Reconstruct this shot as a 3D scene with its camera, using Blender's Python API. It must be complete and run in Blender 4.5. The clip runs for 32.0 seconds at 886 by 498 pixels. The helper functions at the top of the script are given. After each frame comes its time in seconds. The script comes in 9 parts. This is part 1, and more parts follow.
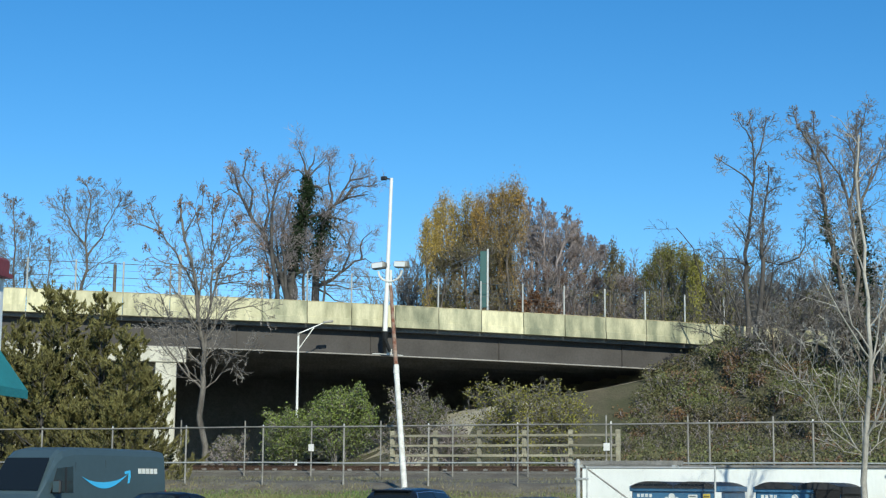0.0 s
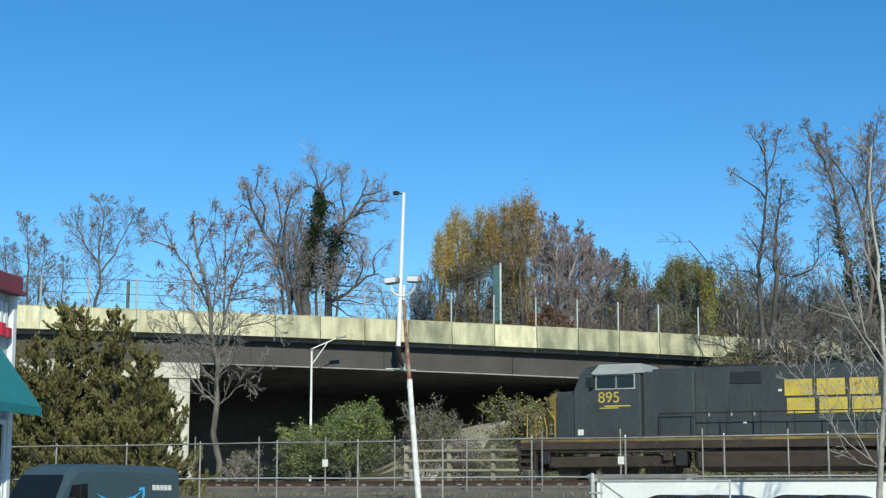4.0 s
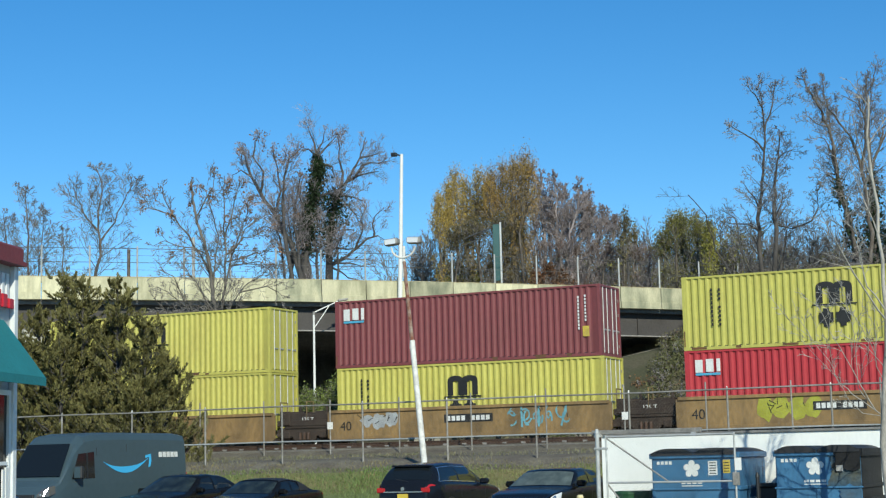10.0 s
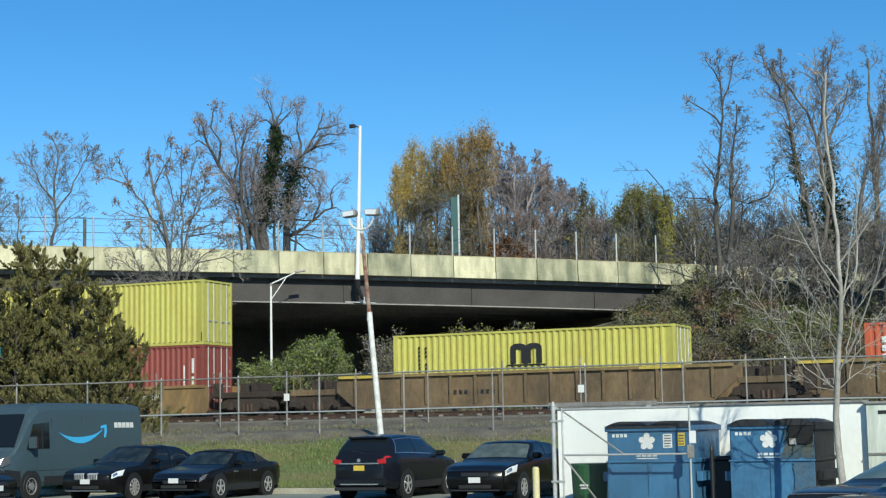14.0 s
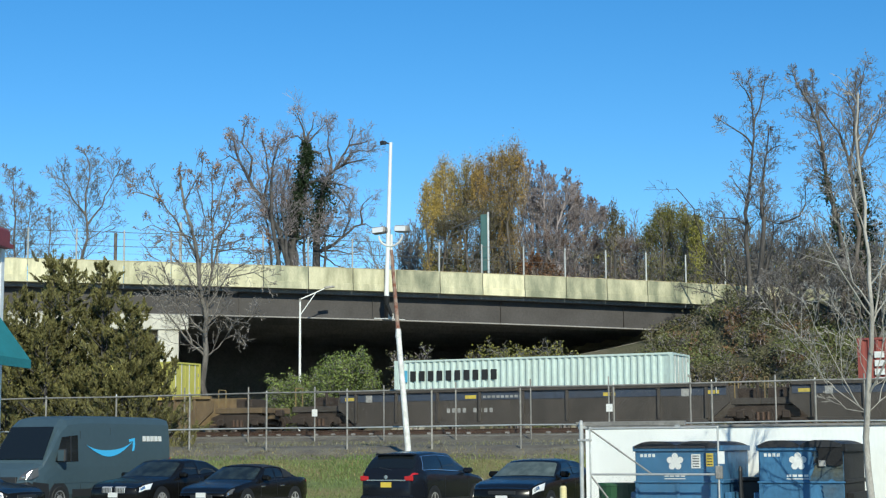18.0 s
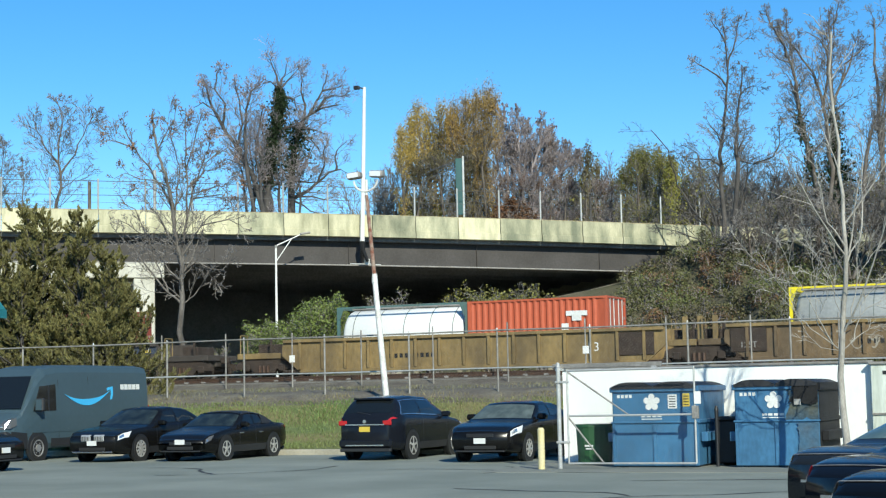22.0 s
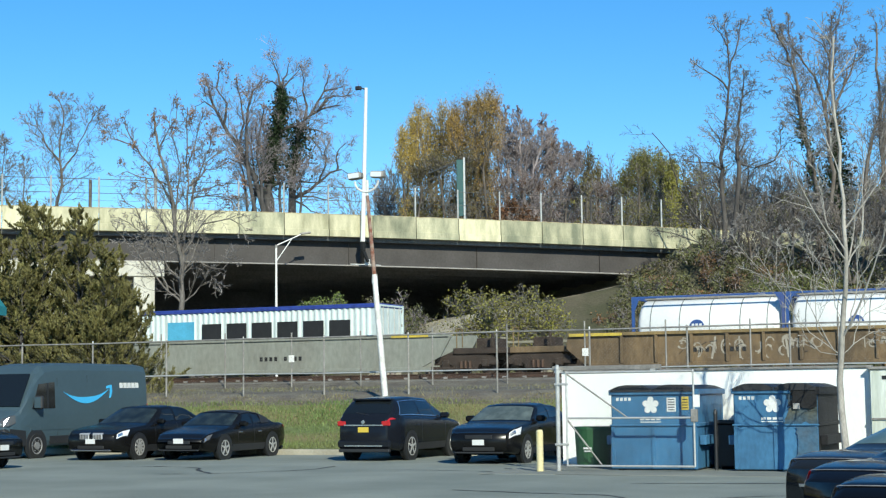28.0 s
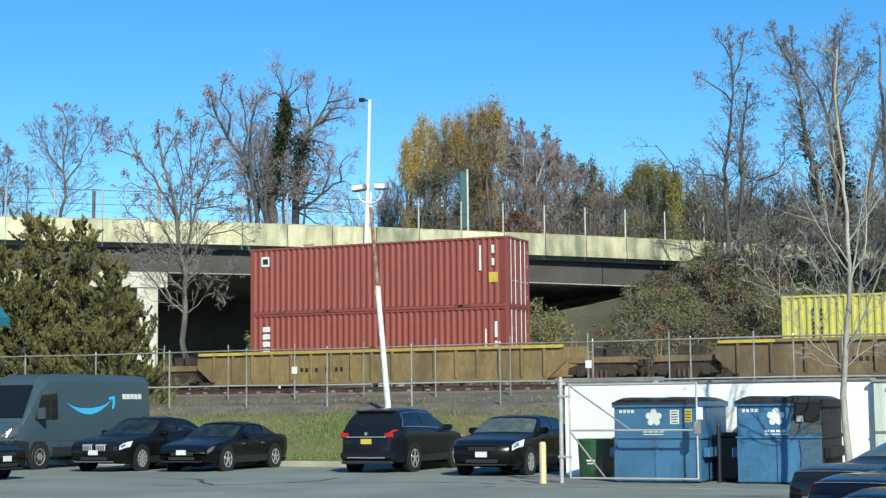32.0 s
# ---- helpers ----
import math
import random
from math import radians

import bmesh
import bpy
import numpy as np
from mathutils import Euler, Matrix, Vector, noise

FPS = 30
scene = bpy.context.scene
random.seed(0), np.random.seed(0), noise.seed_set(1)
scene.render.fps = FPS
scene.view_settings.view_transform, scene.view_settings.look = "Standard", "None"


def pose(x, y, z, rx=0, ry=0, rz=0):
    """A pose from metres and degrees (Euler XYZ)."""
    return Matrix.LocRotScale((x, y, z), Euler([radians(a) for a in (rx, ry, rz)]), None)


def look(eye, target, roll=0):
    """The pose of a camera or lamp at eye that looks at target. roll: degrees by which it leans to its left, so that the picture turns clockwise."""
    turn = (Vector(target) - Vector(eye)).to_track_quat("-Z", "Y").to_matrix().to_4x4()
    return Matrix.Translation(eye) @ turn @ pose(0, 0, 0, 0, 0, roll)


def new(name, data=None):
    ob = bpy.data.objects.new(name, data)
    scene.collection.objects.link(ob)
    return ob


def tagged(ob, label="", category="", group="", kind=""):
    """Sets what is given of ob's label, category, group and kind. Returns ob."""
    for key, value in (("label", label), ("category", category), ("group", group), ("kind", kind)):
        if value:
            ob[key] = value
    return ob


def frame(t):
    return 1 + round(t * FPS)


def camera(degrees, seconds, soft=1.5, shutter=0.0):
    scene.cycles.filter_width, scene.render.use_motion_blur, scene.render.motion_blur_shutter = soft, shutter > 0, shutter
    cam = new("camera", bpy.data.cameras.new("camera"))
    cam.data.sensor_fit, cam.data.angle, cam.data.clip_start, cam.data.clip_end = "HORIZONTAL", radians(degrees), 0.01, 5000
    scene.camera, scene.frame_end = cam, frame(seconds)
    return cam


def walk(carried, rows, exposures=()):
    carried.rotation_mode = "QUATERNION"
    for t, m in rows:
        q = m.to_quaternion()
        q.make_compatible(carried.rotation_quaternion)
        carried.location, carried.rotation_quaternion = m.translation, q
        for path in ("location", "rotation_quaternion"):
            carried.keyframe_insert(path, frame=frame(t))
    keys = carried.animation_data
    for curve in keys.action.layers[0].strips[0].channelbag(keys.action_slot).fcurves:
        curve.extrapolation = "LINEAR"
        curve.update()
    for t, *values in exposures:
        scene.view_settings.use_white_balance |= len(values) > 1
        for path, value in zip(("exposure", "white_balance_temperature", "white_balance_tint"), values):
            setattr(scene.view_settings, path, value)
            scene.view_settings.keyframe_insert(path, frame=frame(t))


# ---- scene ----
# World axes: x runs along the railway, y away from the camera across it, z up; the car park is z = 0.
EYE = (0.0, 0.0, 1.72)
# seconds and the camera's turn in degrees; it is held by hand at one spot
TURNS = [
    (0, 98.343, -0.429, 24.434), (0.5, 98.485, -0.272, 24.526), (1, 98.561, -0.006, 24.662),
    (1.5, 98.618, 0.004, 24.728), (2, 98.685, -0.015, 24.769), (2.5, 98.772, -0.051, 24.763),
    (3, 98.82, 0.006, 24.862), (3.5, 98.855, -0.06, 24.903), (5.5, 98.852, 0.058, 25.167),
    (6, 98.819, 0.35, 25.227), (6.5, 98.809, 0.565, 25.319), (7, 98.768, 0.676, 25.37),
    (7.5, 98.713, 0.689, 25.463), (8, 98.619, 1.012, 25.636), (8.5, 98.552, 0.966, 25.744),
    (9, 98.511, 0.858, 25.801), (9.5, 98.299, 1.051, 25.735), (10, 97.448, 1.311, 25.131),
    (10.5, 96.314, 1.613, 24.173), (11, 95.816, 1.378, 23.687), (11.5, 95.633, 1.226, 23.403),
    (12, 95.664, 1.247, 23.261), (12.5, 95.855, 1.151, 23.222), (13, 96.057, 0.932, 23.307),
    (13.5, 96.255, 0.944, 23.456), (14, 96.431, 1.08, 23.591), (14.5, 96.609, 0.971, 23.679),
    (16.5, 97.075, 0.845, 24.124), (17, 97.153, 0.834, 24.223), (17.5, 97.238, 0.675, 24.513),
    (18, 97.056, 0.396, 24.563), (18.5, 96.811, -0.31, 24.468), (19, 96.394, -0.944, 24.117),
    (19.5, 96.068, -1.086, 23.878), (20, 95.81, -1.004, 23.712), (20.5, 95.635, -0.684, 23.64),
    (21, 95.443, 0.001, 23.677), (21.5, 95.226, 0.723, 23.732), (22, 95.068, 1.206, 23.775),
    (22.5, 95.027, 1.28, 23.718), (23, 95.035, 1.223, 23.652), (23.5, 95.041, 1.325, 23.589),
    (24, 95.059, 1.23, 23.541), (24.5, 95.134, 1.014, 23.499), (25, 95.199, 0.837, 23.481),
    (25.5, 95.232, 0.946, 23.529), (27.5, 95.099, 0.711, 23.683), (28, 95.108, 0.708, 23.742),
    (28.5, 95.121, 0.5, 23.731), (29, 95.18, 0.277, 23.717), (29.5, 95.198, 0.248, 23.752),
    (30, 95.232, 0.326, 23.785), (30.5, 95.312, 0.361, 23.825), (31, 95.433, 0.376, 23.822),
    (31.5, 95.505, 0.471, 23.848), (32, 95.529, 0.596, 23.848),
]
cam = camera(30.76, 32.0, soft=1.25)
walk(cam, [(t, pose(*EYE, rx, ry, rz)) for t, rx, ry, rz in TURNS], exposures=[(0.0, -0.12, 6500, 1), (9.0, -0.20, 6500, 1), (13.0, -0.17, 6500, 1), (18.0, -0.08, 6500, 1), (20.0, 0.08, 6500, 1), (23.0, 0.10, 6500, 1), (32.0, 0.10, 6500, 1)])

# ---- light ----
SUN_TO = Vector((0.53, -0.66, 0.50)).normalized()
world = bpy.data.worlds.new("sky")
scene.world = world
world.use_nodes = True
wn = world.node_tree.nodes
sky = wn.new("ShaderNodeTexSky")
sky.sky_type, sky.sun_disc = "NISHITA", False
sky.sun_elevation = math.asin(SUN_TO.z)
sky.sun_rotation = math.atan2(SUN_TO.x, SUN_TO.y)
sky.air_density, sky.dust_density, sky.ozone_density = 0.9, 0.0, 5.0
wn["Background"].inputs[1].default_value = 0.15
tone = wn.new("ShaderNodeHueSaturation")
tone.inputs["Hue"].default_value, tone.inputs["Saturation"].default_value = 0.501, 1.24
world.node_tree.links.new(sky.outputs[0], tone.inputs["Color"])
world.node_tree.links.new(tone.outputs[0], wn["Background"].inputs[0])
sun = new("sun", bpy.data.lights.new("sun", "SUN"))
sun.data.energy, sun.data.angle, sun.data.color = 5.0, radians(0.55), (1.0, 0.95, 0.83)
sun.matrix_world = look(SUN_TO * 200, (0, 0, 0))


# ---- materials ----
def mat(name, col, rough=0.6, metal=0.0, var=0.25, scale=1.5, fine=25.0, bump=0.08, col2=None, stretch=(1, 1, 1), each=0.0, spec=0.5, amount=0.5):
    """A paint or surface: a base colour, large patches of a second one, fine grain, fine relief, and a tone for each object."""
    m = bpy.data.materials.new(name)
    m.use_nodes = True
    nt = m.node_tree
    n, l = nt.nodes, nt.links
    b = n["Principled BSDF"]
    tc, mp = n.new("ShaderNodeTexCoord"), n.new("ShaderNodeMapping")
    l.new(tc.outputs["Object"], mp.inputs[0])
    mp.inputs["Scale"].default_value = stretch
    big, small = n.new("ShaderNodeTexNoise"), n.new("ShaderNodeTexNoise")
    for t, s, d in ((big, scale, 5), (small, fine, 3)):
        t.inputs["Scale"].default_value, t.inputs["Detail"].default_value = s, d
        l.new(mp.outputs[0], t.inputs["Vector"])
    ramp = n.new("ShaderNodeValToRGB")
    ramp.color_ramp.elements[0].position, ramp.color_ramp.elements[1].position = max(0.02, amount - 0.13), min(0.98, amount + 0.17)
    l.new(big.outputs["Fac"], ramp.inputs[0])
    c2 = col2 or tuple(c * (1 - var) for c in col)
    mix = n.new("ShaderNodeMix")
    mix.data_type = "RGBA"
    mix.inputs["A"].default_value, mix.inputs["B"].default_value = (*c2, 1), (*col, 1)
    l.new(ramp.outputs[0], mix.inputs["Factor"])
    hsv = n.new("ShaderNodeHueSaturation")
    l.new(mix.outputs["Result"], hsv.inputs["Color"])
    val = n.new("ShaderNodeMapRange")
    val.inputs["To Min"].default_value, val.inputs["To Max"].default_value = 1 - var * 0.8, 1 + var * 0.8
    val.inputs["From Min"].default_value, val.inputs["From Max"].default_value = 0.25, 0.75
    l.new(small.outputs["Fac"], val.inputs["Value"])
    last = val.outputs[0]
    if each:
        info, rng = n.new("ShaderNodeObjectInfo"), n.new("ShaderNodeMapRange")
        rng.inputs["To Min"].default_value, rng.inputs["To Max"].default_value = 1 - each, 1 + each
        l.new(info.outputs["Random"], rng.inputs["Value"])
        mul = n.new("ShaderNodeMath")
        mul.operation = "MULTIPLY"
        l.new(rng.outputs[0], mul.inputs[0])
        l.new(last, mul.inputs[1])
        last = mul.outputs[0]
    l.new(last, hsv.inputs["Value"])
    l.new(hsv.outputs[0], b.inputs["Base Color"])
    b.inputs["Roughness"].default_value, b.inputs["Metallic"].default_value = rough, metal
    b.inputs["Specular IOR Level"].default_value = spec
    if bump:
        bp = n.new("ShaderNodeBump")
        bp.inputs["Strength"].default_value, bp.inputs["Distance"].default_value = bump, 0.05
        l.new(small.outputs["Fac"], bp.inputs["Height"])
        l.new(bp.outputs[0], b.inputs["Normal"])
    return m


def leafy(name, col, col2, rough=0.6, scale=0.8):
    """Leaves: two tones by patch, another by leaf."""
    m = mat(name, col, rough, var=0.3, scale=scale, fine=6, bump=0, col2=col2, spec=0.25)
    nt = m.node_tree
    geo, hsv = nt.nodes.new("ShaderNodeNewGeometry"), [x for x in nt.nodes if x.bl_idname == "ShaderNodeHueSaturation"][0]
    rng = nt.nodes.new("ShaderNodeMapRange")
    rng.inputs["To Min"].default_value, rng.inputs["To Max"].default_value = 0.55, 1.45
    nt.links.new(geo.outputs["Random Per Island"], rng.inputs["Value"])
    nt.links.new(rng.outputs[0], hsv.inputs["Value"])
    return m


ASPHALT = mat("asphalt", (0.27, 0.29, 0.25), 0.92, var=0.2, scale=0.35, fine=30, bump=0.3, col2=(0.20, 0.22, 0.19), spec=0.3)
GRASS = mat("grass_soil", (0.125, 0.16, 0.055), 0.95, var=0.35, scale=0.55, fine=18, bump=0.5, col2=(0.20, 0.165, 0.075), stretch=(0.6, 1.6, 1))
GRAVEL = mat("ballast", (0.185, 0.165, 0.122), 0.95, var=0.5, scale=1.2, fine=14, bump=0.9, col2=(0.12, 0.102, 0.08))
EARTH = mat("earth", (0.10, 0.085, 0.055), 0.95, var=0.4, scale=0.4, fine=9, bump=0.7, col2=(0.06, 0.06, 0.03))
CONC = mat("concrete", (0.42, 0.39, 0.31), 0.85, var=0.2, scale=1.0, fine=20, bump=0.15, col2=(0.30, 0.28, 0.22))
PARAPET = mat("stained_concrete", (0.66, 0.615, 0.41), 0.85, var=0.14, scale=1.1, fine=16, bump=0.12, col2=(0.37, 0.35, 0.22), stretch=(1.5, 1.5, 0.35), each=0.12, amount=0.43)
MOSSY = mat("mossy_concrete", (0.58, 0.54, 0.36), 0.85, var=0.18, scale=0.8, fine=16, bump=0.12, col2=(0.20, 0.21, 0.14), stretch=(1.3, 1.3, 0.4), each=0.10, amount=0.50)
PIER = mat("pier_concrete", (0.60, 0.57, 0.48), 0.85, var=0.18, scale=0.8, fine=18, bump=0.12, col2=(0.38, 0.36, 0.28), stretch=(1.6, 1.6, 0.35), each=0.06, amount=0.42)
COPING = mat("brown_stained_coping", (0.34, 0.25, 0.14), 0.9, var=0.3, scale=2, fine=15, bump=0.1, col2=(0.52, 0.46, 0.30), amount=0.55)
APRON = mat("worn_concrete", (0.27, 0.275, 0.235), 0.9, var=0.18, scale=0.5, fine=25, bump=0.15, col2=(0.20, 0.21, 0.185), spec=0.3)
SLOPE = mat("slope_paving", (0.40, 0.36, 0.27), 0.9, var=0.25, scale=0.5, fine=12, bump=0.2)
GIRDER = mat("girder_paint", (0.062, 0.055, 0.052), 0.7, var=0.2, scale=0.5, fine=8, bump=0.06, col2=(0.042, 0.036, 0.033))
FLANGE = mat("girder_flange", (0.30, 0.28, 0.26), 0.6, var=0.25, scale=2, fine=12)
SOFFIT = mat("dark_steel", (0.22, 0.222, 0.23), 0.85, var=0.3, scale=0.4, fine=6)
TAR = mat("tar_seam", (0.05, 0.052, 0.05), 0.8, var=0.2, scale=2, fine=20)
TIE = mat("timber_tie", (0.05, 0.038, 0.03), 0.95, var=0.4, scale=4, fine=30, each=0.3)
RAILM = mat("rail_steel", (0.11, 0.065, 0.045), 0.6, 0.4, var=0.3, scale=5, fine=40)
GALV = mat("galvanised_steel", (0.52, 0.52, 0.50), 0.45, 0.35, var=0.2, scale=4, fine=30, each=0.12)
GALVD = mat("weathered_galvanised", (0.34, 0.32, 0.29), 0.6, 0.3, var=0.3, scale=4, fine=30, each=0.15)
WIRE = mat("dark_weathered_wire", (0.12, 0.115, 0.11), 0.7, 0.2, var=0.2)
WHITE = mat("white_paint", (0.80, 0.79, 0.75), 0.5, var=0.08, scale=2, fine=15)
POLEWHITE = mat("chipped_white_paint", (0.78, 0.77, 0.73), 0.6, var=0.15, scale=5, fine=25, col2=(0.60, 0.58, 0.54))
POLERUST = mat("rusty_brown_paint", (0.20, 0.07, 0.04), 0.8, var=0.4, scale=6, fine=30, col2=(0.32, 0.25, 0.20))
BLACK = mat("black_rubber", (0.018, 0.018, 0.018), 0.7, var=0.2)
DARK = mat("dark_trim", (0.02, 0.021, 0.023), 0.5, var=0.2)
CHROME = mat("bright_metal", (0.62, 0.62, 0.62), 0.22, 0.9, var=0.1, bump=0)
RIM = mat("alloy_rim", (0.62, 0.61, 0.59), 0.35, 0.5, var=0.15)
BARK = mat("grey_bark", (0.18, 0.16, 0.14), 0.95, var=0.4, scale=2, fine=14, bump=0.4, col2=(0.095, 0.075, 0.06), stretch=(2, 2, 0.5))
BARKG = mat("light_grey_bark", (0.20, 0.18, 0.158), 0.95, var=0.35, scale=2, fine=14, bump=0.4, col2=(0.095, 0.083, 0.072), stretch=(2, 2, 0.5))
BARKD = mat("dark_bark", (0.105, 0.095, 0.088), 0.95, var=0.4, scale=2, fine=14, bump=0.4, stretch=(2, 2, 0.5))
BARKP = mat("pale_bark", (0.42, 0.39, 0.34), 0.9, var=0.3, scale=3, fine=20, bump=0.2, stretch=(2, 2, 0.6))
TWIG = mat("twig_bark", (0.27, 0.245, 0.225), 0.95, var=0.3, scale=1.5, fine=6, bump=0)
TWIGR = mat("reddish_twig", (0.38, 0.33, 0.325), 0.95, var=0.3, scale=0.6, fine=6, bump=0, col2=(0.28, 0.24, 0.235))
IVY = leafy("ivy_leaves", (0.028, 0.05, 0.018), (0.018, 0.03, 0.012))
YLEAF = leafy("autumn_leaves", (0.46, 0.315, 0.075), (0.31, 0.235, 0.07), scale=0.4)
OCHRELEAF = leafy("ochre_leaves", (0.35, 0.22, 0.065), (0.25, 0.185, 0.07), scale=0.3)
DULLLEAF = leafy("dull_olive_leaves", (0.15, 0.125, 0.055), (0.10, 0.085, 0.045), scale=0.3)
YGLEAF = leafy("yellow_green_leaves", (0.28, 0.26, 0.05), (0.19, 0.18, 0.05), scale=0.4)
BROWNLEAF = leafy("dead_leaves", (0.22, 0.125, 0.06), (0.14, 0.085, 0.05))
REDLEAF = leafy("russet_leaves", (0.17, 0.075, 0.035), (0.11, 0.07, 0.04), scale=0.4)
OLIVELEAF = leafy("olive_leaves", (0.22, 0.20, 0.055), (0.13, 0.13, 0.04), scale=0.4)
SEEDS = leafy("seed_bunches", (0.27, 0.17, 0.115), (0.20, 0.125, 0.085))
BUSHLEAF = leafy("green_leaves", (0.22, 0.265, 0.075), (0.125, 0.165, 0.045))
SCRUBLEAF = leafy("scrub_leaves", (0.14, 0.158, 0.056), (0.112, 0.10, 0.052), scale=0.25)
CEDAR = leafy("cedar_foliage", (0.188, 0.176, 0.064), (0.12, 0.11, 0.042), scale=1.6)
STRAW = leafy("dry_grass", (0.28, 0.225, 0.11), (0.19, 0.165, 0.08))
WEED = leafy("dull_weeds", (0.15, 0.152, 0.085), (0.20, 0.18, 0.108))
BLADE = leafy("grass_blades", (0.125, 0.19, 0.055), (0.175, 0.192, 0.075), scale=0.22)


def glass_mat(name, col, rough=0.06):
    m = bpy.data.materials.new(name)
    m.use_nodes = True
    b = m.node_tree.nodes["Principled BSDF"]
    b.inputs["Base Color"].default_value, b.inputs["Roughness"].default_value = (*col, 1), rough
    b.inputs["Specular IOR Level"].default_value = 0.5
    return m


TINT = glass_mat("tinted_glass", (0.010, 0.013, 0.015))
LENS = glass_mat("clear_lens", (0.72, 0.73, 0.74), 0.15)
REDLENS = glass_mat("red_lens", (0.42, 0.018, 0.022), 0.12)
SMOKED = glass_mat("smoked_lens", (0.10, 0.10, 0.10), 0.12)


def screen_glass(name, dark, light, scale):
    """Car glass; its lighter and darker patches paint in reflections, seats and far windows."""
    m = mat(name, light, 0.05, var=0.25, scale=scale, fine=4, bump=0, col2=dark, stretch=(1, 1.4, 1), amount=0.52)
    return m


SCREEN = screen_glass("windscreen_glass", (0.014, 0.018, 0.017), (0.035, 0.046, 0.042), 2.6)
# pale base colour stands in for light reflected in the near cars' glass
NEARGLASS = screen_glass("painted_reflection_glass", (0.10, 0.15, 0.13), (0.19, 0.25, 0.22), 1.6)
PALESCREEN = screen_glass("bright_windscreen_glass", (0.075, 0.095, 0.088), (0.12, 0.145, 0.132), 3.0)


# ---- building helpers ----
def thing(name, label, category, m=None, group="", kind=""):
    ob = tagged(new(name), label, category, group, kind)
    if m is not None:
        ob.matrix_basis = m
    return ob


def link(name, me, mats, parent=None, label="", m=None):
    for x in (mats if isinstance(mats, (list, tuple)) else [mats]):
        if len(me.materials) < (len(mats) if isinstance(mats, (list, tuple)) else 1):
            me.materials.append(x)
    ob = new(name, me)
    ob.parent = parent
    if m is not None:
        ob.matrix_basis = m
    return tagged(ob, label) if label else ob


def part(name, bm, mats, parent=None, label="", m=None, smooth=False):
    """Links a bmesh as one mesh object under a thing or a part."""
    me = bpy.data.meshes.new(name)
    bmesh.ops.recalc_face_normals(bm, faces=bm.faces)
    if smooth:
        for f in bm.faces:
            f.smooth = True
    bm.to_mesh(me)
    bm.free()
    return link(name, me, mats, parent, label, m)


def raw(name, verts, faces, mats, parent=None, label="", m=None, smooth=False):
    me = bpy.data.meshes.new(name)
    me.from_pydata(verts, [], faces)
    if smooth:
        me.polygons.foreach_set("use_smooth", [True] * len(me.polygons))
    return link(name, me, mats, parent, label, m)


def box(bm, x0, x1, y0, y1, z0, z1, bevel=0.0, m=None):
    r = bmesh.ops.create_cube(bm, size=1.0)
    vs = r["verts"]
    bmesh.ops.scale(bm, vec=(x1 - x0, y1 - y0, z1 - z0), verts=vs)
    bmesh.ops.translate(bm, vec=((x0 + x1) / 2, (y0 + y1) / 2, (z0 + z1) / 2), verts=vs)
    if m is not None:
        bmesh.ops.transform(bm, matrix=m, verts=vs)
    if bevel:
        es = list({e for v in vs for e in v.link_edges})
        bmesh.ops.bevel(bm, geom=es, offset=bevel, segments=1, affect="EDGES", clamp_overlap=True)
    return bm


def boxes(*dims, bevel=0.0):
    bm = bmesh.new()
    for d in dims:
        box(bm, *d, bevel=bevel)
    return bm


def rod(bm, a, b, r0, r1=None, seg=8):
    a, b = Vector(a), Vector(b)
    d = b - a
    m = Matrix.Translation((a + b) / 2) @ d.to_track_quat("Z", "Y").to_matrix().to_4x4()
    bmesh.ops.create_cone(bm, cap_ends=True, segments=seg, radius1=r0, radius2=r0 if r1 is None else r1, depth=d.length, matrix=m)
    return bm


def rods(*ends, r=0.02, seg=6):
    bm = bmesh.new()
    for a, b in ends:
        rod(bm, a, b, r, seg=seg)
    return bm


def prism(bm, outline, y0, y1):
    """An outline in x and z drawn out from y0 to y1."""
    a = [bm.verts.new((x, y0, z)) for x, z in outline]
    b = [bm.verts.new((x, y1, z)) for x, z in outline]
    n = len(a)
    bm.faces.new(a)
    bm.faces.new(b[::-1])
    for i in range(n):
        bm.faces.new((a[i], b[i], b[(i + 1) % n], a[(i + 1) % n]))
    return bm


def loft(rings, cap=True):
    bm = bmesh.new()
    rr = [[bm.verts.new(p) for p in ring] for ring in rings]
    n = len(rr[0])
    for a, b in zip(rr, rr[1:]):
        for k in range(n):
            bm.faces.new((a[k], a[(k + 1) % n], b[(k + 1) % n], b[k]))
    if cap:
        bm.faces.new(rr[0])
        bm.faces.new(rr[-1][::-1])
    return bm


def figures(text, size, depth=0.004):
    """The mesh of a line of figures in the built-in font, standing in x and z, facing -y, centred."""
    cu = bpy.data.curves.new("figures", "FONT")
    cu.body, cu.size, cu.extrude, cu.align_x, cu.align_y = text, size, depth, "CENTER", "CENTER"
    ob = bpy.data.objects.new("figures", cu)
    me = bpy.data.meshes.new_from_object(ob)
    bpy.data.objects.remove(ob)
    bpy.data.curves.remove(cu)
    me.transform(pose(0, 0, 0, 90, 0, 0))
    return me


# ---- ground ----
RAIL = 2.46                    # top of the rails
TRACK, NEAR = 62.6, 58.3       # middles of the two tracks
B0, BU = Vector((-67.04, 82.57, 0)), Vector((0.7717, 0.6360, 0))   # the bridge's face: a point and its direction
BN = Vector((-BU.y, BU.x, 0))


def on_bridge(b, n, z):
    return B0 + BU * b + BN * n + Vector((0, 0, z))


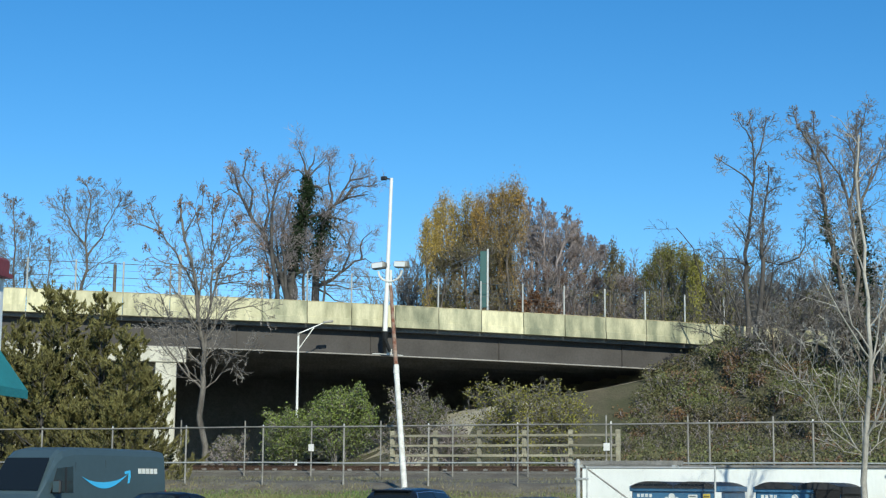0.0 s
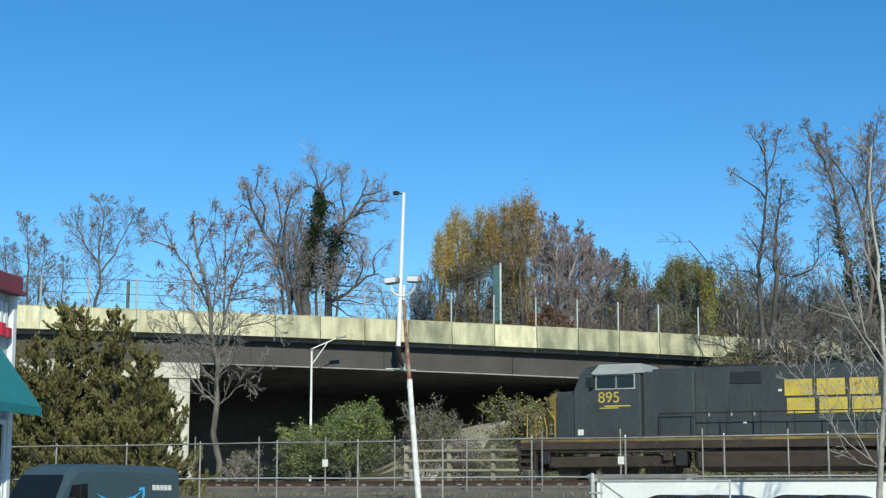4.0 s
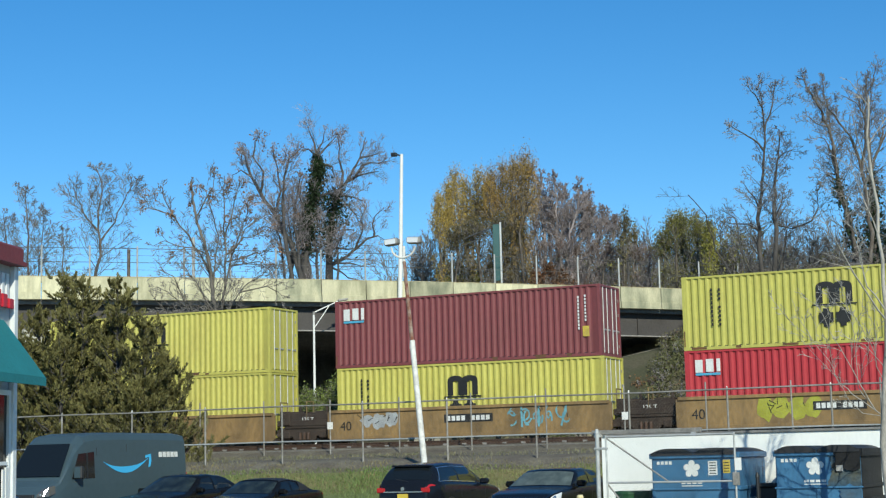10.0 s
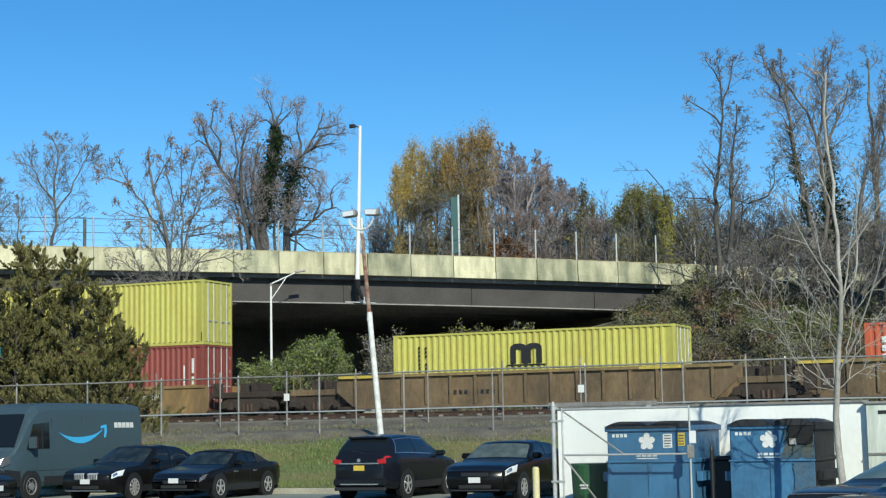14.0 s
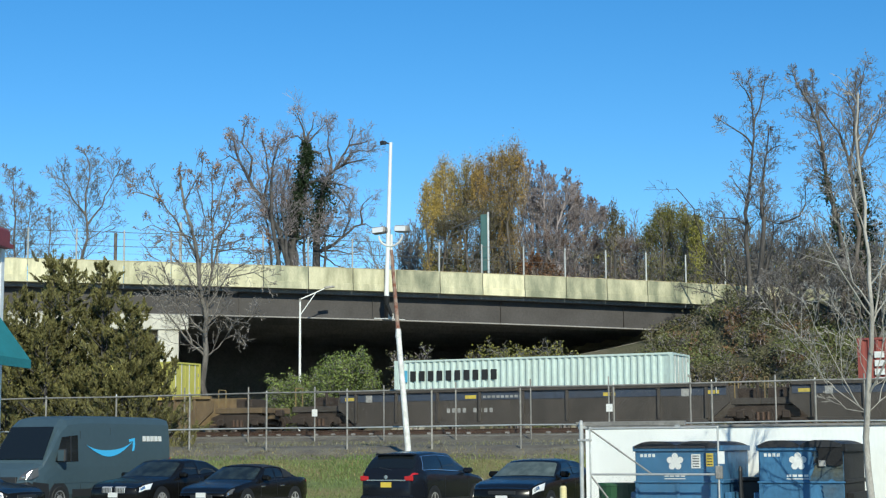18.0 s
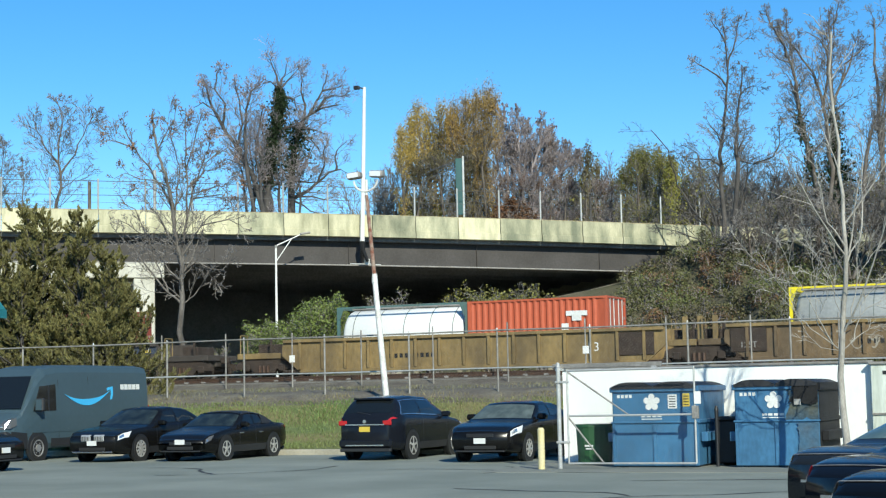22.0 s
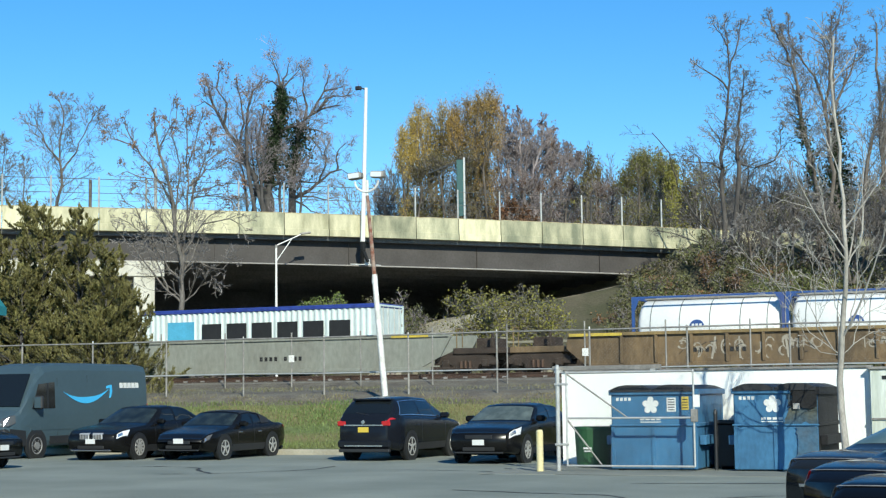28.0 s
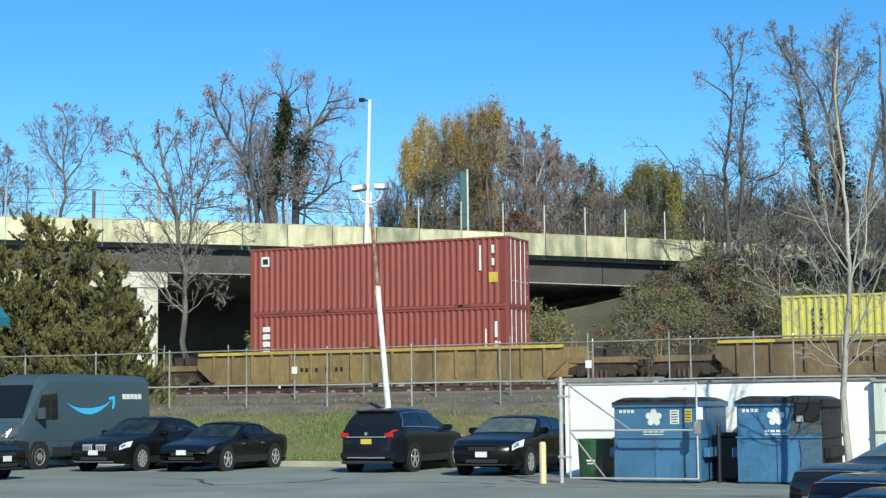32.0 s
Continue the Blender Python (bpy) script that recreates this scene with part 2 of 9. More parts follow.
def bank(x, y):
    """Height of the approach bank behind the railway."""
    d = Vector((x, y, 0)) - B0
    b, n = d.dot(BU), d.dot(BN)
    dn = max(0, -1.5 - n, n - 36)
    near = min(1.0, max(0.0, (y - 66.5) / 6))
    far = 0.0
    prof = ((18, 2.25), (24, 3.4), (27.5, 5.6), (29.5, 6.8), (40, 8.6), (46, 10.0), (47, 12.2), (900, 12.2))
    for (b0, z0), (b1, z1) in zip(prof, prof[1:]):
        if b0 <= b <= b1:
            far = max(0.0, z0 + (z1 - z0) * (b - b0) / (b1 - b0) - 0.475 * dn)
    hill = 0.0
    if n > 34:
        hill = min(9.6, (n - 34) * 1.3)
    return 2.25 + max(0.0, max(far - 2.25, hill, 0.35 * near)) * near


def ground_z(x, y):
    prof = ((-3000, 0.0), (41.0, 0.0), (41.2, 0.14), (42.6, 0.28), (45.2, 1.05), (46.6, 1.62), (47.4, 1.78), (50.0, 1.86), (55.6, 1.98), (56.4, 2.10), (57.0, 2.26), (64.6, 2.26), (66.0, 2.20))
    if y >= 66:
        return bank(x, y)
    for (a, za), (b, zb) in zip(prof, prof[1:]):
        if y <= b:
            return za + (zb - za) * (y - a) / (b - a) + (0.05 * noise.noise((x * 0.4, y * 0.6, 0)) if 42.6 < y < 56 else 0)
    return 2.2


def build_ground():
    xs = sorted({*range(-3000, -160, 355), *[-160 + 2.5 * i for i in range(97)], *range(90, 3000, 340), 3000})
    ys = sorted({*range(-3000, -30, 330), *range(-30, 41, 4), 41.0, 41.2, 42.6, 44.0, 45.2, 46.0, 46.6, 47.4, 48.6, 50, 52, 54, 55.6, 56.4, 57, 59, 61, 63, 64.6, 66, *[67.0 + 2.0 * i for i in range(60)], *range(190, 3000, 330), 3000})
    verts = [(x, y, ground_z(x, y)) for y in ys for x in xs]
    w = len(xs)
    faces, slots = [], []
    for j in range(len(ys) - 1):
        for i in range(w - 1):
            faces.append((j * w + i, j * w + i + 1, (j + 1) * w + i + 1, (j + 1) * w + i))
            y, x = (ys[j] + ys[j + 1]) / 2, (xs[i] + xs[i + 1]) / 2
            d = Vector((x, y, 0)) - B0
            b, n = d.dot(BU), d.dot(BN)
            slots.append(0 if y < 41.1 else 1 if y < 46.3 else 2 if y < 66 else 4 if (-3 < n < 33 and 24 < b < 35 or 1.5 < n < 33 and 24 < b < 48) else 3)
    me = bpy.data.meshes.new("ground")
    me.from_pydata(verts, [], faces)
    me.polygons.foreach_set("material_index", slots)
    link("ground", me, [ASPHALT, GRASS, GRAVEL, EARTH, SLOPE])
    tagged(bpy.data.objects["ground"], "asphalt car park, grassy bank, ballast and brushy earth", "ground", kind="structure")


build_ground()


def build_kerb():
    k = tagged(new("kerb"), "worn pale concrete kerb along the car park", "kerb", kind="structure")
    for i in range(22):
        bm = boxes((0.006, 2.994, 0, 0.16, -0.1, 0.155), bevel=0.02)
        part("kerb_stone", bm, CONC, k, m=pose(-60 + 3 * i, 40.98, 0))
    strip = tagged(new("concrete_apron"), "pale worn concrete strip before the bins", "pavement", kind="structure")
    part("slab", boxes((-13.2, -1.0, 31.8, 37.5, -0.05, 0.008)), APRON, strip)
    line = tagged(new("parking_line"), "faded white painted parking lines", "road marking", kind="structure")
    for x in (-28.45, -25.1):
        part("stripe", boxes((x - 0.05, x + 0.05, 36.4, 40.9, -0.01, 0.005)), APRON, line)
    part("stripe", boxes((-6.6, -2.0, 24.3, 24.42, -0.01, 0.006)), POLEWHITE, line)


build_kerb()


# ---- railway ----
def build_track(y, label):
    tr = thing("railway_track", label, "railway track", kind="structure")
    sleeper = None
    for i in range(86):
        m = pose(-60 + 0.56 * i, y, RAIL - 0.26)
        if sleeper is None:
            sleeper = part("sleeper", boxes((-0.11, 0.11, -1.3, 1.3, -0.1, 0.08), bevel=0.012), TIE, tr, m=m)
        else:
            s = new("sleeper", sleeper.data)
            s.parent, s.matrix_basis = tr, m
    rest = bmesh.new()
    for i in range(520):
        x = -60 - 0.56 * (i + 1) if i < 110 else -60 + 0.56 * (86 + i - 110)
        box(rest, x - 0.11, x + 0.11, y - 1.3, y + 1.3, RAIL - 0.36, RAIL - 0.18)
    tagged(part("far_sleepers", rest, TIE, tr), kind="stuff")
    for s in (-1, 1):
        c = y + s * 0.755
        bm = bmesh.new()
        prof = [(-0.07, -0.18), (0.07, -0.18), (0.07, -0.165), (0.012, -0.14), (0.012, -0.05), (0.036, -0.035), (0.036, 0), (-0.036, 0), (-0.036, -0.035), (-0.012, -0.05), (-0.012, -0.14), (-0.07, -0.165)]
        a = [bm.verts.new((-600, c + p, RAIL + z)) for p, z in prof]
        b = [bm.verts.new((600, c + p, RAIL + z)) for p, z in prof]
        for i in range(len(a)):
            bm.faces.new((a[i], b[i], b[(i + 1) % len(a)], a[(i + 1) % len(a)]))
        part("rail", bm, RAILM, tr)
    bm = bmesh.new()
    rng = random.Random(5)
    for i in range(60):
        x = -58 + 0.56 * i * 1.5 + rng.uniform(-0.05, 0.05)
        box(bm, x, x + 0.14, y - 0.98, y - 0.86, RAIL - 0.2, RAIL - 0.12)
    tagged(part("rail_clips", bm, FLANGE, tr, "pale rail clips"), kind="stuff")


build_track(TRACK, "main railway track on dark timber sleepers")
build_track(NEAR, "empty second railway track on dark sleepers")


# ---- bridge ----
def deck_z(b):
    """Top of the parapet along the bridge."""
    return 14.02 - 0.0003 * max(0, b + 5) ** 2 * 0.9 + 0.02


def build_bridge():
    br = thing("road_bridge", "stained cream concrete and dark steel road overbridge", "bridge")
    rng = random.Random(11)
    w = 3.05
    for i in range(-11, 24):
        b0, b1 = i * w + 0.02, (i + 1) * w - 0.02
        bm = bmesh.new()
        z0, z1 = deck_z(b0 - 0.02), deck_z(b1 + 0.02)
        for f0, f1, lo, hi in ((-0.02, 0.36, -1.02, 0.0), (-0.10, 0.40, -1.50, -1.02)):
            q = [on_bridge(b, n, z + h) for b, z in ((b0, z0), (b1, z1)) for n in (f0, f1) for h in (lo, hi)]
            v = [bm.verts.new(p) for p in q]
            for f in ((0, 1, 3, 2), (4, 6, 7, 5), (0, 4, 5, 1), (2, 3, 7, 6), (1, 5, 7, 3), (0, 2, 6, 4)):
                bm.faces.new([v[k] for k in f])
        bmesh.ops.bevel(bm, geom=bm.edges[:], offset=0.015, segments=1, affect="EDGES", clamp_overlap=True)
        part("parapet_panel", bm, MOSSY if (i >= 8 and rng.random() < 0.7) or (i in (5, 15)) else PARAPET, br)
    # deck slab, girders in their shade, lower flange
    def strip(name, n0, n1, lo, hi, mt, label="", b0=-34, b1=48):
        bm = bmesh.new()
        ring = []
        st = [b0 + (b1 - b0) * k / 20 for k in range(21)]
        for b in st:
            ring.append([bm.verts.new(on_bridge(b, n, deck_z(b) + h)) for n, h in ((n0, lo), (n1, lo), (n1, hi), (n0, hi))])
        for r, s in zip(ring, ring[1:]):
            for k in range(4):
                bm.faces.new((r[k], r[(k + 1) % 4], s[(k + 1) % 4], s[k]))
        bm.faces.new(ring[0])
        bm.faces.new(ring[-1])
        return part(name, bm, mt, br, label)
    strip("coping", -0.035, 0.375, 0.004, 0.04, COPING, "brown-stained coping", -33, 70)
    # deck carried 33.5 m back, out of view, to keep the space below dark
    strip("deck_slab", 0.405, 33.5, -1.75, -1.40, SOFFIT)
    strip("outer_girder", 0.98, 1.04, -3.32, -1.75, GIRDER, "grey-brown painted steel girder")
    strip("flange", 0.78, 1.22, -3.40, -3.32, FLANGE)
    for k in range(1, 9):
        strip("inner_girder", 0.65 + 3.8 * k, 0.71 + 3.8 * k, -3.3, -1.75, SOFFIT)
    for k in range(26):
        b = -32 + 3.05 * k
        bm = bmesh.new()
        q = [on_bridge(b + db, n, deck_z(b) + h) for db in (0, 0.025) for n in (0.86, 0.98) for h in (-3.32, -1.76)]
        v = [bm.verts.new(p) for p in q]
        for f in ((0, 1, 3, 2), (4, 6, 7, 5), (0, 4, 5, 1), (2, 3, 7, 6), (1, 5, 7, 3), (0, 2, 6, 4)):
            bm.faces.new([v[i] for i in f])
        if k % 3 == 0:
            part("stiffener", bm, GIRDER, br)
        else:
            bm.free()
    # piers
    turn = math.degrees(math.atan2(BU.y, BU.x))
    for b in (9.0, -24.0):
        z = deck_z(b) - 3.42
        at = Matrix.Translation(on_bridge(b, 0, z)) @ pose(0, 0, 0, 0, 0, turn)
        part("pier_cap", boxes((-13.5, 1.35, 0.2, 1.6, -1.0, 0.0), bevel=0.04), PIER, br, "stained concrete pier cap", m=at)
        for n in (15.3, 30.3):
            part("pier_cap", boxes((-13.5, 1.35, n, n + 1.4, -1.0, 0.0), bevel=0.04), PIER, br, "stained concrete pier cap", m=at)
        for dx in (0.06, -5.6, -11.6):
            for n in (0.9, 16.0, 31.0):
                part("pier_column", boxes((dx - 0.68, dx + 0.69, n - 0.6, n + 0.6, -9.0, -1.0), bevel=0.05), PIER, br, "weathered concrete pier column", m=at)
        part("crash_wall", boxes((-13.0, 1.1, 0.0, 1.8, -9.5, -6.4), bevel=0.05), PIER, br, m=at)
    # abutment
    z = deck_z(44)
    part("abutment", boxes((0, 2.0, -0.5, 34, -12, -1.75), bevel=0.05), CONC, br, "pale graffiti-marked concrete abutment", m=Matrix.Translation(on_bridge(46.6, 0, z)) @ pose(0, 0, 0, 0, 0, turn))
    # added wall: hides the sunlit hill behind so the underbridge stays dark
    wl = part("added_back_wall", boxes((0, 82, 32.6, 33.1, -12, -1.75)), SOFFIT, br, "added wall that closes off the light behind the underbridge", m=Matrix.Translation(on_bridge(-34, 0, deck_z(0))) @ pose(0, 0, 0, 0, 0, turn))
    # guard fence on the parapet: posts and wires
    rail = thing("parapet_fence", "light grey posts with thin wires on the parapet", "fence")
    for i in range(-11, 17):
        b = i * w
        p = on_bridge(b, 0.17, deck_z(b))
        if i == 8:
            continue
        bm = bmesh.new()
        rod(bm, p - Vector((0, 0, 0.3)), p + Vector((0, 0, 2.0)), 0.062, seg=8)
        bmesh.ops.create_uvsphere(bm, u_segments=6, v_segments=4, radius=0.07, matrix=Matrix.Translation(p + Vector((0, 0, 2.0))))
        part("post", bm, GALV, rail)
    for h, r in ((1.9, 0.022), (0.98, 0.02), (1.45, 0.008), (0.5, 0.008)):
        for i in range(-11, 16):
            part("wire", rod(bmesh.new(), on_bridge(i * w, 0.17, deck_z(i * w) + h), on_bridge((i + 1) * w, 0.17, deck_z((i + 1) * w) + h), r, seg=5), WIRE, rail)
    p = on_bridge(5.57, 0.6, deck_z(5.6))
    part("brown_post", rods((p, p + Vector((0, 0, 1.9))), r=0.11, seg=8), BARK, rail)
    p = on_bridge(9.78, 0.4, deck_z(9.8))
    part("tall_post", rods((p, p + Vector((0, 0, 2.75))), r=0.11, seg=8), GALV, rail)
    p = on_bridge(13.25 * w, 0.3, deck_z(40))
    part("brown_post", rods((p, p + Vector((0, 0, 1.9))), r=0.09, seg=8), BARKD, rail)
    # sign seen on edge, and its gantry post
    sg = thing("road_sign", "green road sign seen on its edge on a steel post", "road sign")
    p = on_bridge(31.3, 1.2, deck_z(31))
    part("sign_post", boxes((-0.07, 0.07, -0.07, 0.07, -0.6, 4.5), bevel=0.02), GALV, sg, m=Matrix.Translation(p) @ pose(0, 0, 0, 0, 0, 20))
    SIGNG = mat("sign_green", (0.012, 0.085, 0.085), 0.5, var=0.15)
    bm = boxes((-0.54, -0.08, -0.04, 0.02, 0.35, 4.35), bevel=0.01)
    part("sign_panel", bm, SIGNG, sg, m=Matrix.Translation(p) @ pose(0, 0, 0, 0, 0, 24))
    part("truss", rods((p + Vector((-0.2, 0, 4.3)), p + Vector((-4.4, 3.6, 4.1))), (p + Vector((-0.2, 0, 3.9)), p + Vector((-4.4, 3.6, 3.6))), r=0.035), GALVD, sg)
    # tall white pole on a bracket at the girder
    lp = thing("tall_pole", "tall white steel pole bracketed to the bridge girder", "lamp post")
    p = on_bridge(23.6, -0.35, 0)
    a, b = Vector((p.x, p.y, 12.0)), Vector((p.x + 0.30, p.y + 0.10, 22.55))
    part("pole", rod(bmesh.new(), a, b, 0.165, 0.11, 12), WHITE, lp, smooth=False)
    part("arm", rods((b + Vector((0, 0, -0.12)), b + Vector((-0.38, -0.1, 0.02))), r=0.05), DARK, lp)
    part("camera_head", boxes((-0.75, -0.35, -0.2, 0.05, -0.12, 0.14), bevel=0.04), DARK, lp, "small dark camera head", m=Matrix.Translation(b))
    bm = bmesh.new()
    rod(bm, a, a + Vector((-0.05, 0.1, -0.55)), 0.23, 0.19, 10)
    rod(bm, a + Vector((-0.05, 0.1, -0.55)), a + Vector((-0.3, 0.5, -1.35)), 0.16, 0.10, 8)
    rod(bm, a + Vector((-0.05, 0.1, -0.55)), a + Vector((0.15, 0.5, -1.35)), 0.16, 0.10, 8)
    part("bracket", bm, DARK, lp, "dark steel bracket")
    # conduit and box on the girder
    jb = thing("junction_box", "white junction box with conduit on the girder", "electrical box")
    q = on_bridge(24.05, 0.30, deck_z(24) - 3.32)
    part("box", boxes((-0.17, 0.17, -0.12, 0.12, -0.05, 0.36), bevel=0.02), WHITE, jb, m=Matrix.Translation(q))
    part("conduit", rods((q, q + Vector((-0.9, -0.75, 0.02))), (q, q + Vector((0.75, 0.62, -0.05))), (q + Vector((0, 0, 0.3)), q + Vector((-0.2, 0.0, 0.85))), r=0.04), GALV, jb)
    # street lamp under the bridge's edge
    la = thing("street_lamp", "slim white street lamp with a braced arm", "street lamp")
    p, e = on_bridge(17.39, -2.0, 0), on_bridge(19.2, -1.5, 12.34)
    knee = Vector((p.x, p.y, 11.5))
    part("pole", rod(bmesh.new(), (p.x, p.y, 2.2), knee, 0.095, 0.065, 10), WHITE, la)
    part("arm", rod(bmesh.new(), knee, e, 0.045, 0.035, 8), WHITE, la)
    part("brace", rod(bmesh.new(), knee - Vector((0, 0, 1.05)), knee.lerp(e, 0.62), 0.032, seg=6), WHITE, la)
    part("collar", rod(bmesh.new(), knee - Vector((0, 0, 0.14)), knee + Vector((0, 0, 0.06)), 0.085, seg=10), GALVD, la)
    part("lamp_head", boxes((-0.1, 0.60, -0.14, 0.14, -0.05, 0.09), bevel=0.04), GALVD, la, m=Matrix.Translation(e) @ pose(0, 0, 0, 0, -8, 38))


build_bridge()


# ---- chain-link fences along the railway ----
def chain_link(x0, x1, z0, z1, pitch, r):
    """Woven wire in the plane y = 0, as thin three-sided wires."""
    vs, fs = [], []
    h = z1 - z0
    n = int((x1 - x0 + h) / pitch)
    for k in range(n):
        for s in (1, -1):
            a = x0 - h + k * pitch if s > 0 else x0 + k * pitch
            xa, xb = a, a + s * h
            if s < 0:
                xa, xb = a, a - h
            za, zb = z0, z1
            lo, hi = max(min(xa, xb), x0), min(max(xa, xb), x1)
            if hi - lo < 0.02:
                continue
            t0, t1 = ((lo - xa) / (xb - xa), (hi - xa) / (xb - xa))
            p, q = (xa + (xb - xa) * t0, za + h * t0), (xa + (xb - xa) * t1, za + h * t1)
            i = len(vs)
            for x, z in (p, q):
                vs += [(x - r, -r * s, z), (x + r, -r * s, z), (x, r, z)]
            fs += [(i, i + 1, i + 4, i + 3), (i + 1, i + 2, i + 5, i + 4), (i + 2, i, i + 3, i + 5)]
    return vs, fs


def build_fences():
    f1 = thing("chain_link_fence", "weathered chain-link fence with two pipe rails on the bank", "fence")
    y = 47.0
    for i in range(-6, 12):
        x = -31.05 + 3.06 * i
        g = ground_z(x, y)
        bm = bmesh.new()
        rod(bm, (x, y, g - 0.3), (x, y, 3.62 + random.Random(i).uniform(-0.02, 0.05)), 0.032, seg=8)
        part("post", bm, GALVD, f1)
        part("cap", rod(bmesh.new(), (x, y, 3.6), (x, y, 3.69), 0.04, 0.015, 8), GALV, f1)
    for z, mt in ((3.60, GALVD), (2.42, GALV)):
        for i in range(-6, 11):
            x = -31.05 + 3.06 * i
            bm = rod(bmesh.new(), (x, y - 0.03, z + 0.012 * math.sin(i * 2.1)), (x + 3.06, y - 0.03, z + 0.012 * math.sin((i + 1) * 2.1)), 0.026, seg=6)
            part("rail", bm, mt, f1)
    v, f = chain_link(-52, 4.5, 1.85, 3.6, 0.11, 0.0010)
    tagged(raw("wire_mesh", v, f, GALVD, f1, m=pose(0, y, 0)), kind="stuff")
    f2 = thing("trackside_fence", "tall thin chain-link fence beside the track", "fence")
    y = 56.0
    for i in range(-7, 12):
        x = -34.2 + 3.05 * i
        g = ground_z(x, y)
        part("post", rod(bmesh.new(), (x, y, g - 0.3), (x, y, 4.22 + 0.06 * math.sin(i * 5.3)), 0.03, seg=8), GALVD, f2)
    bm = bmesh.new()
    for z in (3.98, 2.2):
        rod(bm, (-56, y, z), (0, y, z - 0.02), 0.016, seg=5)
    part("rail", bm, GALVD, f2)
    v, f = chain_link(-56, 0, 2.1, 3.98, 0.13, 0.0009)
    tagged(raw("wire_mesh", v, f, GALVD, f2, m=pose(0, y, 0)), kind="stuff")
    for x in (-31.13, -18.92):
        sg = thing("fence_tag", "small white notice plate wired to the fence", "sign", pose(x, y - 0.05, 3.02))
        part("plate", boxes((-0.12, 0.12, -0.012, 0.012, -0.02, 0.26), bevel=0.005), WHITE, sg)
        part("strap", rods(((0.0, 0.02, -0.3), (0.0, 0.02, 0.02)), r=0.012), GALVD, sg)


build_fences()


# ---- leaning floodlight pole ----
def build_flood_pole():
    fp = thing("floodlight_pole", "leaning white and rusty pole with two floodlights", "lamp post")
    y = 46.0
    base, joint, top = Vector((-22.20, y, 1.3)), Vector((-22.56, y, 5.35)), Vector((-22.80, y, 8.05))
    part("lower_pole", rod(bmesh.new(), base, joint, 0.10, 0.085, 12), POLEWHITE, fp, "chipped white lower pole")
    part("upper_pole", rod(bmesh.new(), joint, top, 0.07, 0.055, 10), POLERUST, fp, "rusty brown upper pole")
    part("collar", rod(bmesh.new(), joint - Vector((0, 0, 0.12)), joint + Vector((0, 0, 0.16)), 0.10, 0.08, 10), POLEWHITE, fp)
    part("lamp_post", rod(bmesh.new(), top - Vector((0, 0, 0.5)), top + Vector((0.0, 0, 0.5)), 0.05, seg=8), POLEWHITE, fp)
    c = top + Vector((0, -0.05, 0.12))
    pts = [c + Vector((0.42 * math.sin(a), 0, 0.36 - 0.36 * math.cos(a))) for a in [radians(-90 + 15 * k) for k in range(13)]]
    ring = [[p + (p - c - Vector((0, 0, 0.36))).normalized() * 0.035 * math.cos(1.0472 * k) + Vector((0, 0.035 * math.sin(1.0472 * k), 0)) for k in range(6)] for p in pts]
    part("bracket", loft(ring), POLEWHITE, fp, "white curved lamp bracket")
    for sx in (-1, 1):
        head = part("floodlight", boxes((-0.24, 0.24, -0.14, 0.16, -0.10, 0.12), bevel=0.05), GALVD, fp, "pale grey floodlight housing", m=Matrix.Translation(c + Vector((sx * 0.40, 0, 0.52))) @ pose(0, 0, 0, 0, sx * 4, 0))
        part("lens", boxes((-0.19, 0.19, -0.155, -0.14, -0.07, 0.09)), LENS, head)


build_flood_pole()




def build_seams():
    """Dark tar seams that wander over the car park."""
    rng = random.Random(31)
    for x, y, a, ln in ((-9.0, 29.0, 8, 5.0), (-11.5, 26.5, -14, 4.2), (-16.0, 33.0, 4, 6.5), (-8.2, 24.2, 60, 3.5), (-20.5, 30.5, -8, 5.5), (-13.0, 31.5, 75, 3.0), (-24.0, 33.6, 3, 6.0), (-6.9, 31.9, -5, 2.6)):
        d, n = Vector((math.cos(radians(a)), math.sin(radians(a)), 0)), 12
        p, vs = Vector((x, y, 0.006)), []
        for k in range(n + 1):
            side = Vector((-d.y, d.x, 0)) * rng.uniform(0.02, 0.06)
            vs += [tuple(p + side), tuple(p - side)]
            d = (d + Vector((rng.gauss(0, 0.18), rng.gauss(0, 0.18), 0))).normalized()
            p = p + d * (ln / n)
        tagged(raw("tar_seam", vs, [(2 * k, 2 * k + 1, 2 * k + 3, 2 * k + 2) for k in range(n)], TAR), "dark tar seam on the asphalt", "tar seam", kind="structure")


build_seams()
# ---- the train ----
TRAIN = []                      # (thing, place along the train)
CONT_Y = 1.219


def paint(name, col, rust=(0.20, 0.10, 0.05), rough=0.5, amount=0.36, var=0.12, worn=0.28):
    return mat(name, col, rough, var=var, scale=0.9, fine=9, bump=0.04, col2=tuple((1 - worn) * a + worn * b for a, b in zip(col, rust)), stretch=(1, 1, 0.45), amount=amount)


YEL = paint("container_yellow", (0.50, 0.463, 0.105), (0.3, 0.2, 0.05))
YEL2 = paint("faded_container_yellow", (0.46, 0.435, 0.10), (0.3, 0.2, 0.05))
MAROON = paint("container_maroon", (0.20, 0.053, 0.056), (0.12, 0.05, 0.04))
BRICK = paint("container_oxide_red", (0.25, 0.06, 0.045), (0.14, 0.05, 0.035))
RED = paint("container_bright_red", (0.42, 0.035, 0.045), (0.25, 0.05, 0.04))
ORANGE = paint("container_orange", (0.46, 0.10, 0.045), (0.30, 0.07, 0.04))
MINT = paint("container_pale_grey_green", (0.50, 0.60, 0.55), (0.35, 0.35, 0.28))
PALE = paint("container_pale_blue_grey", (0.60, 0.68, 0.66), (0.4, 0.4, 0.35))
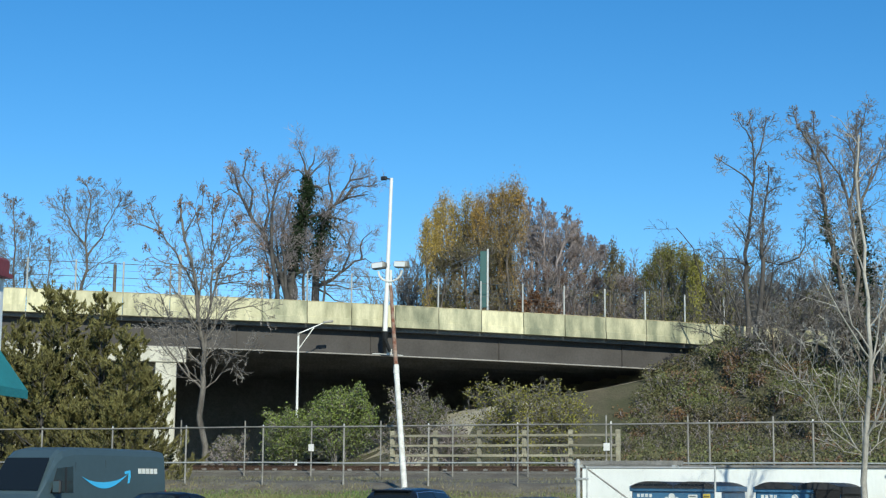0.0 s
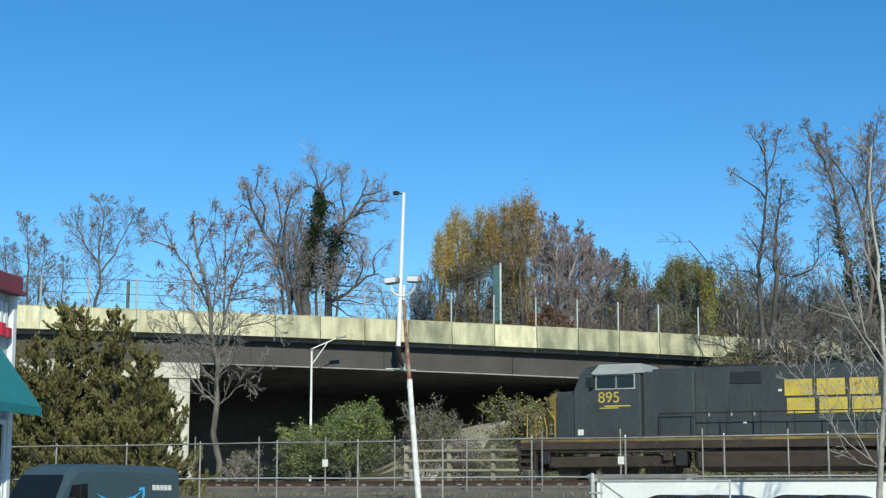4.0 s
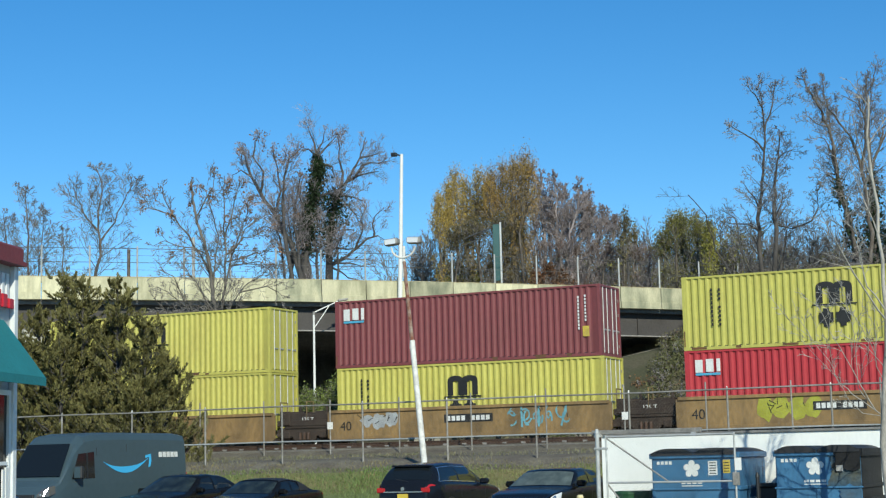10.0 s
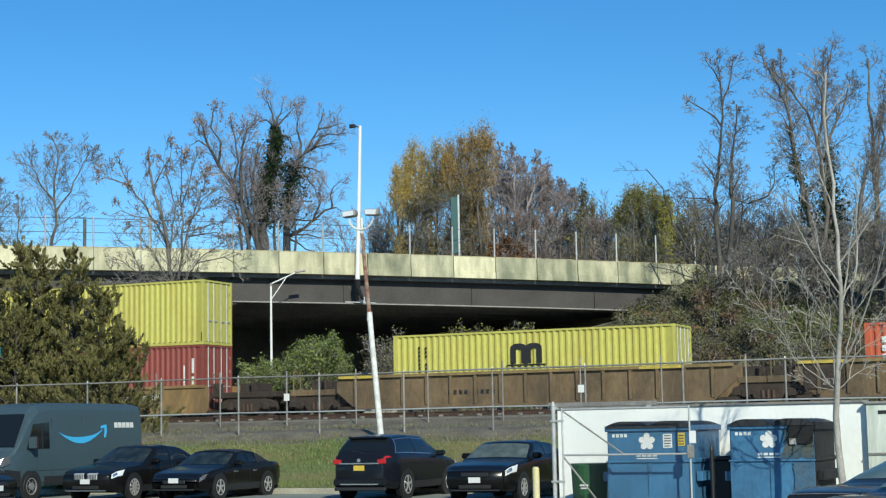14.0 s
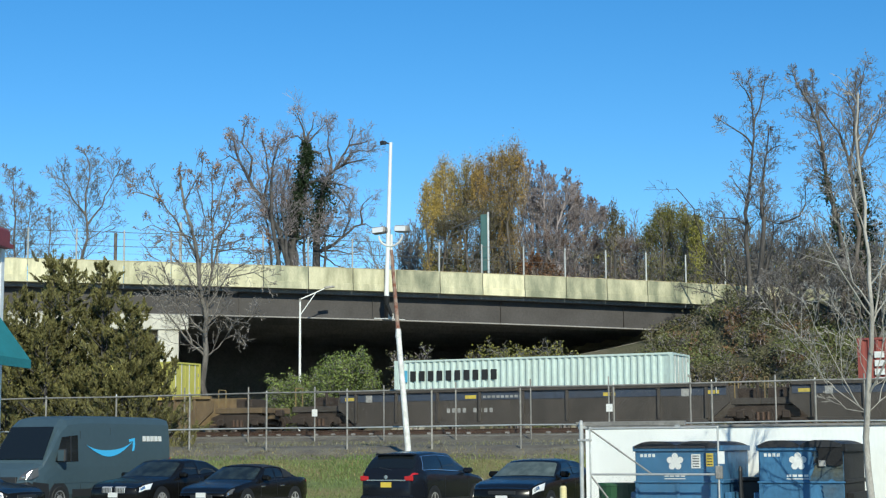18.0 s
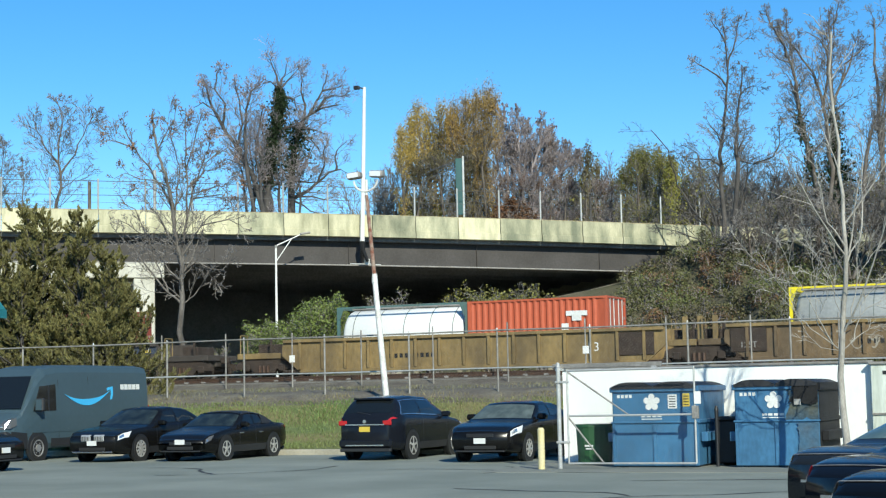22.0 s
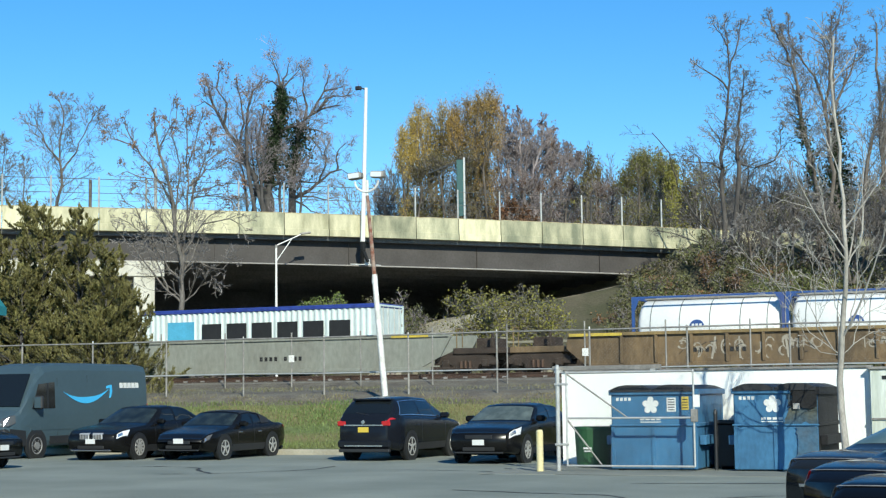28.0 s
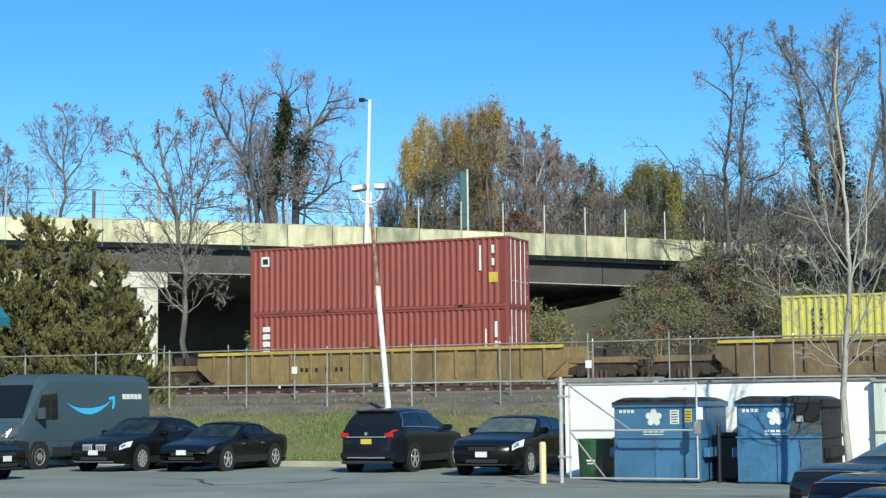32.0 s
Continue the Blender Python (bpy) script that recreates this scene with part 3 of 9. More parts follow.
GREEN = paint("container_dark_green", (0.025, 0.075, 0.05), (0.06, 0.05, 0.03))
TANKW = mat("tank_white", (0.78, 0.78, 0.75), 0.4, var=0.06, scale=1, fine=9, bump=0.02)
TANKG = mat("tank_grey", (0.33, 0.34, 0.33), 0.4, var=0.15, scale=1, fine=9, bump=0.02)
FBLUE = paint("frame_blue", (0.03, 0.08, 0.25))
FPALE = paint("frame_pale_blue", (0.16, 0.30, 0.42))
FGREEN = paint("frame_grey_green", (0.08, 0.15, 0.14))
FYEL = paint("frame_yellow", (0.75, 0.62, 0.02))
TARP = mat("blue_tarpaulin", (0.03, 0.06, 0.30), 0.55, var=0.3, scale=3, fine=20, bump=0.3)
RUSTSTAIN = mat("rust_stain", (0.16, 0.075, 0.03), 0.9, var=0.4, scale=5, fine=25, col2=(0.10, 0.06, 0.035))
INK = mat("black_lettering_paint", (0.02, 0.02, 0.02), 0.6, var=0.3, scale=3, fine=20, bump=0)
MARKW = mat("white_marking_paint", (0.75, 0.75, 0.72), 0.6, var=0.15, scale=3, fine=20, bump=0)
MARKG = mat("faded_white_marking", (0.36, 0.35, 0.33), 0.7, var=0.3, scale=3, fine=20, bump=0)
MARKY = mat("yellow_marking_paint", (0.62, 0.46, 0.06), 0.6, var=0.2, scale=2, fine=20, bump=0, col2=(0.45, 0.34, 0.07))
MARKB = mat("blue_marking_paint", (0.10, 0.42, 0.62), 0.6, var=0.2, bump=0)
TAN = paint("wagon_tan_paint", (0.29, 0.183, 0.072), (0.06, 0.045, 0.03), 0.7, 0.45, 0.3, 0.6)
RUSTY = paint("wagon_rusty_paint", (0.19, 0.128, 0.066), (0.03, 0.025, 0.02), 0.8, 0.48, 0.35, 0.6)
OCHRE = paint("wagon_ochre_paint", (0.26, 0.18, 0.072), (0.06, 0.045, 0.03), 0.75, 0.47, 0.3, 0.6)
TOPY = paint("wagon_yellow_edge", (0.44, 0.30, 0.07), (0.20, 0.12, 0.05), 0.7, 0.45, 0.25)
SLATE = paint("wagon_dark_grey_paint", (0.070, 0.058, 0.048), (0.03, 0.025, 0.02), 0.7, 0.5, 0.3, 0.6)
SLATEB = paint("wagon_slate_blue_band", (0.04, 0.055, 0.085), (0.05, 0.04, 0.03), 0.6, 0.5, 0.3)
WGREY = paint("wagon_grey_paint", (0.255, 0.265, 0.225), (0.12, 0.10, 0.08), 0.7, 0.45, 0.2)
TRUCKM = mat("dusty_bogie_steel", (0.052, 0.036, 0.027), 0.9, var=0.4, scale=3, fine=15, bump=0.2)
TAGS = [mat("graffiti_" + n, c, 0.6, var=0.25, scale=3, fine=20, bump=0) for n, c in (("silver", (0.42, 0.44, 0.45)), ("blue", (0.16, 0.40, 0.48)), ("lime", (0.42, 0.42, 0.05)), ("pink", (0.36, 0.10, 0.08)), ("white", (0.40, 0.36, 0.29)))]
LOCOB = mat("loco_blue_paint", (0.016, 0.046, 0.078), 0.55, var=0.3, scale=0.5, fine=8, bump=0.05, col2=(0.030, 0.048, 0.058), stretch=(1, 1, 0.5))
LOCOG = mat("loco_grey_paint", (0.045, 0.055, 0.058), 0.6, var=0.25, scale=0.8, fine=8, bump=0.05, stretch=(1, 1, 0.5))
LOCOROOF = mat("loco_cab_roof", (0.34, 0.35, 0.33), 0.6, var=0.2)
LOCOSILL = mat("dusty_yellow_sill", (0.33, 0.22, 0.035), 0.8, var=0.3, scale=0.6, fine=10, col2=(0.06, 0.05, 0.035), stretch=(1, 1, 3), amount=0.50)
LOCODUST = mat("dusty_loco_paint", (0.045, 0.05, 0.045), 0.8, var=0.3, scale=0.6, fine=9, col2=(0.075, 0.06, 0.045), stretch=(1, 1, 3))
LOCOY = mat("loco_yellow_paint", (0.42, 0.28, 0.035), 0.6, var=0.25, scale=2.5, fine=12, col2=(0.22, 0.15, 0.04))


def corrugated(L, H):
    """One corrugated side sheet in x and z, facing -y."""
    vs, fs = [], []
    x, pts = 0.0, []
    while x < L - 0.28:
        for dx, d in ((0.0, 0.0), (0.07, 0.0), (0.14, 0.062), (0.21, 0.062)):
            pts.append((x + dx, d))
        x += 0.28
    pts.append((L, 0.0))
    for px_, d in pts:
        vs += [(px_, d, 0.0), (px_, d, H)]
    for i in range(len(pts) - 1):
        fs.append((2 * i, 2 * i + 2, 2 * i + 3, 2 * i + 1))
    return vs, fs


SHEETS = {}


def sheet(kind, L, H, mt):
    key = (kind, L, H, mt.name)
    if key not in SHEETS:
        v, f = corrugated(L, H)
        me = bpy.data.meshes.new("corrugated_sheet")
        me.from_pydata(v, [], f)
        me.materials.append(mt)
        SHEETS[key] = me
    return SHEETS[key]


def marks(parent, mt, rects, y, name="marking", label=""):
    """Painted marks: flat rectangles (x0, x1, z0, z1), a few millimetres proud of the plane y."""
    if name == "emblem":
        for x0, x1, z0, z1 in rects:
            part(name, boxes((x0, x1, y - 0.004, y + 0.004, z0, z1)), mt, parent, label)
        return None
    bm = bmesh.new()
    for x0, x1, z0, z1 in rects:
        box(bm, x0, x1, y - 0.004, y + 0.004, z0, z1)
    ob = part(name, bm, mt, parent, label)
    return tagged(ob, label, kind="stuff") if len(rects) > 1 else ob


def container(at, z, L, H, mt, label, deco=None, group="containers on the train"):
    c = thing("shipping_container", label, "shipping container", group=group)
    TRAIN.append((c, at, z))
    w = CONT_Y
    p = 0.12
    bm = bmesh.new()
    for x in (0, L - p):
        for y in (-w, w - p):
            box(bm, x, x + p, y, y + p, 0, H)
    for y in (-w, w - 0.07):
        box(bm, p, L - p, y, y + 0.07, 0, 0.12)
        box(bm, p, L - p, y, y + 0.07, H - 0.08, H)
    for x in (0, L - 0.07):
        box(bm, x, x + 0.07, -w + p, w - p, 0, 0.12)
        box(bm, x, x + 0.07, -w + p, w - p, H - 0.08, H)
    for x in (-0.004, L - 0.174):
        for y in (-w - 0.004, w - 0.158):
            for zz in (-0.003, H - 0.115):
                box(bm, x, x + 0.178, y, y + 0.162, zz, zz + 0.118)
    part("frame", bm, mt, c)
    sl, sh = L - 2 * p, H - 0.20
    for s in (-1, 1):
        m = pose(p, -w + 0.012, 0.12) if s < 0 else pose(L - p, w - 0.012, 0.12, 0, 0, 180)
        ob = new("side_panel", sheet("side", round(sl, 3), round(sh, 3), mt))
        ob.parent, ob.matrix_basis = c, m
    part("roof", boxes((0.05, L - 0.05, -w + 0.05, w - 0.05, H - 0.05, H - 0.02)), mt, c)
    part("floor", boxes((0.05, L - 0.05, -w + 0.05, w - 0.05, 0.03, 0.15)), DARK, c)
    ob = new("end_panel", sheet("end", round(2 * w - 2 * p, 3), round(sh, 3), mt))
    ob.parent, ob.matrix_basis = c, pose(0.03, w - p, 0.12, 0, 0, -90)
    # doors with lock rods at the far end
    for s in (-1, 1):
        y0, y1 = (-w + p, -0.005) if s < 0 else (0.005, w - p)
        d = part("door", boxes((L - 0.09, L - 0.05, y0, y1, 0.12, H - 0.08), bevel=0.01), mt, c)
        for k in (0.28, 0.72):
            y = y0 + (y1 - y0) * k
            part("lock_rod", rods(((L - 0.03, y, 0.10), (L - 0.03, y, H - 0.06)), r=0.026, seg=6), GALV, d)
            part("handle", boxes((L - 0.035, L - 0.005, y, y + 0.28, 1.05, 1.10)), GALV, d)
        part("hinges", boxes(*[(L - 0.06, L - 0.02, (y0 if s < 0 else y1) - 0.05, (y0 if s < 0 else y1) + 0.05, zz, zz + 0.12) for zz in (0.4, 1.0, 1.7, 2.3)]), GALVD, d)
    rng = random.Random(int(at * 13 + z * 7))
    for k in range(rng.randint(3, 6)):
        x = rng.uniform(0.3, L - 1.2)
        part("rust_stain", boxes((x, x + rng.uniform(0.15, 0.8), -w - 0.003, -w + 0.001, 0.02, rng.uniform(0.08, 0.15))), RUSTSTAIN, c)
    for x in (0.02, L - 0.14):
        if rng.random() < 0.7:
            h = rng.uniform(0.2, 0.9)
            part("rust_stain", boxes((x, x + rng.uniform(0.05, 0.11), -w - 0.003, -w + 0.001, 0.14, 0.14 + h)), RUSTSTAIN, c)
    if deco:
        deco(c, L, H, -w - 0.001)
    return c


def arch(c, mt, x, z, w, h, y):
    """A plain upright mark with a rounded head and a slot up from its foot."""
    bm = bmesh.new()
    head = [(x + w * (0.5 - 0.5 * math.cos(math.pi * k / 10)), z + h * (0.72 + 0.28 * math.sin(math.pi * k / 10) ** 0.7)) for k in range(11)]
    slot = [(x + w * 0.66, z), (x + w * 0.66, z + h * 0.68), (x + w * 0.5, z + h * 0.74), (x + w * 0.34, z + h * 0.68), (x + w * 0.34, z)]
    prism(bm, [(x, z)] + head + [(x + w, z)] + slot, y - 0.004, y + 0.004)
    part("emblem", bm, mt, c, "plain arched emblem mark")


def blocks_m(mt, both=True):
    def deco(c, L, H, y):
        """Dark emblem of two arched marks over a line, and two rounded blocks below."""
        x, z = L * 0.5 - 0.15, H * 0.5
        arch(c, mt, x - 0.68, z + 0.10, 0.72, 0.82, y)
        arch(c, mt, x - 0.03, z + 0.10, 0.72, 0.82, y + 0.001)
        r = [(x - 0.85, x + 0.85, z + 0.01, z + 0.07)]
        marks(c, mt, r, y, "emblem", "dark emblem line")
        if both:
            for x0 in (x - 0.60, x + 0.04):
                bm = bmesh.new()
                box(bm, x0, x0 + 0.54, y - 0.004, y + 0.004, z - 0.80, z - 0.10)
                bmesh.ops.bevel(bm, geom=[e for e in bm.edges if abs(e.verts[0].co.y - e.verts[1].co.y) > 0.004], offset=0.16, segments=3, affect="EDGES")
                part("emblem", bm, mt, c, "plain dark rounded block")
        col = [(1.15, 1.22, H - 0.62 - 0.17 * k, H - 0.50 - 0.17 * k) for k in range(9)] + [(1.45, 1.54, H - 0.62 - 0.17 * k, H - 0.52 - 0.17 * k) for k in (0, 1, 2, 4, 5, 6, 7, 8)]
        marks(c, INK, col, y, "numbering", "dark number bars")
    return deco


def column_marks(c, L, H, y, white=True):
    marks(c, MARKW, [(0.62, 0.98, H - 0.75 - 0.32 * k, H - 0.52 - 0.32 * k) for k in range(6)], y, "emblem", "white upright lettering bars")
    marks(c, MARKW, [(L - 1.05, L - 0.98, 0.5, 2.0), (L - 0.62, L - 0.5, 0.9, 1.05), (L - 0.62, L - 0.5, 1.15, 1.5), (L - 0.62, L - 0.5, 1.65, 2.3)], y, "numbering")
    marks(c, MARKY, [(L - 0.66, L - 0.46, 1.06, 1.14), (L - 0.66, L - 0.46, 1.3, 1.4)], y - 0.002, "numbering")


def corner_marks(c, L, H, y):
    marks(c, MARKW, [(0.42, 0.72, H - 0.86, H - 0.36), (0.85, 1.15, H - 0.84, H - 0.34), (1.27, 1.42, H - 0.84, H - 0.34)], y, "emblem", "white emblem blocks")
    marks(c, MARKB, [(0.42, 1.42, H - 0.97, H - 0.88)], y, "emblem")
    marks(c, MARKW, [(L - 0.98, L - 0.91, H - 0.55 - 0.14 * k, H - 0.45 - 0.14 * k) for k in range(10)] + [(L - 0.68, L - 0.61, H - 0.5 - 0.14 * k, H - 0.41 - 0.14 * k) for k in range(8)], y, "numbering")
    marks(c, MARKY, [(L - 0.78, L - 0.50, H - 2.1, H - 1.68)], y, "placard", "yellow placard")


def plain_marks(c, L, H, y):
    marks(c, MARKW, [(0.55, 0.95, H - 0.80, H - 0.36)], y, "emblem")
    marks(c, INK, [(0.62, 0.88, H - 0.70, H - 0.46)], y - 0.003, "emblem")
    marks(c, MARKW, [(L - 1.28, L - 1.18, H - 1.4, H - 0.35), (L - 0.72, L - 0.60, H - 0.7, H - 0.35), (L - 0.72, L - 0.60, H - 1.2, H - 0.9)], y, "numbering")
    marks(c, MARKY, [(L - 0.85, L - 0.45, H - 1.9, H - 1.48)], y, "placard", "yellow placard")


def long_name(mt, n, x0, w, gap, z0, z1, square=None):
    def deco(c, L, H, y):
        marks(c, mt, [(x0 + k * (w + gap), x0 + k * (w + gap) + w, z0, z1) for k in range(n)], y, "emblem", "row of plain lettering blocks")
        if square:
            marks(c, MARKB, [square], y, "emblem", "pale blue square emblem")
    return deco


def red_m(c, L, H, y):
    blocks_m(MARKY, False)(c, L, H, y)
    marks(c, MARKW, [(L * 0.5 - 1.3, L * 0.5 - 1.0, H * 0.5 + 0.3, H * 0.5 + 0.55)], y, "emblem")
    marks(c, MARKW, [(L - 1.05, L - 0.98, 0.5, 2.0), (L - 0.62, L - 0.5, 0.9, 2.2)], y, "numbering")


def orange_marks(c, L, H, y):
    marks(c, MARKW, [(0.55 + 0.42 * k, 0.9 + 0.42 * k, H - 1.72, H - 1.40) for k in range(7)] + [(4.6 + 0.36 * k, 4.9 + 0.36 * k, H - 1.72, H - 1.30) for k in range(3)] + [(3.6, 4.4, H - 1.45, H - 1.35), (4.1, 4.4, H - 1.35, H - 1.05)], y, "emblem", "white lettering blocks")
    marks(c, MARKW, [(4.3, 5.2, H - 0.75, H - 0.55), (4.55, 4.95, H - 0.95, H - 0.75)], y, "emblem")


BANDM = mat("girth_band_steel", (0.16, 0.18, 0.17), 0.6, var=0.15)


def tank(at, z, mf, mt, label, dark=None):
    t = thing("tank_container", label, "tank container", group="containers on the train")
    TRAIN.append((t, at, z))
    L, H, w, p = 6.058, 2.591, CONT_Y, 0.11
    bm = bmesh.new()
    for x in (0, L - p):
        for y in (-w, w - p):
            box(bm, x, x + p, y, y + p, 0, H)
        for zz in (0.0, H - p):
            box(bm, x, x + p, -w + p, w - p, zz, zz + p)
        for s in (-1, 1):
            rod(bm, (x + p / 2, s * (w - 0.1), 0.1), (x + p / 2, s * 0.25, 1.2), 0.03, seg=6)
    for y in (-w, w - 0.10):
        box(bm, p, L - p, y, y + 0.10, 0, 0.12)
        box(bm, p, L - p, y, y + 0.08, H - 0.075, H)
    part("frame", bm, mf, t)
    bm = bmesh.new()
    n, R = 32, 1.20
    st = [(0.13, 0.25), (0.15, 0.75), (0.20, 1.02), (0.28, 1.14), (0.40, R), (L - 0.40, R), (L - 0.28, 1.14), (L - 0.20, 1.02), (L - 0.15, 0.75), (L - 0.13, 0.25)]
    ring = [[bm.verts.new((x, r * math.cos(2 * math.pi * k / n), 1.30 + r * math.sin(2 * math.pi * k / n))) for k in range(n)] for x, r in st]
    for a, b in zip(ring, ring[1:]):
        for k in range(n):
            bm.faces.new((a[k], a[(k + 1) % n], b[(k + 1) % n], b[k]))
    bm.faces.new(ring[0])
    bm.faces.new(ring[-1])
    part("vessel", bm, mt, t, smooth=True)
    for x in (0.72, 1.9, 3.1, 4.3, 5.35):
        bm = bmesh.new()
        r1 = [[bm.verts.new((x + dx, (R + 0.012) * math.cos(2 * math.pi * k / n), 1.30 + (R + 0.012) * math.sin(2 * math.pi * k / n))) for k in range(n)] for dx in (0, 0.035)]
        for k in range(n):
            bm.faces.new((r1[0][k], r1[0][(k + 1) % n], r1[1][(k + 1) % n], r1[1][k]))
        part("band", bm, BANDM, t, "thin dark girth band")
    part("walkway", boxes((0.3, L - 0.3, -0.35, 0.35, H - 0.1, H - 0.05), (2.7, 3.3, -0.3, 0.3, H - 0.2, H - 0.02)), GALVD, t)
    for s in (-1, 1):
        part("top_rail", rods(((0.5, s * 0.62, H + 0.02), (L - 0.5, s * 0.62, H + 0.02)), r=0.02, seg=5), GALV, t)
        for x in (0.11, L - 0.11):
            bm = bmesh.new()
            k = 1 if x < 1 else -1
            prism(bm, [(x, H - 0.07), (x + k * 0.22, H - 0.07), (x + k * 0.03, H - 0.55), (x, H - 0.55)], s * w - 0.02, s * w + 0.02)
            part("gusset", bm, mf, t)
    if dark:
        bm = bmesh.new()
        prism(bm, [(2.62 + 0.30 * math.cos(math.pi * k / 12), 1.33 + 0.30 * math.sin(math.pi * k / 12)) for k in range(13)], -R - 0.012, -R + 0.05)
        part("emblem", bm, dark, t, "dark half-round emblem")
        marks(t, MARKW, [(2.42, 2.52, 1.37, 1.47), (2.57, 2.67, 1.37, 1.47), (2.72, 2.82, 1.37, 1.47)], -R - 0.014, "lettering_bars")
    return t


def bogie(parent, x, wheels=2):
    bm = bmesh.new()
    for y0, y1 in ((-1.16, -1.0), (1.0, 1.16)):
        prism(bm, [(x - 1.42, 0.40), (x - 1.36, 0.68), (x - 1.05, 0.78), (x - 0.55, 0.98), (x + 0.55, 0.98), (x + 1.05, 0.78), (x + 1.36, 0.68), (x + 1.42, 0.40), (x + 0.62, 0.42), (x + 0.48, 0.20), (x - 0.48, 0.20), (x - 0.62, 0.42)], y0, y1)
    box(bm, x - 0.2, x + 0.2, -1.0, 1.0, 0.45, 0.75)
    b = part("bogie", bm, TRUCKM, parent, "dusty dark steel bogie")
    for d in (-0.89, 0.89):
        part("axle_box", boxes((x + d - 0.16, x + d + 0.16, -1.20, -1.0, 0.32, 0.62), bevel=0.03), TRUCKM, b)
    for dx in (-0.89, 0.89):
        bm = bmesh.new()
        for y in (-0.78, 0.78):
            rod(bm, (x + dx, y - 0.06, 0.42), (x + dx, y + 0.06, 0.42), 0.42, seg=20)
            rod(bm, (x + dx, y - 0.09, 0.42), (x + dx, y - 0.06, 0.42), 0.2, seg=12)
        rod(bm, (x + dx, -0.78, 0.42), (x + dx, 0.78, 0.42), 0.08)
        part("wheelset", bm, TRUCKM, b)
    for d in (-0.2, 0, 0.2):
        part("spring", rods(((x + d, -1.18, 0.26), (x + d, -1.18, 0.56)), r=0.07, seg=8), RAILM, b)


def graffiti(parent, x0, x1, z0, z1, mt, seed, y, thin=False):
    """Swollen shapes and strokes of a painted tag, without letters."""
    rng = random.Random(seed)
    bm = bmesh.new()
    n = max(3, int((x1 - x0) / 0.55))

    def stroke(a, b, w, off):
        d = Vector((b[0] - a[0], b[1] - a[1]))
        box(bm, -d.length / 2, d.length / 2, -0.001, 0.001, -w, w, m=pose((a[0] + b[0]) / 2, y - off, (a[1] + b[1]) / 2, 0, -math.degrees(math.atan2(d.y, d.x)), 0))
    if thin:
        for k in range(n):
            cx, w, h = x0 + (k + 0.5) * (x1 - x0) / n, (x1 - x0) / n * 0.5, (z1 - z0) / 2
            for j in range(rng.randint(2, 3)):
                ox, oz = cx + w * rng.uniform(-0.4, 0.4), (z0 + z1) / 2 + h * rng.uniform(-0.4, 0.4)
                a0, sweep, rx, rz = rng.uniform(0, 6.28), rng.uniform(1.6, 5.2), w * rng.uniform(0.35, 0.8), h * rng.uniform(0.3, 0.62)
                q = None
                for m in range(9):
                    a = a0 + sweep * m / 8
                    e = (ox + rx * math.cos(a), oz + rz * math.sin(a))
                    if q:
                        stroke(q, e, rng.uniform(0.012, 0.045), 0.002 * j + 0.001 * (k % 2) + 0.0002 * m)
                    q = e
            if rng.random() < 0.6:
                stroke((cx + w * rng.uniform(-0.6, 0.6), z0 + 0.05), (cx + w * rng.uniform(-0.6, 0.6), z1 - 0.05), rng.uniform(0.02, 0.05), 0.009)
    else:
        for k in range(n):
            cx = x0 + (k + 0.5) * (x1 - x0) / n
            w, h = (x1 - x0) / n * 0.62, (z1 - z0) * rng.uniform(0.4, 0.5)
            cz = (z0 + z1) / 2 + rng.uniform(-0.06, 0.06)
            pts = []
            for a in range(14):
                q = 2 * math.pi * a / 14
                rr = rng.uniform(0.72, 1.1)
                pts.append(bm.verts.new((cx + w * rr * math.cos(q), y - 0.0008 * k, cz + h * rr * math.sin(q))))
            bm.faces.new(pts)
    tagged(part("graffiti", bm, mt, parent), "faded painted graffiti", kind="stuff")
    bm = bmesh.new()
    for k in range(n * (1 if thin else 3)):
        cx, cz = x0 + rng.random() * (x1 - x0), rng.uniform(z0 + 0.15, z1 - 0.15)
        a, ln = rng.uniform(0, 3.14), rng.uniform(0.12, 0.32)
        stroke((cx, cz), (cx + ln * math.cos(a), cz + ln * math.sin(a)), 0.014, 0.014)
    tagged(part("graffiti_outline", bm, INK, parent), "dark strokes", kind="stuff")


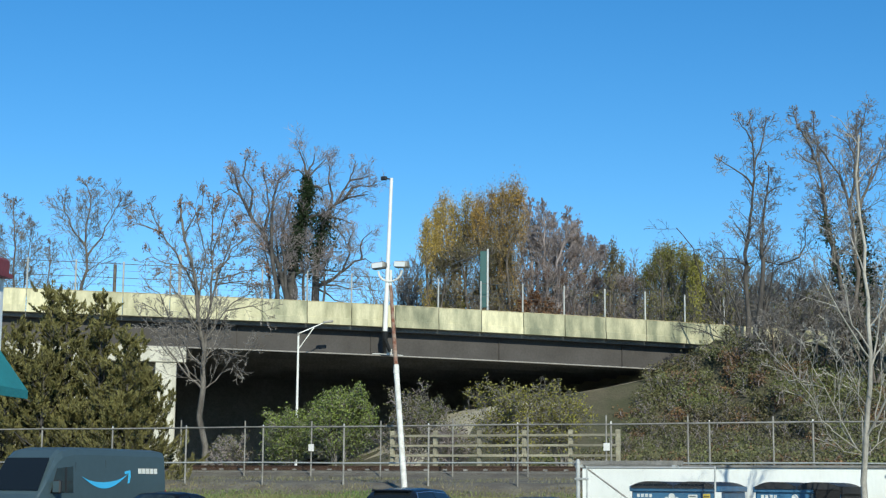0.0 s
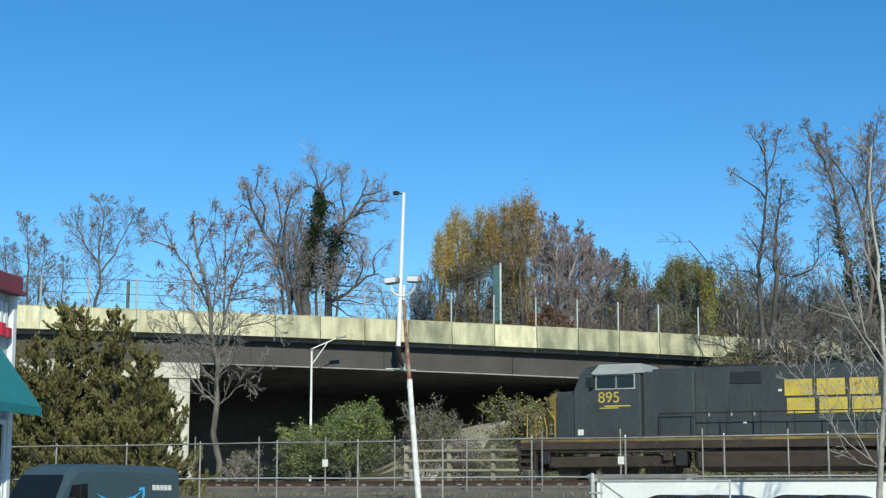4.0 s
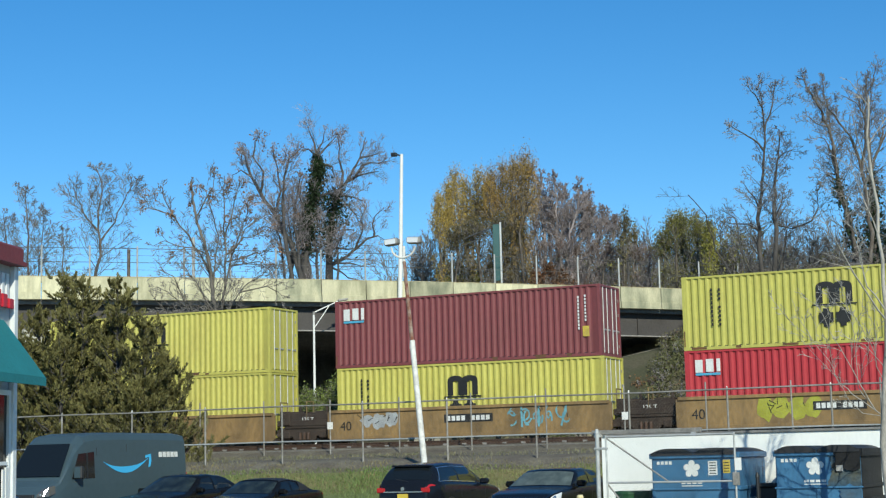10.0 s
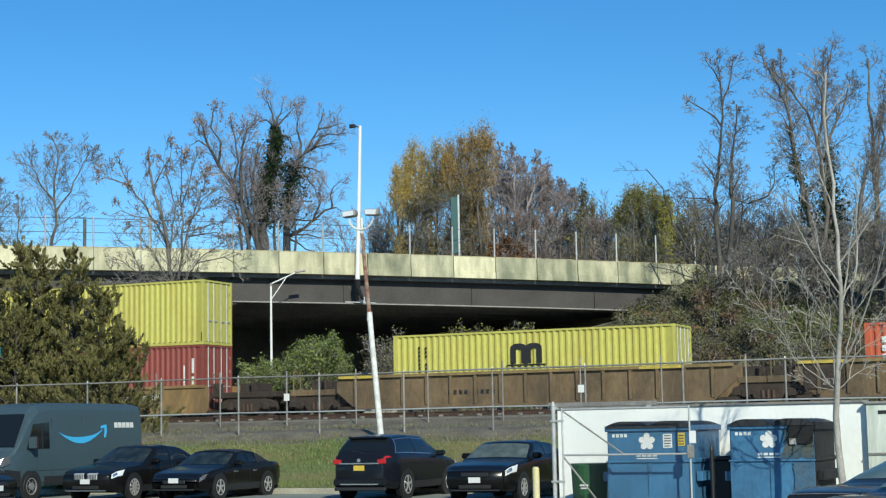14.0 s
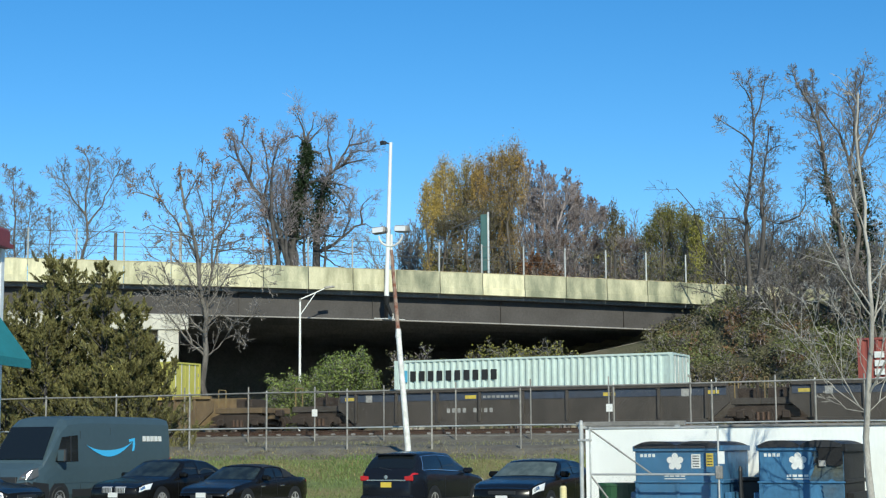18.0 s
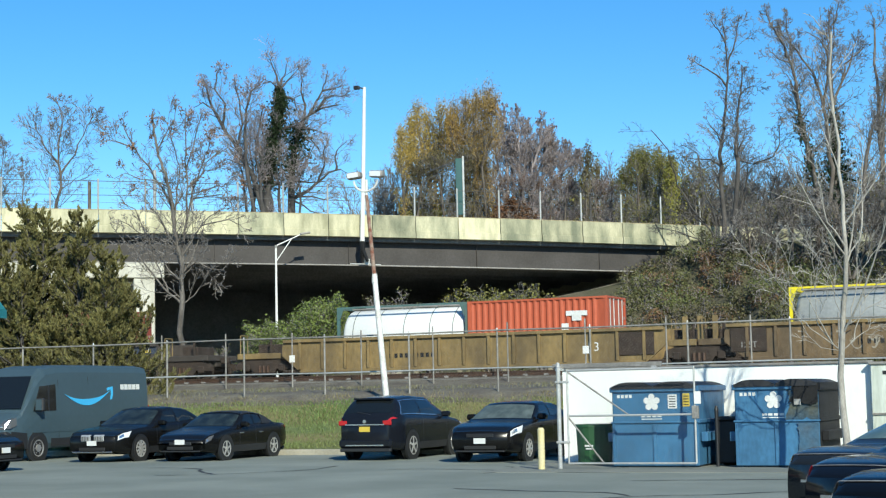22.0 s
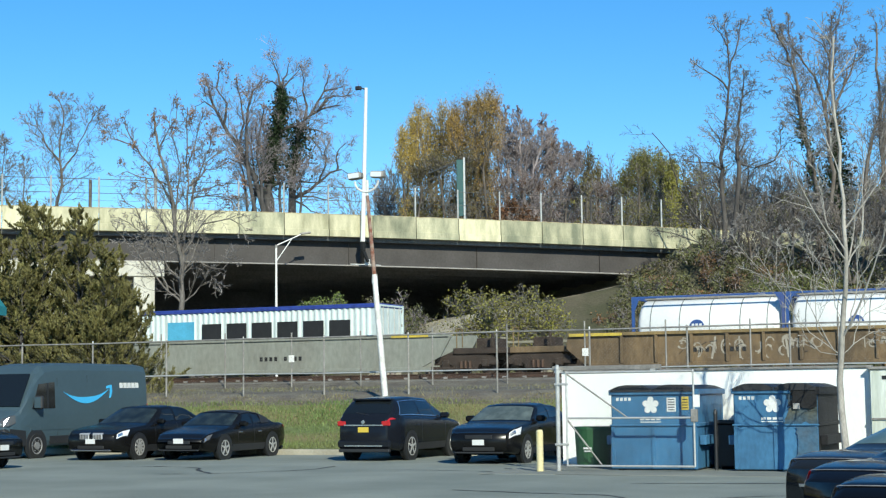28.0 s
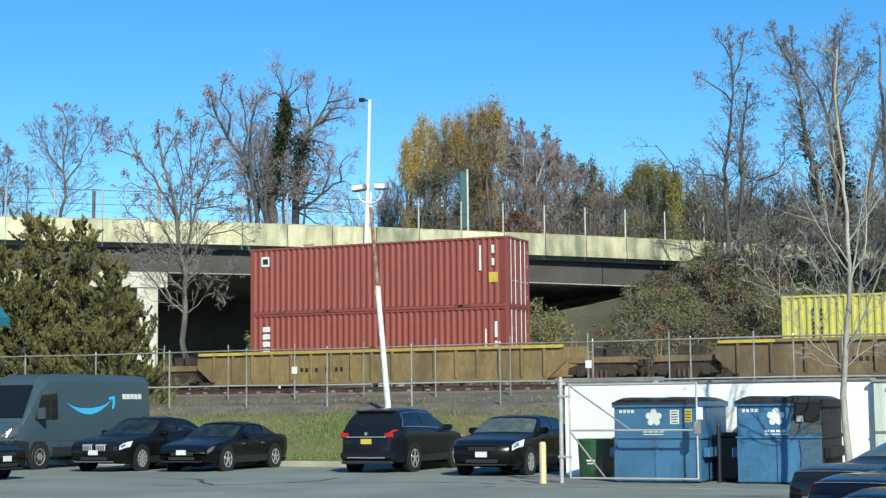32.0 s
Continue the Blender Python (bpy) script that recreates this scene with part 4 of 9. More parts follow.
def well_wagon(at, a, b, mt, label, ribs=0, top=1.62, bottom=0.2, stripe=None, bogies=(), ends=(0, 0), numbers=True, band=None, tags=(), text=(), plates=(), taper=False):
    """A low well between bogies: at is the container's place in the train; a and b are the side sills' ends from there."""
    c = thing("well_wagon", label, "railway wagon", group="wagons of the train")
    TRAIN.append((c, at, 0.0))
    for s in (-1, 1):
        y0, y1 = (-1.50, -1.40) if s < 0 else (1.40, 1.50)
        bm = bmesh.new()
        prism(bm, [(a, top - 0.35), (a + 0.1, top), (b - 0.1, top), (b, top - 0.35), (b, bottom + 0.75), (b - 0.9, bottom), (a + 0.9, bottom), (a, bottom + 0.75)] if ribs or band else [(a, top - 0.12), (a + 0.1, top), (b - 0.1, top), (b, top - 0.12), (b - 0.5, bottom + 0.55), (b - 1.6, bottom), (a + 1.6, bottom), (a + 0.5, bottom + 0.55)] if taper else [(a, bottom + 0.12), (a, top - 0.1), (a + 0.1, top), (b - 0.1, top), (b, top - 0.1), (b, bottom + 0.12), (b - 0.12, bottom), (a + 0.12, bottom)], y0, y1)
        sill = part("side_sill", bm, mt, c)
        yy = y0 if s < 0 else y1
        o = -1 if s < 0 else 1
        part("top_chord", boxes((a + 0.1, b - 0.1, min(yy, yy + o * (0.12 if ribs else 0.07)), max(yy, yy + o * (0.12 if ribs else 0.07)), top - 0.12, top + 0.01), bevel=0.01), stripe or mt, sill)
        part("bottom_chord", boxes((a + 0.9, b - 0.9, min(yy, yy + o * 0.06), max(yy, yy + o * 0.06), bottom, bottom + 0.14), bevel=0.01), mt, sill)
        if band:
            part("upper_band", boxes((a + 0.12, b - 0.12, min(yy, yy + o * 0.02), max(yy, yy + o * 0.02), top - 0.45, top - 0.12)), band, sill)
        for k in range(ribs):
            x = a + 0.9 + (b - a - 1.8) * k / (ribs - 1)
            part("rib", boxes((x - 0.06, x + 0.06, min(yy, yy + o * 0.10), max(yy, yy + o * 0.10), bottom + 0.14, top - 0.12), bevel=0.008), mt, sill)
    part("well_floor", boxes((a, b, -1.40, 1.40, 0.22, 0.34)), TRUCKM, c)
    for x0, x1 in ((a - ends[0], a + 0.02), (b - 0.02, b + ends[1])):
        if x1 - x0 > 0.1:
            part("end_platform", boxes((x0, x1, -1.25, 1.25, 0.85, 1.10), (x0 + 0.1, x1 - 0.1, -0.4, 0.4, 0.6, 0.85), bevel=0.02), TRUCKM if ribs == 0 else mt, c)
            part("end_box", boxes(((x0 + x1) / 2 - 0.45, (x0 + x1) / 2 + 0.35, -0.7, 0.7, 1.1, 1.5), ((x0 + x1) / 2 + 0.4, (x0 + x1) / 2 + 0.5, -1.2, -1.1, 1.1, 1.75), bevel=0.02), TRUCKM, c)
            part("grab_rail", rods(((x0 + 0.15, -1.2, 1.1), (x0 + 0.15, -1.2, 1.9)), ((x0 + 0.15, -1.2, 1.9), (x0 + 0.15, -0.6, 1.9)), ((x0 + 0.15, -0.6, 1.1), (x0 + 0.15, -0.6, 1.9)), r=0.025), OCHRE, c)
            part("coupler", boxes((x0 - 0.35 if x0 < a - 0.5 else x1, x0 + 0.1 if x0 < a - 0.5 else x1 + 0.35, -0.14, 0.14, 0.72, 1.0), bevel=0.03), TRUCKM, c)
    for x in bogies:
        bogie(c, x)
    yf = -1.50
    if numbers:
        n0 = a + (b - a) * (0.50 if not ribs else 0.30)
        if plates:
            for x0, x1 in plates:
                marks(c, INK, [(x0, x1, 0.78, 1.12)], yf - 0.005, "number_panel", "black number panel")
                marks(c, MARKW, [(x0 + 0.12 + (x1 - x0 - 0.2) * k / 9, x0 + 0.12 + (x1 - x0 - 0.2) * k / 9 + (x1 - x0) * 0.075, 0.85, 1.05) for k in range(9) if k != 4], yf - 0.010, "numbering")
        else:
            marks(c, MARKG if band else INK, [(n0 + 0.24 * k, n0 + 0.24 * k + 0.14, 0.72, 0.90) for k in range(9) if k != 4], yf - 0.005, "numbering")
    for k, (x0, x1, z0, z1, mi) in enumerate(tags):
        graffiti(c, x0, x1, z0, z1, TAGS[mi], int(at * 7 + k), yf - 0.006, mi in (1, 3, 4))
    for s, x, z, size, mk in text:
        link("figures", figures(s, size), mk, c, "painted figures", m=pose(x, yf - 0.008, z))
    return c


HC, STD, FLOOR = 2.896, 2.591, 0.36
MSC, MSC1 = blocks_m(INK), blocks_m(INK, False)
YLAB = "yellow corrugated steel shipping container with a dark emblem"
BLAB = "oxide-red corrugated steel shipping container"


def build_train_cargo():
    # five 40-foot wells joined together, two containers high
    tags = ((), ((1.3, 3.0, 0.6, 1.3, 0), (8.0, 10.8, 0.45, 1.5, 1)), ((2.9, 5.3, 0.4, 1.5, 2), (7.5, 10.2, 0.45, 1.4, 0)), ((1.3, 4.3, 0.45, 1.45, 0), (7.4, 10.5, 0.4, 1.45, 0)), ((0.5, 5.8, 0.35, 1.5, 3),))
    plates = (((2.2, 5.3),), ((5.2, 7.4),), ((5.0, 7.0),), ((4.9, 7.0),), ((7.2, 10.2),))
    for k, at in enumerate((0.0, 15.56, 31.11, 46.65, 62.15)):
        w = well_wagon(at, -0.35, 12.55, TAN, "tan-painted double-stack well wagon with graffiti", top=1.45, bogies=(-1.7,) if k < 4 else (-1.7, 14.4), ends=(3.0 if k == 0 else 1.35, 3.3 if k == 4 else 1.35), tags=tags[k], plates=plates[k], text=(("40", 0.55, 0.75, 0.55, INK),))
        part("end_plate", boxes((-2.6, -0.45, -1.22, -1.16, 0.75, 1.42), bevel=0.01), TRUCKM, w)
        link("figures", figures("125 T", 0.26), MARKW, w, "white painted figures", m=pose(-1.5, -1.226, 1.12))
        part("hand_brake", boxes((12.7, 13.2, -1.3, -1.2, 0.9, 1.5), bevel=0.02), TRUCKM, w)
        if k == 0:
            part("yellow_panel", boxes((-0.3, 1.0, -1.506, -1.50, 0.75, 1.25)), MARKY, w)
    up = FLOOR + HC + 0.02
    container(0.0, FLOOR, 12.192, HC, YEL, YLAB, MSC)
    container(0.0, up, 12.192, HC, YEL, YLAB, MSC)
    container(15.56, FLOOR, 12.192, HC, YEL, YLAB, MSC)
    container(15.50, up, 12.192, HC, MAROON, "maroon corrugated container with white emblem blocks", corner_marks)
    container(31.11, FLOOR, 12.192, HC, RED, "bright red corrugated container with white emblem blocks", corner_marks)
    container(31.11, up, 12.192, HC, YEL2, YLAB, MSC)
    container(46.65, FLOOR, 6.058, HC, YEL2, "short yellow corrugated container with a dark emblem", MSC)
    container(52.78, FLOOR, 6.058, HC, BRICK, "short oxide-red corrugated container", column_marks)
    container(46.65, up, 12.192, HC, YEL2, YLAB, MSC)
    container(62.15, FLOOR, 12.192, HC, BRICK, BLAB, column_marks)
    container(62.15, up, 12.192, HC, YEL, YLAB, MSC)
    # three rusty ribbed wells
    for k, at in enumerate((83.66, 103.05, 122.43)):
        w = well_wagon(at, -2.55, 14.6, RUSTY, "rusty brown ribbed well wagon", ribs=15, top=1.62, stripe=OCHRE, bogies=(-3.65,) if k < 2 else (-3.65, 15.7), ends=(2.4 if k == 0 else 1.1, 1.1 if k < 2 else 2.4))
        for x0 in (-2.4, 10.8):
            part("warning_stripe", boxes((x0, x0 + 1.8, -1.627, -1.62, 1.50, 1.61)), MARKY, w)
        if k:
            part("end_plate", boxes((-2.2, -0.7, -1.56, -1.50, 0.55, 1.45), bevel=0.01), TRUCKM, w)
            link("figures", figures("125T", 0.32), MARKG, w, "white painted figures", m=pose(-1.35, -1.566, 0.8))
    container(83.66, FLOOR, 12.192, HC, YEL, YLAB, MSC1)
    container(103.1, FLOOR, 6.058, STD, ORANGE, "short orange-red corrugated container", column_marks)
    container(109.2, FLOOR, 6.058, STD, BRICK, "short oxide-red corrugated container", plain_marks)
    container(122.43, FLOOR, 12.192, HC, YEL, YLAB, MSC1)
    # three dark grey wells
    for k, at in enumerate((145.9, 165.25, 184.6)):
        w = well_wagon(at, -2.55, 14.5, SLATE, "dark grey well wagon with a slate-blue band", ribs=9, top=1.68, band=SLATEB, bogies=(-3.65,) if k < 2 else (-3.65, 15.6), ends=(2.4 if k == 0 else 1.15, 1.15 if k < 2 else 2.4))
        [part("reflector", boxes((x, x + 0.5, -1.526, -1.52, 1.28, 1.42)), MARKY, w) for x in (-2.2, 3.4, 9.4, 13.6)]
        marks(w, MARKG, [(4.2 + 0.2 * j, 4.34 + 0.2 * j, 1.30, 1.40) for j in range(9)] + [(-1.2, -0.9, 1.2, 1.5), (12.6, 12.9, 1.2, 1.5)], -1.525, "numbering")
        part("grab_iron", rods(((13.0, -1.56, 1.3), (13.0, -1.56, 1.9)), ((14.0, -1.56, 1.3), (14.0, -1.56, 1.9)), r=0.02), GALV, w)
    container(145.9, FLOOR, 12.192, STD, MINT, "pale grey-green corrugated container with dark lettering blocks", long_name(INK, 10, 0.75, 0.26, 0.15, STD - 0.88, STD - 0.46, (0.25, 0.62, STD - 0.92, STD - 0.42)))
    container(165.25, FLOOR, 12.192, HC, BRICK, BLAB, column_marks)
    container(184.7, FLOOR, 12.192, HC, BRICK, "oxide-red corrugated container with a yellow emblem", red_m)
    # three ochre wells with tanks
    for k, at in enumerate((207.97, 227.4, 246.83)):
        w = well_wagon(at, -2.55, 14.6, OCHRE if k == 0 else RUSTY, "ochre and rust ribbed well wagon", ribs=15, top=1.62, stripe=OCHRE, bogies=(-3.65,) if k < 2 else (-3.65, 15.7), ends=(2.4 if k == 0 else 1.1, 1.1 if k < 2 else 2.4), tags=(((1.5, 8.5, 0.5, 1.35, 4),) if k == 1 else ()), text=(("53", 11.6, 0.9, 0.5, MARKW),) if k == 0 else ())
        if k:
            for x in (-4.3, -3.7, -3.1):
                part("stanchion", boxes((x, x + 0.2, -1.1, -0.95, 1.0, 2.0), bevel=0.01), OCHRE, w)
        if k < 2:
            part("end_plate", boxes((12.6, 14.1, -1.56, -1.50, 0.55, 1.45), bevel=0.01), TRUCKM, w)
        if k:
            part("end_plate", boxes((-2.3, -0.9, -1.56, -1.50, 0.55, 1.45), bevel=0.01), TRUCKM, w)
            link("figures", figures("125T", 0.32), MARKG, w, "white painted figures", m=pose(-1.6, -1.566, 0.8))
    tank(207.97, FLOOR, FGREEN, TANKW, "white tank container in a grey-green frame")
    container(214.05, FLOOR, 6.058, STD, ORANGE, "short orange corrugated container with white lettering", orange_marks)
    y = tank(227.34, FLOOR, FYEL, TANKG, "grey tank container in a bright yellow frame")
    marks(y, RED, [(1.4, 2.4, 0.35, 0.9)], -1.19, "placard", "round red placard")
    marks(y, MARKW, [(2.9, 3.4, 0.95, 1.25), (4.9, 5.5, 0.55, 0.8)], -1.19, "placard")
    tank(233.42, FLOOR, FPALE, TANKW, "white tank container in a pale blue frame", FBLUE)
    container(246.83, FLOOR, 12.192, HC, YEL, YLAB, MSC1)
    # single wells
    singles = ((270.5, RUSTY, "rusty brown ribbed well wagon", 15, OCHRE), (293.71, WGREY, "smooth grey well wagon", 0, None), (316.9, RUSTY, "rusty well wagon with pale graffiti", 12, OCHRE), (340.2, OCHRE, "ochre ribbed well wagon", 13, OCHRE), (363.6, OCHRE, "ochre ribbed well wagon with a yellow top edge", 17, TOPY), (386.98, RUSTY, "rusty dark brown well wagon", 13, OCHRE))
    for k, (at, mt, lb, ribs, st) in enumerate(singles):
        w = well_wagon(at, -2.55, 15.6 if k == 1 else 14.75, mt, lb, ribs=ribs, top=(1.62, 1.70, 1.55, 1.20, 1.62, 1.62)[k], taper=k == 1, stripe=st, bogies=(-3.9, 16.1), ends=(2.55, 2.55), tags=((2.0, 7.6, 0.4, 1.35, 4), (9.0, 11.0, 0.7, 1.2, 4)) if k == 2 else (), text=(("53", 10.6, 0.9, 0.5, INK),) if k in (2, 3) else ())
        for x0, x1 in ((-2.4, -0.2), (12.9, 14.6)):
            part("warning_stripe", boxes((x0, x1, -1.576 if k == 1 else -1.627, -1.57 if k == 1 else -1.62, (1.58, 1.58, 1.43, 1.08, 1.50, 1.50)[k] - (0 if k else 0.08), (1.69, 1.69, 1.54, 1.19, 1.61, 1.61)[k] - (0 if k else 0.08))), MARKY, w)
    container(270.5, FLOOR, 12.192, HC, YEL2, YLAB, MSC)
    m_ = container(293.71, FLOOR + 0.1, 12.192, STD, PALE, "pale corrugated open-top container with lettering blocks", long_name(INK, 6, 3.4, 1.0, 0.28, STD - 1.45, STD - 0.62, (1.6, 3.0, STD - 1.5, STD - 0.5)))
    part("tarpaulin", boxes((0.02, 12.17, -1.235, 1.235, STD - 0.14, STD + 0.05), bevel=0.03), TARP, m_, "blue tarpaulin cover")
    tank(317.0, FLOOR, FBLUE, TANKW, "white tank container in a blue frame", FBLUE)
    tank(323.1, FLOOR, FBLUE, TANKW, "white tank container in a blue frame", FBLUE)
    container(340.28, FLOOR, 6.058, STD, GREEN, "short dark green ribbed container")
    e = tank(346.4, FLOOR, FBLUE, TANKW, "white tank container in a blue frame")
    marks(e, INK, [(0.75, 1.05, 0.5, 0.75), (0.75, 1.05, 0.85, 1.1), (0.75, 1.05, 1.2, 1.5), (0.75, 1.05, 1.6, 1.85)], -1.19, "emblem", "dark upright lettering blocks")
    container(363.6, FLOOR, 12.192, HC, BRICK, BLAB, column_marks)
    container(363.6, up, 12.192, HC, BRICK, BLAB, plain_marks)
    container(386.98, FLOOR, 12.192, HC, YEL, YLAB, MSC1)


def locomotive(at, turned, number, grey, label, vents, big):
    lo = thing("locomotive", label, "locomotive", group="locomotives of the train")
    TRAIN.append((lo, at, 0.0, 180 if turned else 0))
    body = LOCOG if grey else LOCOB
    part("underframe", boxes((0.3, 22.0, -1.50, 1.50, 1.25, 1.47), (0.3, 1.0, -1.3, 1.3, 0.5, 1.3), (21.3, 22.0, -1.3, 1.3, 0.5, 1.3), bevel=0.02), TRUCKM, lo)
    for y0, y1 in ((-1.545, -1.50), (1.50, 1.545)):
        part("sill_stripe", boxes((0.5, 21.8, y0, y1, 1.56, 1.655)), LOCOSILL, lo, "dirty yellow sill stripe")
        part("side_skirt", boxes((0.5, 21.8, y0 + 0.01, y1 - 0.01, 1.27, 1.56)), TRUCKM, lo)
    for s in (-1, 1):
        for k, (x, w_, z0, z1) in enumerate(((1.6, 0.5, 0.75, 1.2), (6.7, 0.6, 0.55, 1.2), (14.9, 0.45, 0.6, 1.2), (15.5, 0.35, 0.8, 1.22), (20.6, 0.4, 0.7, 1.2))):
            part("equipment_box", boxes((x, x + w_, min(s * 1.2, s * 1.44), max(s * 1.2, s * 1.44), z0, z1), bevel=0.02), TRUCKM if k % 2 else DARK, lo)
        for xa in (0.9, 14.7):
            part("brake_pipe", rods(((xa, s * 1.42, 1.18), (xa + 6.5, s * 1.42, 1.2)), r=0.03, seg=5), TRUCKM, lo)
    part("walkway", boxes((0.3, 22.0, -1.50, 1.50, 1.47, 1.62)), DARK, lo)
    tankp = part("fuel_tank", boxes((7.6, 14.6, -1.40, 1.40, 0.38, 1.22), bevel=0.16), TRUCKM, lo, "dusty brown fuel tank")
    part("air_reservoir", rods(((8.0, -1.42, 1.02), (11.4, -1.42, 1.02)), r=0.2, seg=12), TRUCKM, tankp)
    for x in (3.9, 18.1):
        t = part("bogie", boxes((x - 2.6, x + 2.6, -1.24, -1.02, 0.55, 0.98), (x - 2.6, x + 2.6, 1.02, 1.24, 0.55, 0.98), *[(x + d - 0.3, x + d + 0.3, -1.32, -1.0, 0.3, 0.75) for d in (-1.85, 0, 1.85)], (x - 1.3, x - 0.6, -1.34, -1.2, 0.7, 1.15), (x + 0.6, x + 1.3, -1.34, -1.2, 0.7, 1.15), bevel=0.04), TRUCKM, lo, "dusty six-wheel bogie")
        for d in (-1.85, 0, 1.85):
            bm = bmesh.new()
            for y in (-0.78, 0.78):
                rod(bm, (x + d, y - 0.07, 0.53), (x + d, y + 0.07, 0.53), 0.53, seg=24)
            rod(bm, (x + d, -0.78, 0.53), (x + d, 0.78, 0.53), 0.1)
            part("wheelset", bm, TRUCKM, t)
            part("brake_rigging", rods(((x + d - 0.75, -1.3, 0.9), (x + d - 0.2, -1.3, 0.35)), r=0.05), TRUCKM, t)
    # long hood
    hood = part("hood", boxes((5.6, 16.4, -0.95, 0.95, 1.62, 4.42), bevel=0.06), body, lo)
    part("radiator_section", boxes((0.85, 5.6, -0.99, 0.99, 1.62, 4.30), bevel=0.04), body, lo)
    bm = bmesh.new()
    for s in (-1, 1):
        v = [bm.verts.new((x, s * y, z)) for x in (0.95, 5.9 if not big else 6.4) for y, z in ((0.9, 3.40 if big else 3.95), (1.42, 3.64 if big else 4.18), (1.42, 4.55), (0.9, 4.60))]
        for f in ((0, 1, 2, 3), (7, 6, 5, 4), (0, 4, 5, 1), (1, 5, 6, 2), (2, 6, 7, 3), (3, 7, 4, 0)):
            bm.faces.new([v[i] for i in f])
    box(bm, 0.95, 5.9 if not big else 6.4, -0.9, 0.9, 4.25, 4.60)
    wing = part("radiator_wing", bm, body, lo)
    for y0, y1 in ((-1.426, -1.42), (1.42, 1.426)):
        part("radiator_screen", boxes((1.2, 5.6 if not big else 4.4, y0, y1, 4.16, 4.48)), LOCOG if big else DARK, wing)
    part("exhaust_stack", boxes((9.2, 10.3, -0.4, 0.4, 4.42, 4.60), bevel=0.03), DARK, hood)
    part("roof_hatch", boxes((12.5, 14.4, -0.5, 0.5, 4.42, 4.55), bevel=0.03), DARK, hood)
    doors = [(x, x + 0.78) for x in (1.2, 2.1, 3.0, 3.9, 6.0, 6.9, 11.6, 12.5, 13.4, 14.3)]
    for x0, x1 in doors:
        for s in (-1, 1):
            y = s * (0.95 if x0 > 5.6 else 0.99)
            d = part("hood_door", boxes((x0, x1, min(y, y + s * 0.022), max(y, y + s * 0.022), 1.8, 3.35), bevel=0.008), body, hood)
            part("latch", boxes((x1 - 0.12, x1 - 0.06, min(y + s * 0.022, y + s * 0.05), max(y + s * 0.022, y + s * 0.05), 2.5, 2.66)), GALV, d)
    xi = 12.0 if big else 5.9
    for y0, y1 in ((-0.985, -0.95), (0.95, 0.985)):
        part("air_intake", boxes((xi, xi + 1.2, y0, y1, 3.75, 4.2)), DARK, hood)
    for x in vents:
        for k in range(4):
            for y0, y1 in ((-0.985, -0.95), (0.95, 0.985)):
                part("vent_slat", boxes((x + 0.14 * k, x + 0.14 * k + 0.08, y0, y1, 3.55, 4.22)), DARK, hood)
    part("inspection_plate", boxes(*[(x, x + 0.14, -1.0, -0.975, z, z + 0.09) for x, z in ((1.7, 3.55), (4.1, 3.6), (6.3, 3.5), (11.2, 3.4), (11.2, 2.3), (12.6, 2.2), (15.2, 2.4), (13.9, 3.7))], *[(x, x + 0.14, 0.975, 1.0, z, z + 0.09) for x, z in ((1.7, 3.55), (6.3, 3.5), (11.2, 3.4), (12.6, 2.2), (15.2, 2.4))]), MARKW, hood)
    # equipment block behind the cab, cab and nose
    part("equipment_cabinet", boxes((14.6, 16.7, -1.28, 1.28, 1.62, 4.30), bevel=0.05), body, lo)
    bm = bmesh.new()
    prism(bm, [(16.7, 1.62), (19.5, 1.62), (19.5, 3.60), (19.22, 4.24), (16.7, 4.24)], -1.55, 1.55)
    bmesh.ops.bevel(bm, geom=bm.edges[:], offset=0.04, segments=1, affect="EDGES", clamp_overlap=True)
    cab = part("cab", bm, body, lo)
    bm = bmesh.new()
    v = [bm.verts.new(q) for q in ((16.6, -1.57, 4.245), (18.75, -1.57, 4.245), (18.75, 1.57, 4.245), (16.6, 1.57, 4.245), (16.8, -1.1, 4.66), (18.55, -1.1, 4.66), (18.55, 1.1, 4.66), (16.8, 1.1, 4.66))]
    for f in ((3, 2, 1, 0), (4, 5, 6, 7), (0, 1, 5, 4), (1, 2, 6, 5), (2, 3, 7, 6), (3, 0, 4, 7)):
        bm.faces.new([v[i] for i in f])
    part("cab_roof", bm, LOCOROOF, cab, "pale weathered cab roof")
    bm = bmesh.new()
    v = [bm.verts.new(q) for q in ((18.75, -1.55, 4.245), (19.24, -1.5, 4.245), (19.24, 1.5, 4.245), (18.75, 1.55, 4.245), (18.55, -1.1, 4.64), (19.05, -1.05, 4.58), (19.05, 1.05, 4.58), (18.55, 1.1, 4.64))]
    for f in ((3, 2, 1, 0), (4, 5, 6, 7), (0, 1, 5, 4), (1, 2, 6, 5), (2, 3, 7, 6), (3, 0, 4, 7)):
        bm.faces.new([v[i] for i in f])
    part("cab_brow", bm, body, cab)
    for x0, x1 in ((1.6, 6.4), (6.5, 14.0), (14.7, 16.5)):
        for s in (-1, 1):
            y = s * (1.0 if x0 < 2 else 0.955 if x0 < 14 else 1.285)
            part("dust_plate", boxes((x0, x1, min(y, y + s * 0.006), max(y, y + s * 0.006), 1.63, 1.80)), LOCODUST, lo)
